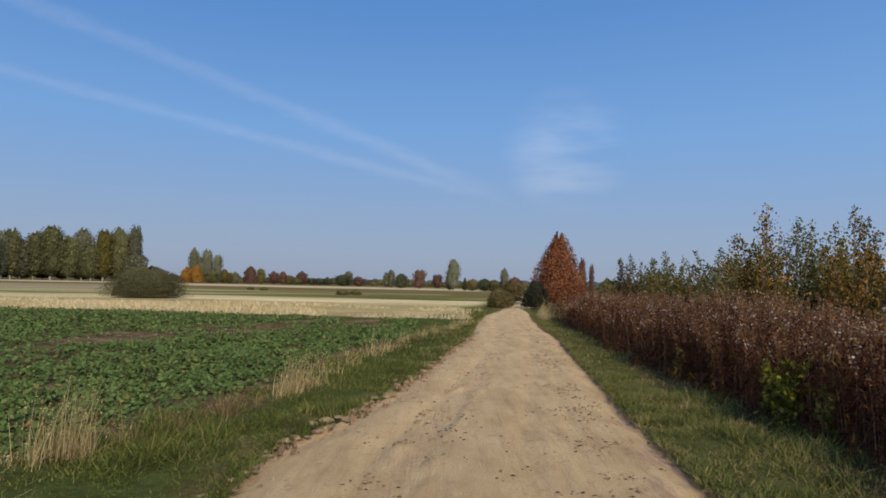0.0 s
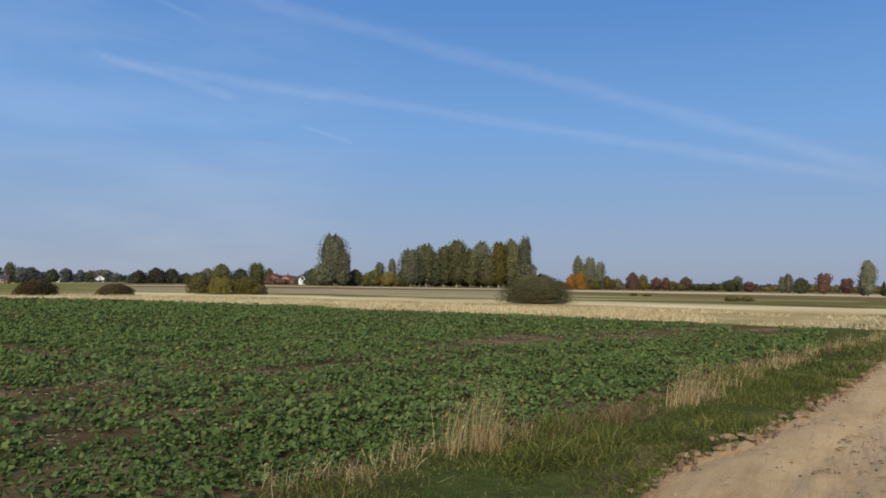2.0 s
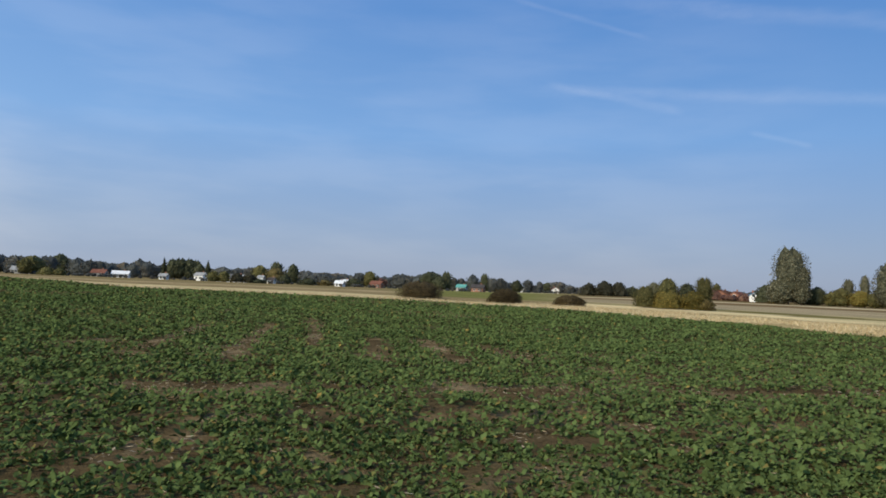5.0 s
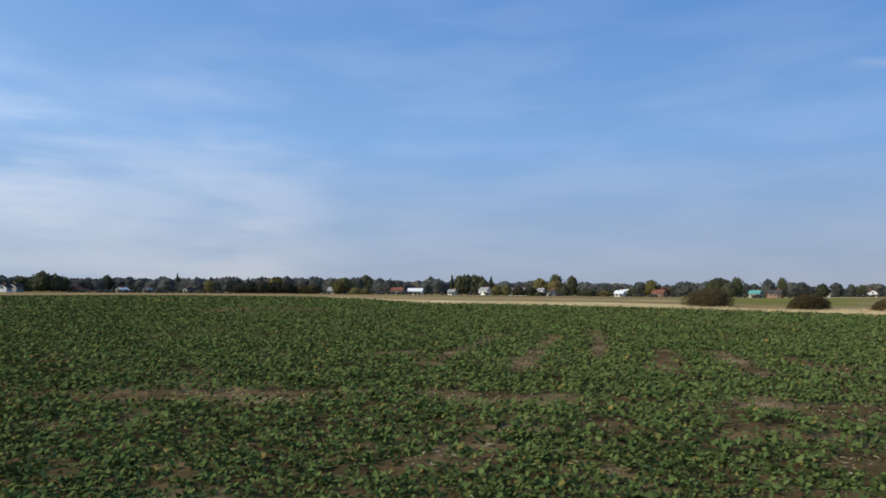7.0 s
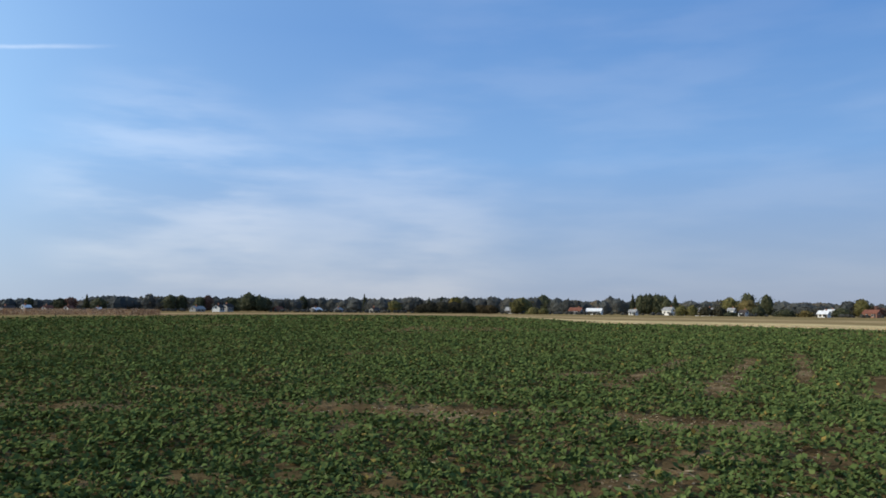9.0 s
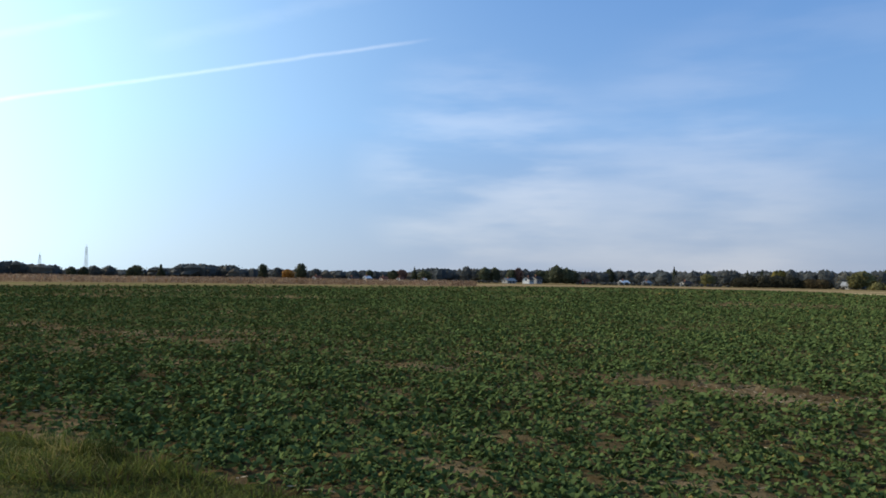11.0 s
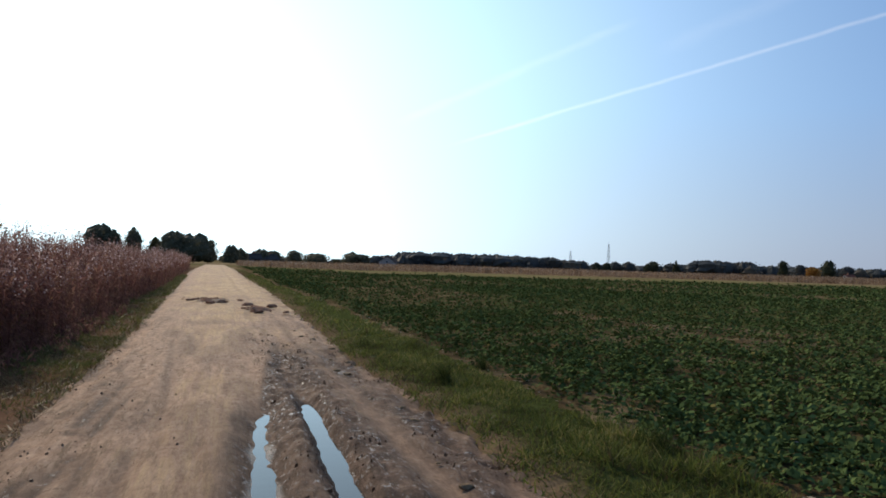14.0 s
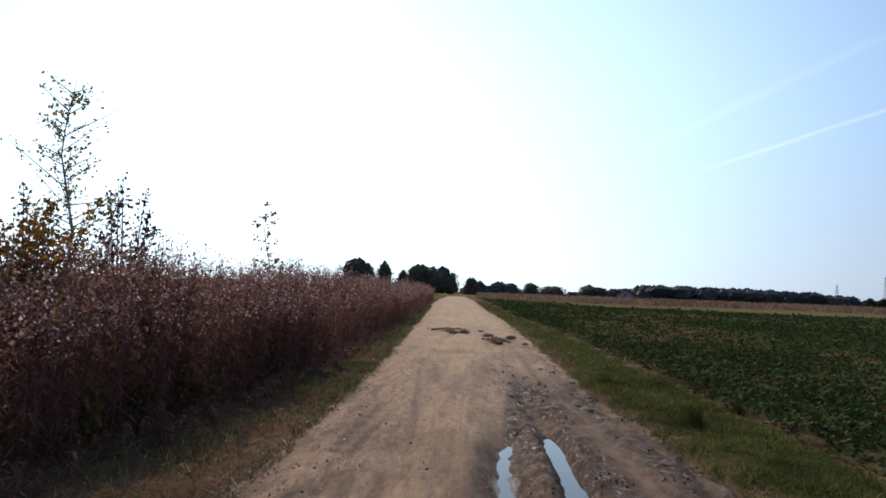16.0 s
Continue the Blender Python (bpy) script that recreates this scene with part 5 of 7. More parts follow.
def make_goldenrod(label, zones, height, leaf_mat="rod_leaf", seed_mat="rod_seed"):
    """A stand of dead goldenrod: stems, hanging leaves and grey seed plumes."""
    stand = thing("goldenrod_stand", label, "goldenrod")
    stems, leaves, seeds = [], [], []
    for n, y0, y1, d0, d1, nl, ns, grow, wide in zones:
        y = rng.uniform(y0, y1, n)
        d = d0 + (d1 - d0) * rng.random(n)
        x = rod_edge(y) + d + 0.35 * (vnoise(0 * y, y, 1.5, 71) - 0.5)
        z = land(x, y)
        edge = smooth01(d, -0.2, 0.7)
        h = height(y) * grow * rng.uniform(0.80, 1.08, n) * (0.62 + 0.38 * edge) * (0.80 + 0.28 * vnoise(x, y, 1.8, 72) + 0.14 * vnoise(x, y, 0.5, 73))
        lean = rng.normal(0, 0.10, (n, 2)) + np.array([-0.10, 0.0]) * (1 - edge)[:, None]
        t = np.linspace(0, 1, 3)[None]
        P = np.stack([x[:, None] + lean[:, :1] * h[:, None] * t ** 1.5, y[:, None] + lean[:, 1:] * h[:, None] * t ** 1.5, z[:, None] + h[:, None] * t], -1)
        ang = rng.uniform(0, np.pi, n)
        w = (wide * 0.45) * (1.1 - 0.7 * t)
        stems.append(ribbons(P, np.stack([np.cos(ang)[:, None] * w, np.sin(ang)[:, None] * w, 0 * w * ang[:, None]], -1)))

        def along(f, i):
            return P[i, 0] * 0 + np.stack([x[i] + lean[i, 0] * h[i] * f ** 1.5, y[i] + lean[i, 1] * h[i] * f ** 1.5, z[i] + h[i] * f], -1)

        i = np.repeat(np.arange(n), nl)
        f = rng.uniform(0.08, 0.90, len(i))
        c = along(f, i)
        ang = rng.uniform(0, 2 * np.pi, len(i))
        ln = rng.uniform(0.05, 0.12, len(i)) * (wide / 0.008) ** 0.5
        fall = rng.uniform(0.4, 1.7, len(i))
        tip = c + np.stack([np.cos(ang) * ln, np.sin(ang) * ln, ln * (0.4 - fall)], -1)
        mid = c * 0.5 + tip * 0.5 + np.array([0, 0, 0.1]) * ln[:, None]
        wl = (ln * 0.13)[:, None] * np.stack([-np.sin(ang), np.cos(ang), 0.4 + 0 * ang], -1)
        leaves.append((np.stack([c, mid + wl, tip, mid - wl], 1).reshape(-1, 3), np.arange(len(i) * 4).reshape(-1, 4)))
        i = np.repeat(np.arange(n), ns)
        u = rng.random(len(i))
        ang = rng.uniform(0, 2 * np.pi, len(i))
        spread = h[i] * 0.055 * np.sin(np.pi * np.clip(0.12 + 0.88 * (1 - u), 0, 1)) * rng.uniform(0.3, 1.0, len(i)) ** 0.5
        c = along(0.80 + 0.22 * u, i) + np.stack([np.cos(ang) * spread, np.sin(ang) * spread, -0.3 * spread], -1)
        if ns:
            seeds.append(leaf_quads(c, 0.024 * (wide / 0.008) ** 0.7, long=1.3))
    part("stalk_thicket", mesh_np("stalk_thicket", *join(*stems), M["rod_stem"]), stand, kind="stuff")
    part("foliage", mesh_np("foliage", *join(*leaves), M[leaf_mat]), stand, "withered red-brown leaves", kind="stuff")
    part("seed_fluff", mesh_np("seed_fluff", *join(*seeds), M[seed_mat]), stand, "fluffy grey-pink seed plumes", kind="stuff")


# ---------------------------------------------------------------- woody plants
def limb(bm, a, b, ra, rb, sides=6):
    a, b = Vector(a), Vector(b)
    q = (b - a).to_track_quat("Z", "Y")
    rings = []
    for p, r in ((a, ra), (b, rb)):
        rings.append([bm.verts.new(p + q @ Vector((math.cos(2 * math.pi * i / sides) * r, math.sin(2 * math.pi * i / sides) * r, 0))) for i in range(sides)])
    for i in range(sides):
        bm.faces.new((rings[0][i], rings[0][(i + 1) % sides], rings[1][(i + 1) % sides], rings[1][i]))
    bm.faces.new(rings[1])
    bm.faces.new(rings[0][::-1])


ENVELOPES = {
    "round": lambda t: np.sqrt(np.clip(1 - np.abs(2 * t - 0.95) ** 3.4, 0.05, 1)),
    "cone": lambda t: np.clip(np.minimum(t * 5 + 0.45, (1.04 - t) * 1.25), 0.04, 1),
    "oval": lambda t: np.clip(1 - np.abs(2 * t - 1.0) ** 4.2, 0.06, 1) ** 0.42,
    "spire": lambda t: np.clip(np.minimum(t * 1.8 + 0.62, 1.22 * np.clip(1.03 - t, 0, 1) ** 0.72), 0.03, 1),
    "crown": lambda t: np.sqrt(np.clip(1 - np.abs((t - 0.54) / 0.48) ** 2.4, 0.10, 1)),
    "dome": lambda t: np.sqrt(np.clip(1 - t ** 2.2, 0.03, 1)),
}


def crown_full(h, w, shape, low, lumps_no, n, leaf, seed, rings=9, sides=12):
    """A dense crown: a lumpy inner body under a skin of leaves, filling its outline."""
    r = np.random.default_rng(seed)
    bt, ba, bs = r.random(lumps_no), r.uniform(0, 2 * np.pi, lumps_no), r.uniform(0.08, 0.24, lumps_no)
    bk = r.uniform(0.15, 0.5, lumps_no)
    dip = r.uniform(0, 2 * np.pi, 3)

    def reach(t, a):
        turn = (a[..., None] - ba + np.pi) % (2 * np.pi) - np.pi
        bump = (bk * np.exp(-(((t[..., None] - bt) / bs) ** 2 + (turn / (bs * 3.2)) ** 2))).sum(-1)
        k = (0.80 if shape == "dome" else 0.92) + np.minimum(bump, 0.32) + 0.07 * np.sin(3 * a + dip[0] + 7 * t) + 0.05 * np.sin(7 * a + dip[1] - 9 * t)
        return ENVELOPES[shape](t) * w / 2 * k

    def at(t, a, f):
        rad = reach(t, a) * f
        return np.stack([np.cos(a) * rad, np.sin(a) * rad, low + (h - low) * (0.02 + 0.96 * t) * (0.94 + 0.05 * np.sin(2 * a + dip[2]) + 0.035 * np.sin(5 * a + dip[0]))], -1)

    t, a = np.linspace(0.0, 1.0, rings), np.linspace(0, 2 * np.pi, sides + 1)[:-1]
    T, A = np.meshgrid(t, a, indexing="ij")
    body = at(T, A, (0.72 if shape == "dome" else 0.76) + 0.14 * (r.random(T.shape) - 0.5))
    i, j = np.meshgrid(np.arange(rings - 1), np.arange(sides), indexing="ij")
    q = np.stack([i * sides + j, i * sides + (j + 1) % sides, (i + 1) * sides + (j + 1) % sides, (i + 1) * sides + j], -1).reshape(-1, 4)
    tt = r.random(int(n * 2.2))
    tt = tt[r.random(len(tt)) < np.clip(ENVELOPES[shape](tt) * 0.85 + 0.25, 0, 1)][:n]
    aa = r.uniform(0, 2 * np.pi, len(tt))
    pts = at(tt, aa, (r.uniform(0.70, 1.0, len(tt)) * r.choice((1.0, 1.0, 1.0, 1.08), len(tt)) if shape == "dome" else r.uniform(0.76, 1.0, len(tt)) * r.choice((1.0, 1.05, 1.1, 1.2), len(tt))))
    out = np.stack([np.cos(aa), np.sin(aa), (tt - 0.45) * 1.8], -1)
    pts[:, 2] = np.maximum(pts[:, 2], 0.02)
    return join((body.reshape(-1, 3), q), leaf_quads(pts, leaf, out=out, long=1.15)), body[1:-1].reshape(-1, 3)


def make_tree(name, label, h, w, shape, mat, at, low=0.22, lobes=26, n=1800, leaf=0.34, bark="bark", seed=1, category="tree", group="", trunk=0.022, boughs=9):
    """A tree or bush: tapered trunk with limbs, and a crown of leaf clumps."""
    x, y = at
    ob = thing(name, label, category, (x, y, float(land(x, y))), group=group)
    (v, q), centres = crown_full(h, w, shape, low * h, lobes, n, leaf, seed)
    centres = centres[::5] * np.array([0.7, 0.7, 1.0])
    bm = bmesh.new()
    r = random.Random(seed)
    top, p, rad = h * 0.86, Vector((0, 0, -0.1)), h * trunk
    steps = 5
    for i in range(steps):
        f = (i + 1) / steps
        nxt = Vector((r.uniform(-1, 1) * 0.015 * h, r.uniform(-1, 1) * 0.015 * h, top * f))
        limb(bm, p, nxt, rad, h * trunk * (1 - 0.82 * f), 7)
        p, rad = nxt, h * trunk * (1 - 0.82 * f)
    for c in centres[:: max(1, len(centres) // boughs)]:
        z0 = max(0.12 * h, c[2] - 0.16 * h)
        limb(bm, (0, 0, z0), c, h * trunk * 0.35, h * trunk * 0.08, 5)
    part("trunk", to_mesh("trunk", bm, M[bark], True), ob)
    part("crown", mesh_np("crown", v, q, M[mat]), ob)
    return ob


def tube(bm, pts, radii, sides=5):
    rings = []
    for i, (p, r) in enumerate(zip(pts, radii)):
        q = (pts[min(i + 1, len(pts) - 1)] - pts[max(i - 1, 0)]).to_track_quat("Z", "Y")
        rings.append([bm.verts.new(p + q @ Vector((math.cos(2 * math.pi * k / sides) * r, math.sin(2 * math.pi * k / sides) * r, 0))) for k in range(sides)])
    for a, b in zip(rings, rings[1:]):
        for k in range(sides):
            bm.faces.new((a[k], a[(k + 1) % sides], b[(k + 1) % sides], b[k]))
    bm.faces.new(rings[-1])
    bm.faces.new(rings[0][::-1])


def make_sapling(label, h, w, mat, at, shoots, per, leaf, seed, lean=0.25, bark="bark", base=0.25, group="", name="sapling", bushy=0.07):
    """Upright whippy shoots with leaves along them."""
    x, y = at
    r = np.random.default_rng(seed)
    ob = thing(name, label, "young tree", (x, y, float(land(x, y))), group=group)
    pts = []
    for s in range(shoots):
        a, f = r.uniform(0, 2 * np.pi), 1.0 if s == 0 else r.uniform(0.5, 0.97)
        foot = Vector((math.cos(a) * 0.12 * w, math.sin(a) * 0.12 * w, -0.05)) if s else Vector((0, 0, -0.05))
        tip = Vector((math.cos(a) * w * 0.5 * r.uniform(0.3, 1), math.sin(a) * w * 0.5 * r.uniform(0.3, 1), h * f)) if s else Vector((0.02 * h, 0.01 * h, h))
        mid = foot.lerp(tip, 0.5) + Vector((0, 0, 0.05 * h)) - Vector((tip.x, tip.y, 0)) * lean
        bm = bmesh.new()
        tube(bm, (foot, mid, tip), (0.007 * h, 0.005 * h, 0.0012 * h))
        part("stem", to_mesh("stem", bm, M[bark], True), ob)
        t = base + (1 - base) * r.random(per) ** 0.8
        line_pts = np.where((t < 0.5)[:, None], np.array(foot) + (np.array(mid) - np.array(foot)) * (t * 2)[:, None], np.array(mid) + (np.array(tip) - np.array(mid)) * (t * 2 - 1)[:, None])
        twig = r.normal(0, 1, (per, 3)) * (bushy * h * (1.12 - t))[:, None]
        pts.append(line_pts + twig)
    v, q = leaf_quads(np.concatenate(pts), leaf, droop=0.4)
    part("foliage", mesh_np("foliage", v, q, M[mat]), ob)
    return ob


def make_birch(label, h, w, mat, at, twigs, per, leaf, seed):
    """A slim young birch: one wavering stem, fine rising twigs, small scattered leaves."""
    x, y = at
    r = np.random.default_rng(seed)
    ob = thing("young_birch", label, "young tree", (x, y, float(land(x, y))))
    bm = bmesh.new()
    stem = [Vector((0.03 * h * math.sin(i * 1.3), 0.02 * h * math.sin(i * 0.9), h * i / 8 - 0.05 * (i == 0))) for i in range(9)]
    for i in range(8):
        limb(bm, stem[i], stem[i + 1], 0.008 * h * (1.08 - i / 8), 0.008 * h * (1.08 - (i + 1) / 8), 6)
    part("stem", to_mesh("stem", bm, M["birch_bark"], True), ob)
    pts = []
    for t in range(twigs):
        f = 0.22 + 0.74 * (t + r.random()) / twigs
        k = min(int(f * 8), 7)
        root = stem[k].lerp(stem[k + 1], f * 8 - k)
        a, ln = t * 2.4 + r.normal(0, 0.4), w * 0.5 * (1.15 - f) * r.uniform(0.5, 1.2) + 0.12
        tip = root + Vector((math.cos(a) * ln, math.sin(a) * ln, ln * r.uniform(0.1, 0.9)))
        bm = bmesh.new()
        limb(bm, root, tip, 0.0022 * h, 0.0007 * h, 4)
        part("twig", to_mesh("twig", bm, M["bark"]), ob)
        u = r.random(per) ** 0.7
        pts.append(np.array(root)[None] * (1 - u[:, None]) + np.array(tip)[None] * u[:, None] + r.normal(0, 0.05, (per, 3)))
    part("foliage", mesh_np("foliage", *leaf_quads(np.concatenate(pts), leaf, droop=0.5), M[mat]), ob)
    return ob


def make_wood(label, spans, mat="leaf_haze", leaf=1.1, per=110):
    """A far wood: many billowing crowns side by side in one sheet of growth."""
    chunks = []
    for a0, a1, dist, tall, deep, count in spans:
        for i in range(count):
            a = math.radians(a0 + (a1 - a0) * (i + rng.random()) / count)
            d = dist + deep * rng.random()
            x, y = -math.sin(a) * d, math.cos(a) * d
            h = tall * (rng.uniform(0.86, 1.02) if i % 3 else rng.uniform(0.55, 0.9))
            w = h * rng.uniform(1.2, 2.3)
            v, q = crown_full(h, w, "dome" if rng.random() < 0.6 else "round", 0.02 * h, 9, per, leaf, int(rng.integers(1 << 30)), 5, 8)[0]
            chunks.append((v + np.array([x, y, float(land(x, y))]), q))
    me = mesh_np("far_wood", *join(*chunks), M[mat])
    tagged(new("far_wood", me), label, "wood", kind="stuff")


make_crop()
make_verges()
make_tufts()
make_dead_weeds()
make_crumbs()
make_straw_belt()
make_maize()
make_goldenrod("tall dead goldenrod with brown leaves beside the grass verge",
               ((160, 2.0, 20, -0.3, 0.15, 14, 0, 0.3, 0.007), (420, -3.2, 2.2, 0.0, 3.0, 22, 8, 1.0, 0.009), (1500, 2.0, 15, 0.0, 1.5, 25, 12, 1.0, 0.0085), (1000, 15, 33, 0.0, 1.6, 18, 9, 1.0, 0.012), (1200, 2.0, 33, 1.5, 5.0, 5, 5, 1.0, 0.012)),
               line((0, 1.6), (8, 1.5), (15, 1.42), (33, 1.22)))
make_goldenrod("tall dead goldenrod with pale plumes against the light",
               ((260, -22, -3.0, -0.5, 0.15, 14, 0, 0.26, 0.007), (1600, -16, -3.0, 0.0, 1.5, 24, 13, 1.0, 0.009), (1100, -36, -16, 0.0, 1.6, 17, 10, 1.0, 0.012), (1000, -90, -36, 0.0, 2.0, 10, 12, 1.0, 0.02),
                (1200, -60, -3.0, 1.5, 5.0, 7, 9, 1.03, 0.013)),
               line((-90, 1.65), (-30, 1.78), (-14, 1.84), (-7, 1.92), (0, 1.75)), "rod_leaf_flare", "rod_seed_pale")

# ---------------------------------------------------------------- shrubs behind the goldenrod, to the north
for i, (x, y, h, w) in enumerate(((6.4, 14.4, 3.3, 1.6), (7.2, 14.8, 3.1, 1.8), (7.7, 13.6, 3.2, 1.7), (8.1, 15.0, 3.0, 1.8), (8.3, 12.8, 2.7, 1.6), (7.3, 17.2, 2.7, 1.7), (6.6, 11.3, 2.3, 1.5))):
    make_sapling("upright young shrub with yellowing leaves behind goldenrod", h, w, ("leaf_hedge", "leaf_olive", "leaf_hedge", "leaf_yellow")[i % 4], (x, y), 13, 400, 0.043, 300 + i, bushy=0.12, base=0.08,
                 group="shrubs behind the goldenrod")
for i, (x, y, h, w) in enumerate(((8.6, 22.5, 2.9, 2.6), (9.6, 24.5, 2.6, 2.6), (8.2, 26.0, 2.5, 2.6), (9.0, 29.5, 3.1, 2.6), (8.1, 31.5, 3.0, 2.4), (10.6, 28.0, 2.8, 2.6), (7.9, 19.6, 2.6, 2.4),
                                  (11.0, 33.5, 2.6, 2.6), (10.2, 38.0, 2.4, 2.8), (9.4, 20.5, 2.7, 2.4), (9.9, 17.0, 2.6, 2.4), (8.9, 16.2, 2.8, 2.2), (9.6, 13.8, 2.7, 2.2))):
    make_sapling("bushy young willow with olive and yellow leaves", h, w, ("leaf_olive", "leaf_hedge", "leaf_yellow")[i % 3], (x, y), 20, 220, 0.058, 330 + i,
                 group="shrubs behind the goldenrod", bushy=0.11, base=0.12)
make_sapling("small yellow-green seedling growing out of the goldenrod", 0.85, 0.8, "leaf_lime", (3.98, 8.5), 10, 90, 0.055, 360, name="seedling", bushy=0.14)

for i, (x, y, h) in enumerate(((2.95, -8.6, 0.75), (2.9, -9.4, 0.6), (3.05, -7.6, 0.8), (3.15, -6.9, 0.6), (2.75, -11.5, 0.7), (2.85, -13.2, 0.6), (4.05, 12.5, 0.7), (4.1, 7.8, 0.6))):
    make_sapling("low pale seedling at the foot of the goldenrod", h, 0.3, "leaf_yellow" if i % 2 else "leaf_hedge", (x, y), 5, 26, 0.05, 370 + i, name="seedling", group="seedlings")

# ---------------------------------------------------------------- saplings standing in the goldenrod, to the south
make_birch("slender young birch with sparse leaves against the sky", 4.3, 2.3, "leaf_backlit", (5.38, -10.2), 52, 24, 0.040, 401)
make_sapling("low sapling with bright orange-yellow leaves", 2.6, 1.7, "leaf_orange", (5.1, -8.9), 18, 190, 0.050, 402, bushy=0.1)
make_sapling("dark leaved young shrub in the goldenrod", 3.1, 1.3, "leaf_red", (4.9, -11.0), 12, 130, 0.05, 403, bushy=0.09)
make_birch("thin bare sapling with a few leaves at its tip", 4.2, 1.6, "leaf_backlit", (6.2, -23.7), 22, 10, 0.085, 404)
make_sapling("low shrub rising over the goldenrod", 2.4, 1.5, "leaf_olive", (7.2, -30.0), 8, 60, 0.09, 405)

# ---------------------------------------------------------------- trees by the track, to the north
def place(az, dist):
    a = math.radians(az)
    return (-math.sin(a) * dist, math.cos(a) * dist)


LOOKS = {"leaf_dark": "dark green", "leaf_haze": "haze-tinted grey-green", "leaf_olive": "olive green", "leaf_yellow": "yellowing", "leaf_red": "purple-brown", "leaf_brown": "olive-brown", "leaf_grey": "grey-green",
         "leaf_green": "green", "leaf_orange": "orange", "leaf_thicket": "blackish olive", "leaf_umber": "dark umber-brown", "leaf_rust": "rust-brown", "leaf_backlit": "pale yellow"}


def far_trees(rows, where, group, leaves=320, leaf=0.0018, lobes=24, broad=1.12, low=0.03, bark="bark"):
    """Trees and bushes by bearing, distance, height and breadth, in the leaf colour of each."""
    for i, (az, dist, h, w, m, s) in enumerate(rows):
        bush = s == "dome"
        make_tree("shrub" if bush else "tree", LOOKS[m] + (" rounded bush " if bush else " broad tree " if s == "round" else " slender tree ") + where, h, w * broad, s, m, place(az, dist), low, lobes, leaves,
                  leaf * dist, bark=bark, seed=int(abs(az) * 50) + i, category="bush" if bush else "tree", group=group, trunk=0.016)


make_tree("red_oak", "conical tree in rust-red autumn leaf beside the track", 5.9, 3.3, "spire", "leaf_rust", place(-9.05, 57), 0.02, 40, 12000, 0.10, seed=11)
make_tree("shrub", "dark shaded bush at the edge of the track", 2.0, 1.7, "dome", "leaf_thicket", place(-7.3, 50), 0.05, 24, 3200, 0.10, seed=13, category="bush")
make_tree("shrub", "olive bush at the edge of the track", 1.4, 2.0, "dome", "leaf_brown", place(-4.5, 50), 0.05, 30, 4000, 0.07, seed=14, category="bush")
make_tree("shrub", "brown bush at the edge of the track", 2.0, 2.2, "dome", "leaf_brown", place(-5.4, 66), 0.05, 24, 3000, 0.09, seed=15, category="bush")
make_tree("shrub", "large olive-green willow bush standing in dry grass", 2.5, 5.7, "dome", "leaf_willow", place(22.3, 60), 0.03, 120, 18000, 0.056, seed=16, category="bush", boughs=24)
far_trees(((48.29, 83, 2.5, 2.7, "leaf_olive", "dome"), (46.66, 82, 2.0, 3.8, "leaf_yellow", "dome"), (46.57, 86, 3.5, 2.1, "leaf_olive", "round"), (45.25, 86, 3.0, 1.7, "leaf_dark", "round"),
           (44.02, 92, 3.9, 1.6, "leaf_olive", "oval"), (44.72, 82, 2.1, 3.0, "leaf_yellow", "dome"), (44.02, 82, 1.3, 2.2, "leaf_brown", "dome"), (47.60, 88, 3.0, 1.6, "leaf_grey", "round")),
          "in a spreading thicket at the meadow's edge", "thicket in the meadow", 1700, 0.0014, 18, 1.1)
for i, (az, dist, h, w) in enumerate(((65.53, 83, 1.95, 4.9), (58.84, 72, 1.5, 3.1), (53.87, 73, 1.12, 2.9))):
    make_tree("shrub", "rounded olive-brown bush at the edge of the meadow", h, w, "dome", "leaf_umber", place(az, dist), 0.03, 90, 7500, 0.075, seed=20 + i, category="bush", group="round bushes", boughs=16)
for i, (az, dist, h, w) in enumerate(((7.93, 85, 0.62, 1.7), (6.86, 86, 0.65, 1.4), (14.9, 110, 0.5, 1.0), (13.9, 108, 0.5, 1.3))):
    make_tree("shrub", "small dark bush in the meadow", h, w, "dome", "leaf_olive", place(az, dist), 0.03, 20, 900, 0.09, seed=30 + i, category="bush", group="meadow bushes")

# ---------------------------------------------------------------- the poplar group and its neighbours
far_trees((
    (32.22, 230, 12.5, 4.5, "leaf_grey", "oval"), (31.47, 232, 13.7, 1.8, "leaf_grey", "oval"), (30.94, 234, 14.6, 3.4, "leaf_green", "oval"), (30.39, 236, 11.6, 3.6, "leaf_grey", "oval"),
    (29.56, 238, 14.0, 3.8, "leaf_green", "oval"), (28.56, 240, 16.4, 5.1, "leaf_green", "oval"), (27.46, 242, 13.4, 4.4, "leaf_green", "oval"), (26.60, 244, 16.2, 3.9, "leaf_grey", "oval"),
    (26.02, 240, 11.2, 3.2, "leaf_green", "oval"), (25.22, 240, 15.9, 3.2, "leaf_yellow", "oval"), (24.20, 244, 16.9, 5.8, "leaf_green", "oval"), (23.51, 244, 12.7, 3.6, "leaf_green", "oval"),
    (23.14, 240, 17.8, 2.3, "leaf_grey", "oval"), (23.07, 241, 9.1, 3.9, "leaf_grey", "oval")),
    "in a row of tall poplars", "poplar row", 2300, 0.0016, 34, 1.4, 0.06, "birch_bark")
far_trees((
    (38.33, 230, 17.0, 9.0, "leaf_grey", "crown"), (37.49, 228, 11.2, 3.9, "leaf_grey", "oval"), (38.90, 229, 7.3, 6.1, "leaf_grey", "oval")), "forming one tall lone poplar", "lone poplar", 2600, 0.0016, 26, 0.92, 0.04)
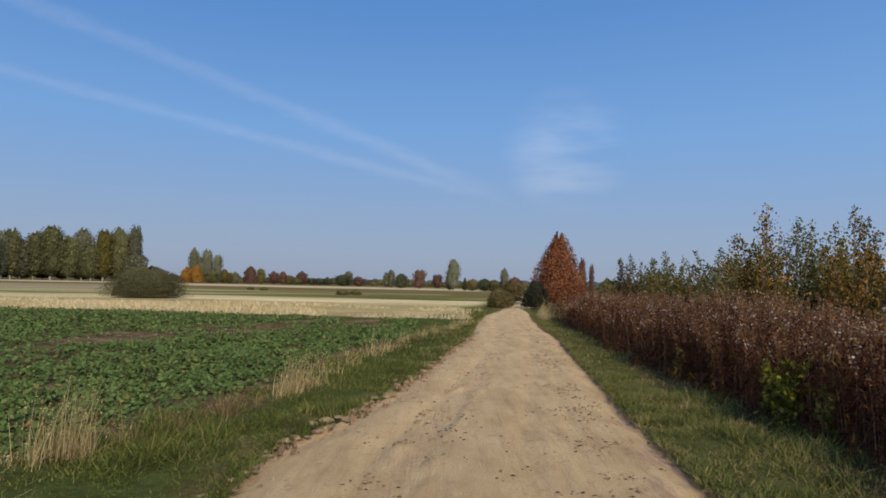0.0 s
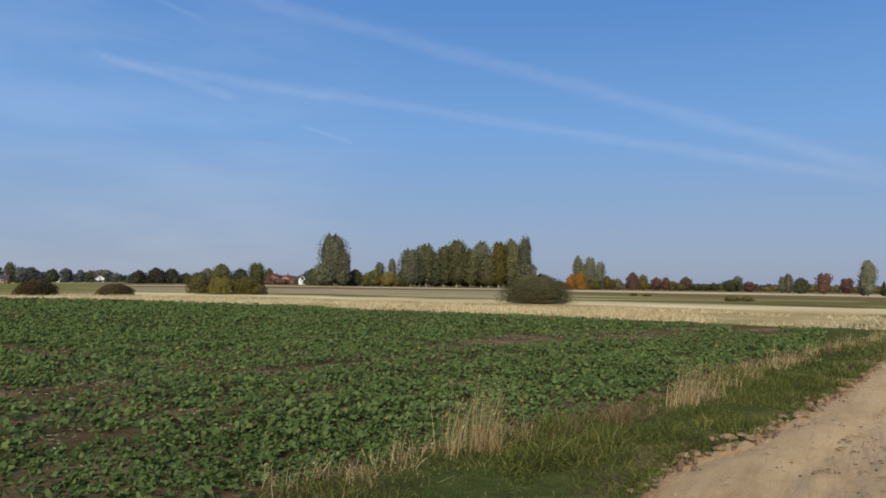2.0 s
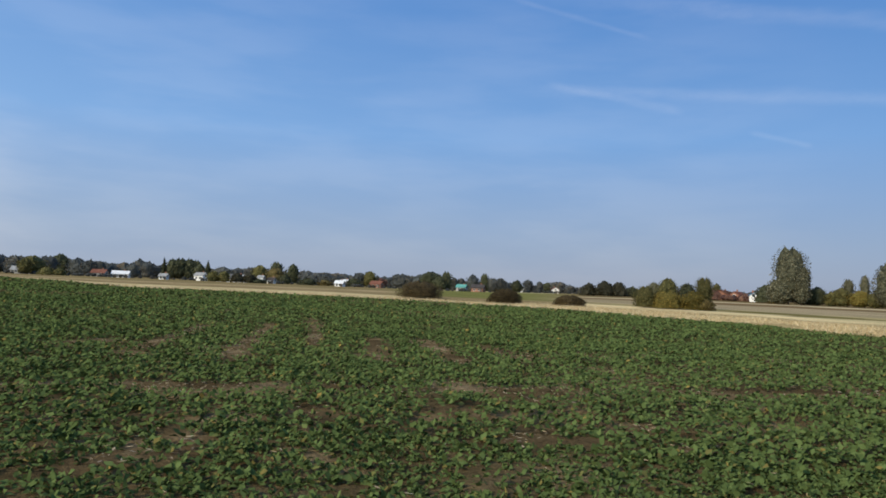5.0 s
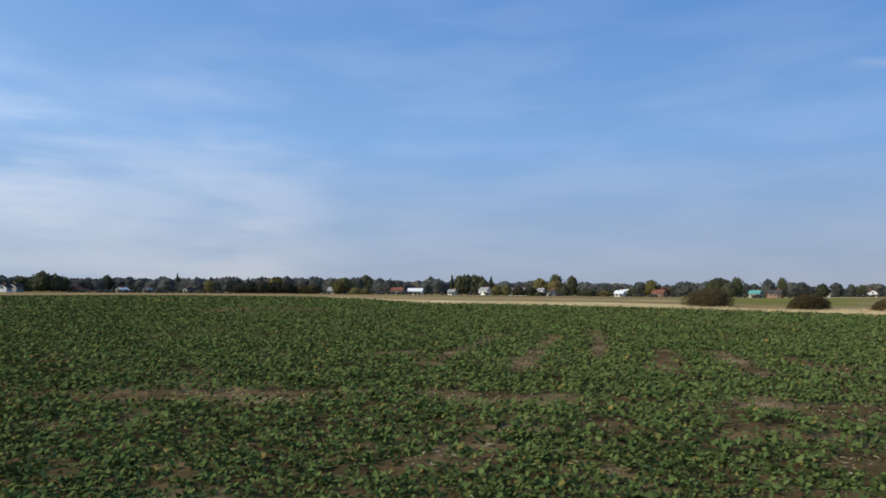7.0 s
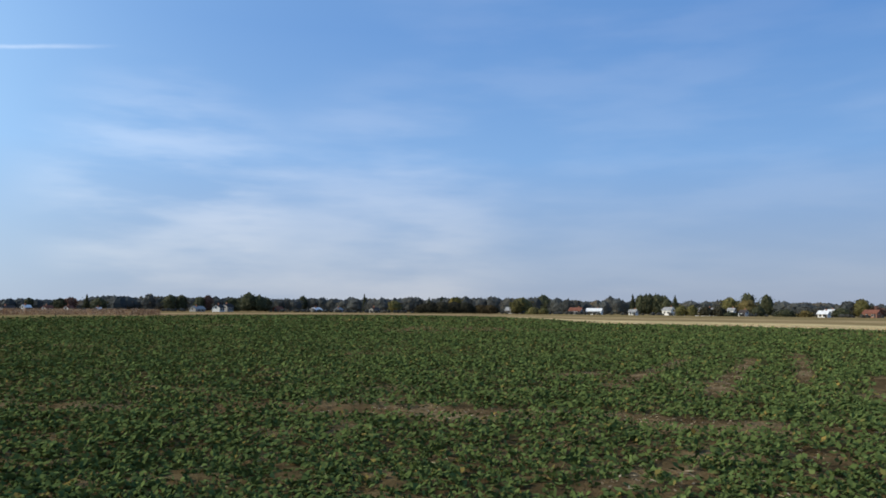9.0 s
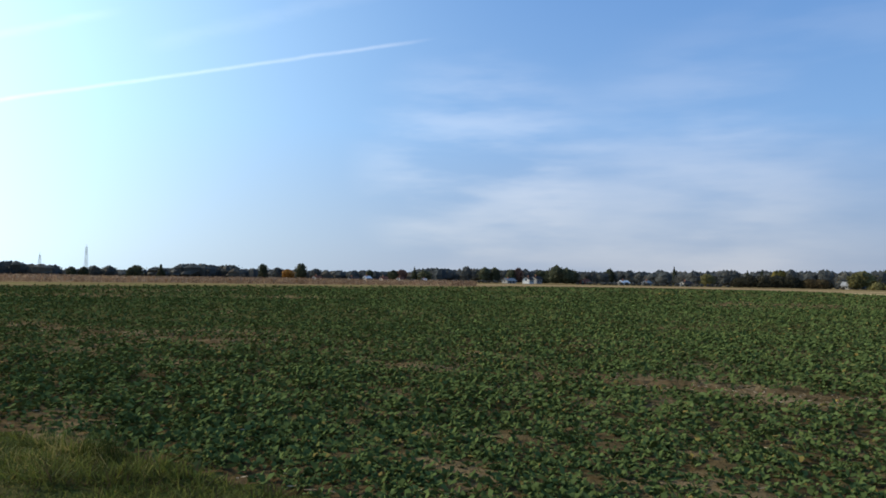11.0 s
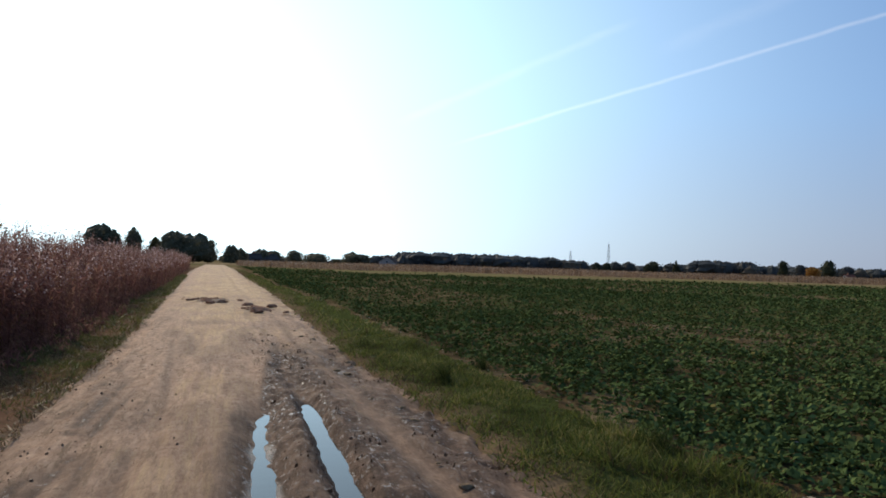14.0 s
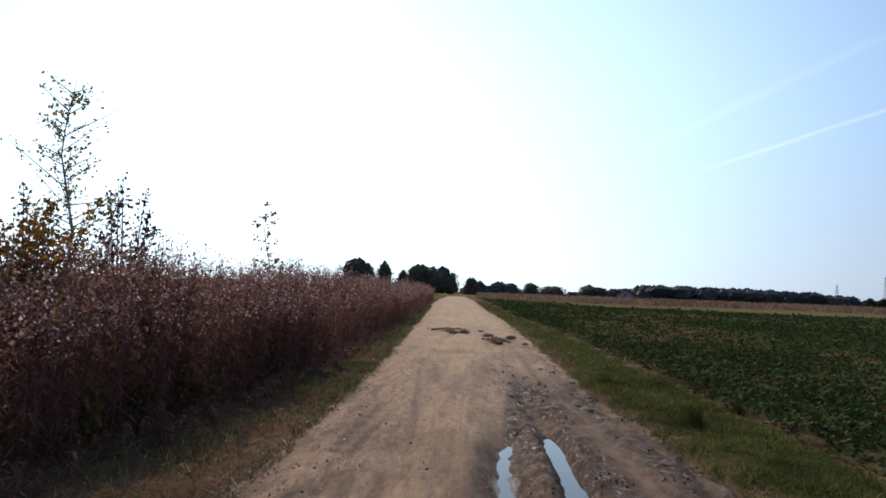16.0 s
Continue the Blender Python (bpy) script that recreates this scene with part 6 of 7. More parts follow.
for i, az in enumerate((32.6, 31.4, 30.2, 29.0, 27.8, 26.6, 25.4, 24.2)):
    make_tree("shrub", "dark undergrowth at the foot of the poplars", 6.5 + 3.5 * (i * 0.618 % 1), 6.5, "round", "leaf_dark" if i % 2 else "leaf_green", place(az, 246), 0.03, 24, 1200, 0.32, seed=640 + i, group="undergrowth", category="bush")
far_trees((
    (36.51, 235, 5.7, 4.4, "leaf_dark", "round"), (35.65, 235, 4.3, 4.0, "leaf_olive", "round"), (35.04, 235, 5.7, 5.1, "leaf_olive", "round"), (34.65, 240, 8.4, 2.8, "leaf_grey", "oval"),
    (33.63, 240, 9.7, 2.4, "leaf_grey", "oval"), (33.96, 232, 5.0, 4.3, "leaf_yellow", "round"), (33.06, 232, 4.4, 3.6, "leaf_olive", "round"), (37.41, 236, 5.3, 4.8, "leaf_dark", "round"),
    (36.86, 236, 4.2, 4.1, "leaf_dark", "round"), (19.07, 235, 11.1, 3.1, "leaf_grey", "oval"), (18.07, 235, 10.8, 3.1, "leaf_grey", "oval"), (17.35, 235, 9.3, 2.4, "leaf_grey", "oval"),
    (18.54, 236, 8.4, 4.3, "leaf_grey", "round"), (19.55, 228, 5.0, 3.9, "leaf_orange", "dome"), (18.86, 228, 5.7, 4.5, "leaf_orange", "dome"), (17.74, 230, 3.8, 3.2, "leaf_olive", "round"),
    (16.87, 240, 4.7, 2.0, "leaf_yellow", "round"), (16.47, 240, 3.7, 2.0, "leaf_brown", "round"), (16.05, 240, 3.9, 2.1, "leaf_grey", "round"), (14.93, 235, 5.8, 5.3, "leaf_red", "dome"),
    (14.13, 240, 5.1, 2.1, "leaf_yellow", "oval"), (13.19, 250, 4.5, 2.9, "leaf_red", "round"), (12.49, 250, 4.5, 1.9, "leaf_red", "round"), (12.01, 250, 3.2, 2.9, "leaf_brown", "round"),
    (11.46, 250, 2.4, 2.1, "leaf_olive", "round")),
    "at the far side of the meadow", "meadow trees", 800, 0.0013, 14, 1.12)
far_trees((
    (11.05, 255, 4.9, 3.3, "leaf_red", "round"), (10.25, 270, 2.5, 2.9, "leaf_dark", "round"), (9.64, 270, 2.4, 3.3, "leaf_dark", "round"), (9.08, 270, 2.8, 2.9, "leaf_dark", "round"),
    (7.94, 235, 3.7, 4.3, "leaf_dark", "round"), (7.47, 240, 5.1, 2.8, "leaf_grey", "round"), (6.66, 235, 3.3, 2.7, "leaf_red", "round"), (4.50, 200, 4.4, 1.2, "leaf_grey", "oval"),
    (4.15, 200, 5.3, 1.6, "leaf_grey", "oval"), (3.29, 190, 4.0, 3.1, "leaf_dark", "round"), (1.87, 190, 5.2, 2.8, "leaf_red", "oval"), (0.47, 220, 4.4, 2.6, "leaf_red", "oval"),
    (-0.80, 170, 7.6, 2.7, "leaf_grey", "oval"), (-0.56, 172, 3.9, 1.9, "leaf_red", "round"), (-1.72, 170, 3.1, 1.1, "leaf_dark", "cone"), (-2.35, 170, 2.8, 2.9, "leaf_brown", "round"),
    (-3.29, 165, 3.0, 2.6, "leaf_dark", "round"), (-4.01, 160, 2.5, 2.0, "leaf_brown", "round"), (-4.83, 140, 4.9, 1.4, "leaf_grey", "oval"), (-5.64, 135, 3.2, 2.5, "leaf_red", "round"),
    (-6.27, 130, 2.1, 1.4, "leaf_brown", "round"), (-10.88, 70, 4.4, 0.7, "leaf_red", "oval"), (-11.58, 70, 3.9, 0.4, "leaf_red", "oval"), (-12.79, 90, 2.8, 2.7, "leaf_olive", "dome")),
    "on the skyline by the track", "skyline trees", 700, 0.0014, 14, 1.12)
make_wood("low russet thicket along the far side of the meadow", ((-30, 3, 250, 2.4, 60, 90), (3, 22, 280, 2.6, 60, 70)), "leaf_brown", per=40, leaf=0.4)
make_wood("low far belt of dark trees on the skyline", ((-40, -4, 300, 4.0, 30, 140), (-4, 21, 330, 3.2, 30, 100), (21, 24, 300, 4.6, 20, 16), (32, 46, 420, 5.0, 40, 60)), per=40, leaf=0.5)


# ---------------------------------------------------------------- the village
def make_house(label, at, turn, size, wall, roof, windows=2, pitch=0.62, name="house", chimney=True):
    """A gabled house with roof overhang, windows, a door and a chimney."""
    w, d, h = (s * 0.74 for s in size)
    x, y = at
    ob = thing(name, label, "house", (x, y, float(land(x, y)) - 0.1), turn)
    rise = d / 2 * pitch
    bm = bmesh.new()
    foot = [bm.verts.new(p) for p in ((-w / 2, -d / 2, 0), (w / 2, -d / 2, 0), (w / 2, d / 2, 0), (-w / 2, d / 2, 0))]
    top = [bm.verts.new((v.co.x, v.co.y, h)) for v in foot]
    ridge = [bm.verts.new((s * w / 2, 0, h + rise)) for s in (-1, 1)]
    for a, b in ((0, 1), (2, 3)):
        bm.faces.new((foot[a], foot[b], top[b], top[a]))
    bm.faces.new((foot[1], foot[2], top[2], ridge[1], top[1]))
    bm.faces.new((foot[3], foot[0], top[0], ridge[0], top[3]))
    part("wall", to_mesh("wall", bm, M[wall]), ob)
    bm = bmesh.new()
    o, th = 0.45, 0.18
    for s in (-1, 1):
        eave, z_e = s * (d / 2 + o), h - o * pitch
        lower = [bm.verts.new(p) for p in ((-w / 2 - o, eave, z_e), (w / 2 + o, eave, z_e), (w / 2 + o, 0, h + rise + 0.02), (-w / 2 - o, 0, h + rise + 0.02))]
        upper = [bm.verts.new(v.co + Vector((0, 0, th))) for v in lower]
        bm.faces.new(upper)
        bm.faces.new(lower[::-1])
        for i in range(4):
            bm.faces.new((lower[i], lower[(i + 1) % 4], upper[(i + 1) % 4], upper[i]))
    roof_part = part("roof", to_mesh("roof", bm, M[roof]), ob)

    def slab(nm, cx, cy, cz, sx, sy, sz, mat, under=ob):
        b = bmesh.new()
        bmesh.ops.create_cube(b, size=1, matrix=Matrix.Translation((cx, cy, cz)) @ Matrix.Diagonal((sx, sy, sz, 1)))
        return part(nm, to_mesh(nm, b, M[mat]), under)

    def window(cx, cy, cz, sx, sy):
        frame_part = slab("window", cx, cy, cz, sx + 0.16 * (sx > sy), sy + 0.16 * (sy > sx), 1.3, "wall_white")
        slab("pane", cx, cy, cz, sx + 0.05 * (sx < sy), sy + 0.05 * (sy < sx), 1.1, "pane", frame_part)

    for i in range(windows):
        for s in (-1, 1):
            window(-w / 2 + w * (i + 0.7) / (windows + 0.5), s * d / 2, h * 0.55, 1.05, 0.12)
    for s in (-1, 1):
        window(s * w / 2, 0, h * 0.95, 0.12, 1.0)
    slab("door", w * 0.36, -d / 2, 1.05, 1.0, 0.14, 2.1, "roof_dark")
    if chimney:
        slab("chimney", w * 0.2, d * 0.12, h + rise + 0.2, 0.6, 0.6, 1.5, "wall_brick", roof_part)
    return ob


def place_houses(rows):
    for label, az, dist, turn, size, wall, roof in rows:
        if 60 < az < 100:
            turn = 40 + turn % 37      # their long fronts look to the south-east
        elif 100 < az < 136:
            turn, size = 335 + turn % 23, tuple(0.72 * s for s in size)
        if 60 < az < 136 and dist > 440:       # along the street before the trees
            dist, size = 440, tuple(s * 440 / dist for s in size)
        make_house(label, place(az, dist), turn, size, wall, roof)


place_houses((
    ("white house with dark gable roof at the village edge", 116.8, 400, 205, (9, 8, 4.6), "wall_white", "roof_dark"),
    ("long low barn with pale grey roof", 118.3, 415, 195, (14, 8, 3.0), "wall_grey", "roof_grey"),
    ("house with steep dark roof behind a white one", 116.2, 425, 110, (11, 9, 5.6), "wall_grey", "roof_dark"),
    ("long white farm building on a rise", 87.8, 600, 182, (16, 9, 4.2), "wall_white", "roof_pale"),
    ("grey house with red roof below a rise", 89.2, 540, 175, (12, 9, 4.0), "wall_grey", "roof_red"),
    ("white gabled house among bushes", 82.3, 450, 80, (8, 7, 4.4), "wall_white", "roof_grey"),
    ("white gabled house among bushes", 81.1, 460, 170, (8, 7, 4.0), "wall_white", "roof_pale"),
    ("narrow white house by tall trees", 77.9, 470, 90, (5, 5, 5.0), "wall_white", "roof_grey"),
    ("small white house by tall trees", 77.1, 460, 80, (6, 6, 3.2), "wall_white", "roof_dark"),
    ("white cottage with pale roof", 71.5, 450, 160, (7, 7, 3.6), "wall_white", "roof_pale"),
    ("house with red tiled roof", 69.0, 560, 150, (12, 9, 4.4), "wall_brick", "roof_red"),
    ("hall with turquoise sheet roof", 62.3, 520, 150, (9, 8, 4.2), "wall_grey", "roof_teal")))
place_houses((
    ("white village house with red roof", 57.495, 777, 140, (10, 8, 4.6), "wall_white", "roof_red"),
    ("white village house with pale roof", 56.165, 826, 130, (10, 8, 4.6), "wall_white", "roof_pale"),
    ("white village house with red roof", 55.0, 610, 150, (10, 8, 4.6), "wall_white", "roof_red"),
    ("white village house with grey roof", 53.835, 753, 135, (11, 8, 4.6), "wall_white", "roof_grey"),
    ("brick house with red roof among trees", 42.9, 330, 130, (10, 8, 3.4), "wall_brick", "roof_red"),
    ("brick house with red roof among trees", 41.7, 325, 110, (9, 7, 3.0), "wall_brick", "roof_red"),
    ("small white house with bright blue roof", 40.6, 300, 130, (4, 4, 3.6), "wall_white", "roof_blue"),
    ("house behind the maize with pale gable", 133.4, 520, 130, (10, 8, 3.4), "wall_white", "roof_red"),
    ("house behind the maize with brown roof", 130.6, 520, 210, (13, 8, 3.2), "wall_grey", "roof_dark"),
    ("white roofed shed behind the maize", 129.5, 540, 215, (8, 8, 4.4), "wall_white", "roof_pale"),
    ("house behind the maize with red roof", 128.2, 520, 120, (9, 8, 3.6), "wall_white", "roof_red"),
    ("house behind the maize with red roof", 126.9, 520, 130, (8, 8, 3.6), "wall_white", "roof_red")))
place_houses((
    ("small white shed among trees", 84.9, 400, 170, (5, 5, 2.6), "wall_white", "roof_grey"),
    ("long house with pale grey roof behind bushes", 79.7, 405, 178, (13, 8, 3.2), "wall_white", "roof_grey"),
    ("small white cottage with pale roof", 71.9, 400, 160, (6, 6, 2.6), "wall_white", "roof_pale"),
    ("pink brick house among trees", 61.0, 405, 150, (9, 7, 3.4), "wall_brick", "roof_dark"),
    ("low white shed behind the maize", 125.0, 480, 210, (5, 5, 2.4), "wall_white", "roof_pale"),
    ("house with red tiled roof among trees", 112.4, 520, 190, (11, 9, 4.2), "wall_brick", "roof_red"),
    ("grey house with pale roof among trees", 109.5, 540, 185, (13, 9, 3.6), "wall_grey", "roof_pale"),
    ("grey house with pale roof among trees", 107.8, 560, 175, (12, 9, 4.2), "wall_grey", "roof_grey"),
    ("dark barn with broad roof among trees", 105.0, 480, 185, (13, 10, 3.4), "wall_grey", "roof_dark"),
    ("grey barn with long roof", 94.0, 520, 180, (15, 9, 3.6), "wall_grey", "roof_grey"),
    ("dark long barn at the wood's edge", 167.0, 420, 250, (24, 12, 3.8), "wall_grey", "roof_dark"),
    ("house with dark roof by the track", -171.2, 190, 100, (12, 8, 3.0), "wall_grey", "roof_dark"),
    ("house with dark roof beyond the track", 176.4, 260, 200, (9, 7, 2.4), "wall_grey", "roof_dark"),
    ("house with dark roof beyond the track", 177.6, 250, 190, (8, 7, 2.4), "wall_grey", "roof_dark")))


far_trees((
    (121.68, 520, 11.8, 7.1, "leaf_haze", "round"), (120.85, 540, 10.3, 9.4, "leaf_haze", "round"), (120.25, 500, 11.1, 7.0, "leaf_dark", "round"), (119.44, 500, 11.0, 6.6, "leaf_dark", "round"),
    (118.81, 560, 10.0, 8.8, "leaf_haze", "round"), (118.18, 540, 10.6, 7.3, "leaf_dark", "round"), (117.59, 540, 11.9, 5.3, "leaf_red", "round"), (116.94, 560, 9.7, 7.0, "leaf_haze", "round"),
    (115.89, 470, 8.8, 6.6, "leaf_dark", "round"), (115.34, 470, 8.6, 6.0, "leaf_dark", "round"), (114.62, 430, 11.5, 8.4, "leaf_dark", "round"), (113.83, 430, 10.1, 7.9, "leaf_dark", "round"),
    (113.29, 440, 8.8, 5.3, "leaf_dark", "round"), (112.29, 520, 9.3, 6.3, "leaf_haze", "round"), (111.79, 540, 10.2, 5.9, "leaf_haze", "round"), (111.12, 520, 9.2, 7.8, "leaf_haze", "round"),
    (110.55, 540, 12.0, 5.9, "leaf_dark", "round"), (109.78, 540, 10.2, 6.8, "leaf_haze", "round"), (109.07, 560, 11.5, 7.1, "leaf_haze", "round"), (108.26, 540, 9.7, 7.6, "leaf_haze", "round"),
    (107.44, 520, 8.8, 8.2, "leaf_haze", "round"), (106.54, 500, 9.8, 9.4, "leaf_haze", "round"), (105.81, 560, 14.3, 3.7, "leaf_dark", "cone"), (105.17, 480, 8.9, 7.7, "leaf_haze", "round"),
    (104.41, 460, 9.8, 9.5, "leaf_haze", "round"), (103.43, 440, 7.6, 6.5, "leaf_olive", "round"), (102.21, 620, 13.8, 10.2, "leaf_haze", "round"), (101.65, 620, 13.9, 9.3, "leaf_haze", "round"),
    (100.70, 600, 12.8, 4.1, "leaf_dark", "cone"), (99.74, 600, 13.9, 4.1, "leaf_dark", "cone"), (99.17, 560, 11.5, 10.3, "leaf_haze", "round"), (98.65, 480, 11.2, 8.1, "leaf_yellow", "round"),
    (97.82, 560, 13.5, 9.5, "leaf_haze", "round"), (96.75, 560, 12.4, 11.2, "leaf_haze", "round"), (95.65, 560, 13.4, 11.3, "leaf_haze", "round"), (94.53, 520, 11.5, 8.1, "leaf_haze", "round"),
    (93.38, 430, 9.9, 10.7, "leaf_olive", "round"), (93.86, 420, 8.3, 5.2, "leaf_olive", "round"), (91.77, 640, 17.0, 20.0, "leaf_dark", "dome"), (92.53, 600, 14.0, 12.2, "leaf_haze", "round"),
    (90.60, 560, 12.6, 11.4, "leaf_haze", "round"), (89.84, 540, 11.5, 8.4, "leaf_haze", "round")),
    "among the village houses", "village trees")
far_trees((
    (89.26, 640, 12.5, 9.0, "leaf_haze", "round"), (86.58, 560, 14.1, 10.5, "leaf_haze", "round"), (86.05, 540, 12.1, 7.6, "leaf_haze", "round"), (87.02, 500, 9.2, 7.0, "leaf_haze", "round"),
    (84.94, 600, 17.2, 4.2, "leaf_dark", "cone"), (84.36, 600, 16.4, 7.4, "leaf_dark", "round"), (83.83, 600, 17.4, 9.3, "leaf_dark", "round"), (83.17, 600, 17.0, 9.2, "leaf_dark", "round"),
    (82.68, 600, 16.2, 6.5, "leaf_dark", "round"), (81.85, 560, 14.9, 5.1, "leaf_dark", "cone"), (82.42, 540, 12.2, 6.6, "leaf_dark", "round"), (80.76, 700, 13.7, 16.0, "leaf_haze", "round"),
    (79.67, 700, 13.4, 13.7, "leaf_haze", "round"), (78.77, 480, 10.3, 7.2, "leaf_haze", "round"), (78.04, 460, 11.4, 8.2, "leaf_olive", "round"), (76.81, 480, 14.6, 7.8, "leaf_dark", "round"),
    (76.85, 450, 10.0, 9.3, "leaf_brown", "round"), (75.54, 470, 13.4, 6.5, "leaf_dark", "round"), (74.59, 560, 11.2, 13.0, "leaf_haze", "round"), (73.76, 540, 9.4, 11.6, "leaf_haze", "round"),
    (76.13, 430, 6.1, 8.2, "leaf_dark", "dome"), (72.94, 520, 8.4, 12.6, "leaf_haze", "round"), (72.13, 500, 7.5, 8.5, "leaf_haze", "round"), (70.85, 430, 5.2, 9.6, "leaf_dark", "dome"),
    (70.45, 500, 10.3, 8.3, "leaf_haze", "round"), (69.59, 490, 11.3, 7.4, "leaf_olive", "round"), (68.77, 500, 7.2, 8.8, "leaf_red", "round"), (67.24, 560, 11.8, 12.6, "leaf_haze", "round"),
    (66.41, 560, 10.8, 9.5, "leaf_haze", "round"), (65.67, 540, 11.6, 10.5, "leaf_haze", "round"), (64.79, 480, 12.6, 14.1, "leaf_dark", "round"), (64.10, 470, 9.4, 7.7, "leaf_dark", "round"),
    (63.56, 480, 13.0, 6.3, "leaf_dark", "round"), (62.96, 520, 9.7, 5.1, "leaf_haze", "round"), (62.37, 560, 10.0, 6.1, "leaf_haze", "round"), (61.46, 520, 12.6, 8.1, "leaf_haze", "round"),
    (60.54, 520, 13.6, 4.6, "leaf_dark", "round"), (59.91, 540, 10.8, 8.2, "leaf_haze", "round"), (59.25, 540, 10.8, 7.4, "leaf_haze", "round"), (81.41, 380, 5.5, 7.0, "leaf_olive", "dome"),
    (80.67, 380, 5.6, 7.5, "leaf_olive", "dome"), (79.67, 380, 5.1, 7.5, "leaf_thicket", "dome"), (78.81, 380, 4.9, 7.4, "leaf_thicket", "dome"), (92.51, 380, 3.9, 6.5, "leaf_olive", "dome"),
    (91.75, 380, 3.4, 5.9, "leaf_olive", "dome"), (78.16, 380, 2.4, 7.4, "leaf_dark", "dome"), (74.38, 400, 4.1, 10.4, "leaf_dark", "dome"), (73.07, 400, 3.4, 7.4, "leaf_brown", "dome")),
    "at the edge of the village", "village trees")
far_trees((
    (57.98, 560, 9.9, 6.9, "leaf_dark", "round"), (57.11, 620, 11.4, 7.3, "leaf_haze", "round"), (56.23, 640, 10.4, 4.5, "leaf_haze", "round"), (55.62, 660, 9.8, 8.4, "leaf_dark", "round"),
    (54.81, 660, 10.9, 14.1, "leaf_haze", "round"), (53.86, 640, 7.4, 9.2, "leaf_haze", "round"), (52.42, 300, 5.6, 7.4, "leaf_thicket", "dome"), (51.25, 300, 6.6, 9.7, "leaf_thicket", "dome"),
    (50.18, 300, 6.2, 7.6, "leaf_thicket", "dome"), (49.15, 330, 4.8, 5.4, "leaf_dark", "dome"), (39.87, 260, 6.2, 6.5, "leaf_dark", "dome"), (40.40, 330, 5.0, 4.6, "leaf_haze", "round"),
    (43.13, 330, 7.4, 2.6, "leaf_olive", "round"), (43.34, 320, 4.7, 6.4, "leaf_red", "dome"), (42.67, 330, 4.7, 5.1, "leaf_red", "round"), (41.91, 330, 4.0, 5.6, "leaf_red", "dome"),
    (41.10, 320, 3.3, 4.5, "leaf_red", "dome"), (39.05, 240, 3.3, 4.9, "leaf_brown", "dome")),
    "by the village on the rise", "village trees")
far_trees((
    (170.95, 420, 3.6, 4.8, "leaf_dark", "round"), (169.73, 380, 6.0, 5.3, "leaf_dark", "round"), (169.02, 380, 5.6, 3.2, "leaf_dark", "round"), (170.22, 390, 3.2, 5.0, "leaf_dark", "round"),
    (150.72, 420, 5.6, 5.1, "leaf_dark", "dome"), (149.94, 420, 5.7, 5.1, "leaf_dark", "dome"), (149.29, 700, 10.1, 8.5, "leaf_haze", "round"), (148.33, 700, 10.3, 9.6, "leaf_haze", "round"),
    (146.92, 420, 5.8, 4.5, "leaf_dark", "dome"), (146.49, 440, 7.5, 5.4, "leaf_dark", "round"), (144.85, 480, 9.0, 4.1, "leaf_dark", "cone"), (137.52, 500, 10.9, 4.7, "leaf_dark", "round"),
    (136.40, 560, 9.2, 6.1, "leaf_haze", "round"), (135.64, 420, 6.3, 5.2, "leaf_orange", "round"), (134.62, 480, 11.3, 6.0, "leaf_dark", "round"), (133.51, 560, 8.9, 6.9, "leaf_haze", "round"),
    (129.34, 560, 8.7, 4.2, "leaf_dark", "round"), (127.45, 560, 8.6, 7.5, "leaf_dark", "round"), (125.79, 520, 11.0, 3.4, "leaf_dark", "cone"), (126.77, 560, 9.5, 5.8, "leaf_red", "round"),
    (124.99, 560, 9.4, 9.0, "leaf_dark", "round")),
    "beyond the maize", "trees beyond the maize")
# the paler grey leaf colour here paints the haze before these backlit trees
far_trees((
    (188.13, 195, 9.1, 6.0, "leaf_grey", "round"), (187.23, 192, 7.8, 3.6, "leaf_grey", "round"), (185.91, 195, 8.7, 3.3, "leaf_grey", "round"), (184.41, 185, 6.2, 3.8, "leaf_olive", "dome"),
    (183.09, 180, 7.8, 5.6, "leaf_grey", "round"), (181.73, 180, 7.3, 6.8, "leaf_grey", "round"), (180.69, 182, 6.1, 2.8, "leaf_grey", "round"), (179.02, 205, 5.4, 4.2, "leaf_grey", "dome"),
    (178.34, 210, 4.6, 3.6, "leaf_grey", "dome"), (176.78, 260, 5.5, 6.1, "leaf_grey", "dome"), (175.88, 280, 5.2, 4.3, "leaf_grey", "round"), (174.34, 300, 6.0, 4.2, "leaf_grey", "round"),
    (172.79, 330, 5.3, 7.6, "leaf_grey", "round"), (169.89, 380, 7.2, 6.3, "leaf_grey", "round"), (169.11, 380, 6.2, 5.7, "leaf_grey", "round")),
    "where the track ends", "trees by the track end", 1300, 0.0014, 16, 1.35)
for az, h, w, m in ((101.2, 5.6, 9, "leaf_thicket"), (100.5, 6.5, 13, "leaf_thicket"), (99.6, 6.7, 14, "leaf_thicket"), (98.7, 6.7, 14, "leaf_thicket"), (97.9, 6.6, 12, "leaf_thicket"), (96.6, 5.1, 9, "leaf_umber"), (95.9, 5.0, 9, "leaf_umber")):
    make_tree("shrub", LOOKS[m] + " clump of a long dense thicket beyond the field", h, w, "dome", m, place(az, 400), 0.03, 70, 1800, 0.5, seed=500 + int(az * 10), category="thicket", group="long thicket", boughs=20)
make_wood("low scrub before the village houses", ((60, 88, 415, 1.9, 14, 60), (88, 95, 415, 2.0, 14, 20), (102, 113, 418, 1.9, 14, 34), (119, 127, 420, 1.9, 14, 26), (52.6, 58.4, 560, 2.4, 40, 22)), per=50, leaf=0.55)
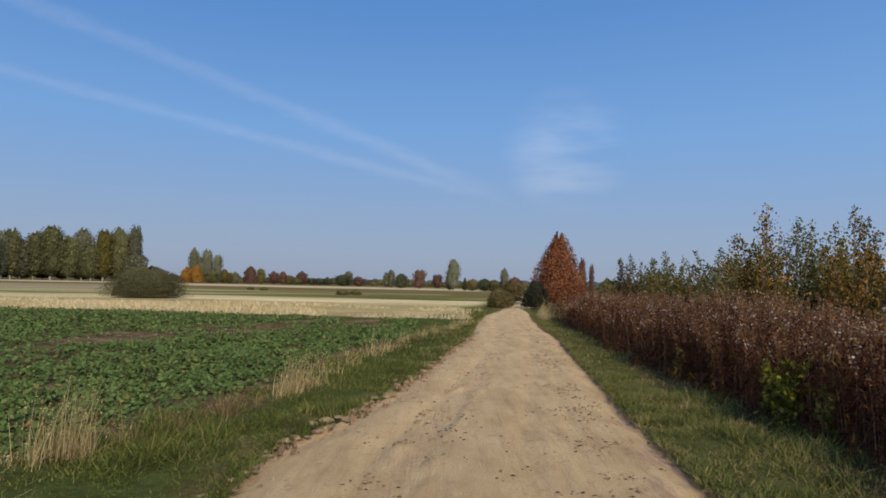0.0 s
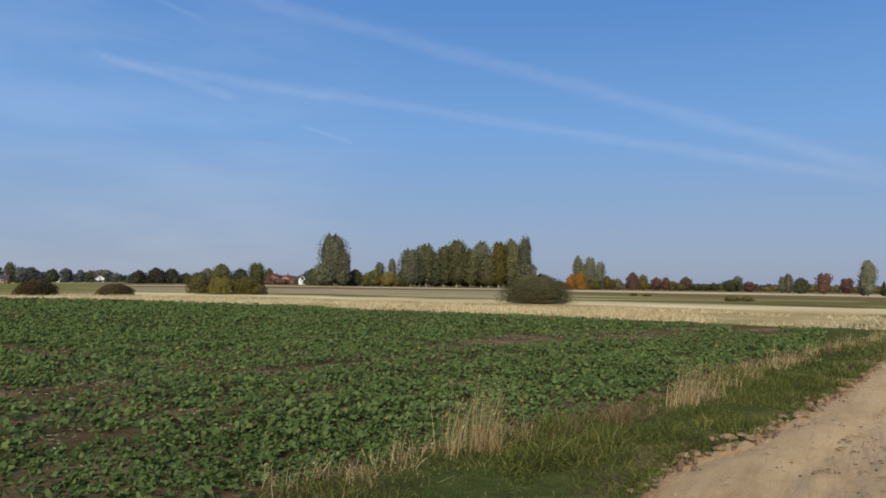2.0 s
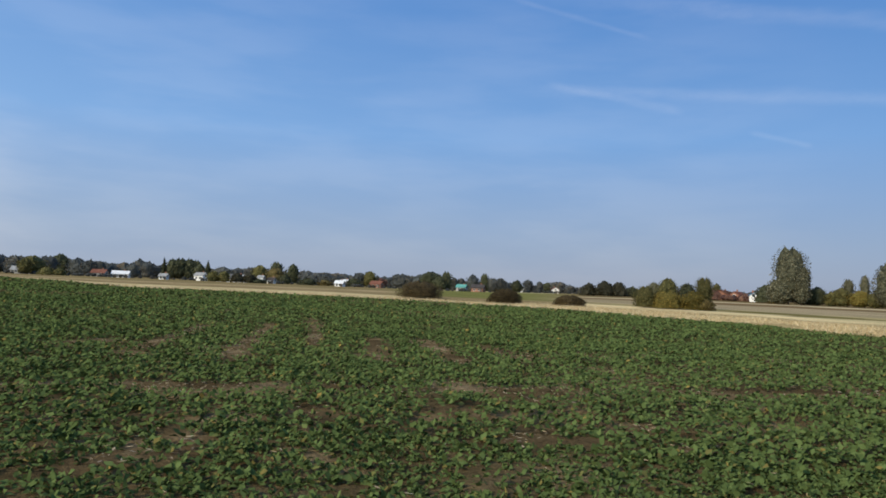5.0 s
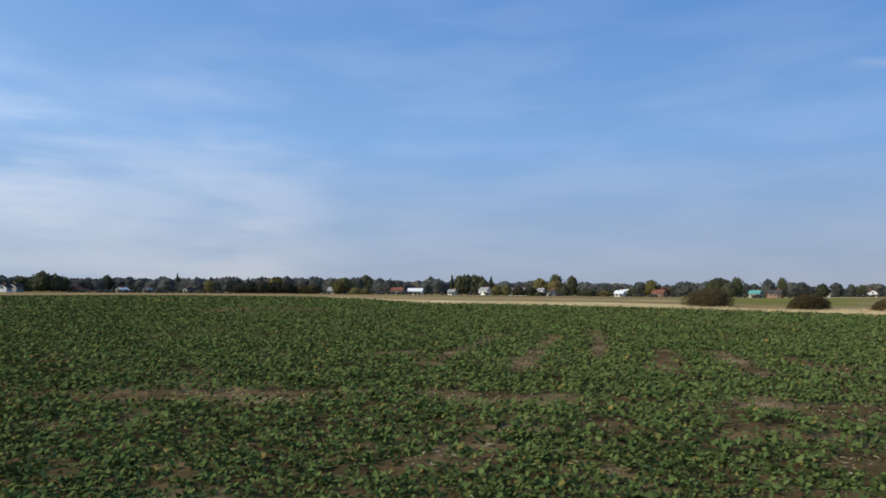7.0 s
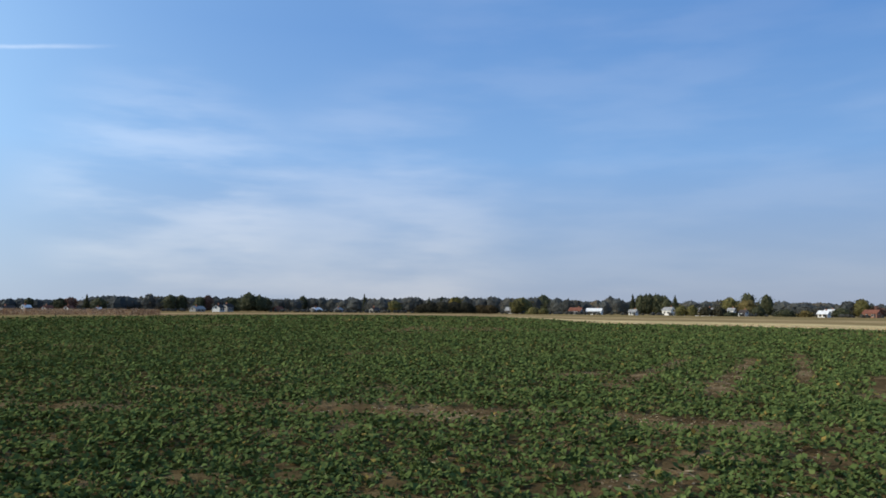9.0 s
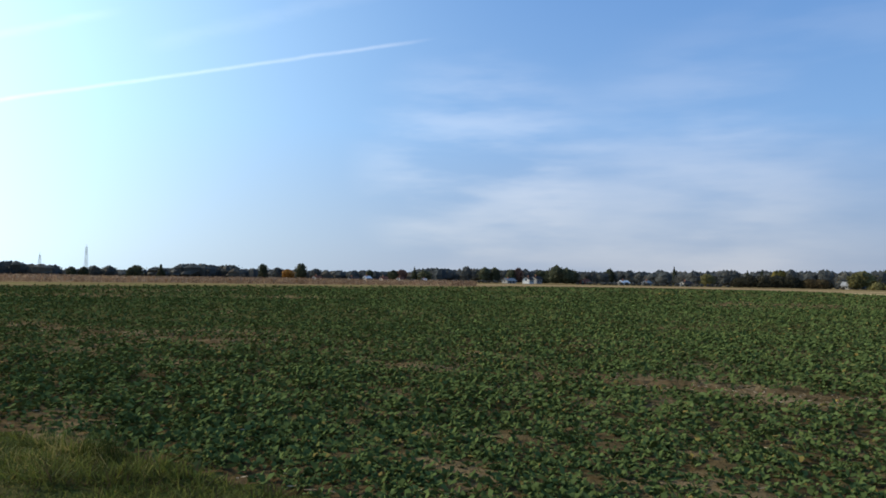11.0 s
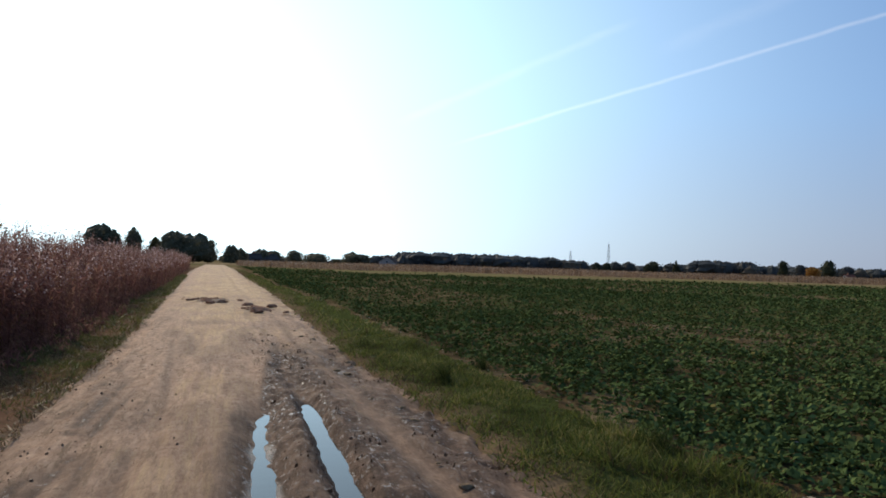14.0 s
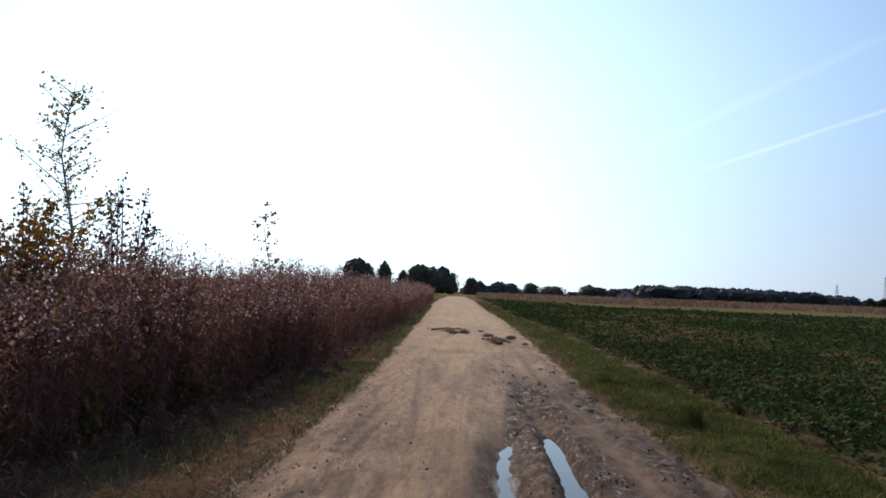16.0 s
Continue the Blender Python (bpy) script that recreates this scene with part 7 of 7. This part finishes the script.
make_wood("russet scrub before the brick houses", ((40.9, 44.2, 300, 2.6, 15, 14), (38.6, 40.3, 290, 2.4, 10, 8)), "leaf_red", per=90, leaf=0.4)
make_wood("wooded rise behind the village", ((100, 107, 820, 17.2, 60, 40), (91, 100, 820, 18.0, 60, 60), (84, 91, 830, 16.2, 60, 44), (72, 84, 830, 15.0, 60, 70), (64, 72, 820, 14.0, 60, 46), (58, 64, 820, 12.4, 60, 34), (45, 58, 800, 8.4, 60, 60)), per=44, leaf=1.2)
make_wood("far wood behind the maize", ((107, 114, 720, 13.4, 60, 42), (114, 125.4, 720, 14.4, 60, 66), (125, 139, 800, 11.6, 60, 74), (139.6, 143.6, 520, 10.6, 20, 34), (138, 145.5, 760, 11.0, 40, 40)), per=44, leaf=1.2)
make_wood("dark pine wood beyond the maize", ((151.6, 154.2, 430, 6.9, 25, 24), (154.0, 157.0, 430, 8.6, 25, 30), (156.8, 161.9, 430, 9.3, 25, 50), (162.3, 166.2, 430, 9.6, 25, 42), (165, 168.2, 440, 7.4, 20, 26)), per=70, leaf=0.8)
make_wood("far trees along the southern skyline", ((144, 152, 760, 8.0, 40, 44), (168, 186, 560, 4.6, 40, 60)), per=60, leaf=0.8)


def make_mast(label, at, tall):
    """A square lattice mast, tapering, with cross braces."""
    x, y = at
    ob = thing("lattice_mast", label, "mast", (x, y, float(land(x, y))))
    corner = lambda f, i: Vector((((-1, 1, 1, -1)[i]) * (1.9 - 1.3 * f), ((-1, -1, 1, 1)[i]) * (1.9 - 1.3 * f), tall * f))
    for i in range(4):
        bm = bmesh.new()
        limb(bm, corner(0, i), corner(1, i), 0.14, 0.09, 5)
        part("leg", to_mesh("leg", bm, M["steel"]), ob)
    bm = bmesh.new()
    for s in range(10):
        for i in range(4):
            limb(bm, corner(s / 10, i), corner((s + 1) / 10, (i + 1) % 4), 0.05, 0.05, 4)
            limb(bm, corner(s / 10, (i + 1) % 4), corner((s + 1) / 10, i), 0.05, 0.05, 4)
    part("bracing", to_mesh("bracing", bm, M["steel"]), ob)
    bm = bmesh.new()
    limb(bm, (0, 0, tall), (0, 0, tall + 3), 0.15, 0.08, 5)
    part("aerial", to_mesh("aerial", bm, M["steel"]), ob)


make_mast("grey steel lattice mast on the skyline", place(149.83, 900), 33)
make_mast("smaller grey lattice mast on the skyline", place(152.72, 900), 23)


# ---------------------------------------------------------------- clods along the track
def make_clod(at, size, seed, label, lift=0.02, mat="clod"):
    bm = bmesh.new()
    bmesh.ops.create_icosphere(bm, subdivisions=1 if size < 0.1 else 2, radius=0.5)
    for v in bm.verts:
        k = 1 + 0.5 * (noise.noise(v.co * 2.2 + Vector((seed, 0, 0)))) + 0.25 * noise.noise(v.co * 6 + Vector((0, seed, 0)))
        v.co = Vector((v.co.x * k * 1.2, v.co.y * k, max(v.co.z * k * 0.5, -0.1)))
    ob = new("soil_clod", to_mesh("soil_clod", bm, M[mat]))
    x, y = at
    ob.matrix_basis = pose(x, y, lift + size * 0.05, 0, 0, seed * 40) @ Matrix.Scale(size, 4)
    tagged(ob, label, "soil clod", "clods along the track")


pick = random.Random(5)
for i in range(170):
    y = 4.6 + 22 * (i / 170) ** 1.1 + pick.uniform(-0.1, 0.1)
    make_clod((float(track_west(y)) + pick.gauss(-0.04, 0.07), y), pick.choice((0.04, 0.05, 0.07, 0.10, 0.13)), i, "crumbling lump of pale soil along the track's bank", 0.02)
for x, y, d in ((-1.28, 8.25, 0.15), (-1.40, 8.05, 0.12), (-1.18, 8.45, 0.10), (-1.52, 7.15, 0.12), (-1.44, 7.35, 0.09), (-1.6, 6.7, 0.09), (-1.62, 5.75, 0.08), (-1.7, 5.3, 0.09)):
    make_clod((x, y), d, int(60 + y * 7), "large broken lump of dry sandy soil", 0.03)
for i in range(60):
    y = 5.2 + 8 * pick.random() ** 1.4
    side = pick.choice((-0.24, 0.24)) + pick.gauss(0, 0.03)
    make_clod((-0.36 + 0.105 * (y - 5.6) + 0.006 * (y - 5.6) ** 2 + side, y), pick.choice((0.03, 0.04, 0.055)), 200 + i, "small clod thrown up beside a wheel line", 0.02)
for i in range(22):
    y = -4.6 - 12 * (i / 22) + pick.uniform(-0.2, 0.2)
    make_clod((float(track_west(y)) + pick.uniform(-0.1, 0.45), y), pick.choice((0.05, 0.07, 0.1)), 80 + i, "lump of damp soil beside the muddy rut")
for i in range(60):
    x, y = (pick.gauss(0.05, 0.4), pick.gauss(-26.0, 0.7)) if i < 38 else (pick.gauss(-1.25, 0.3), pick.gauss(-21.8, 1.0))
    make_clod((x, y), pick.choice((0.08, 0.12, 0.18, 0.27)), 120 + i, "dark lump of earth dug out of the track", 0.07, "dug_earth")
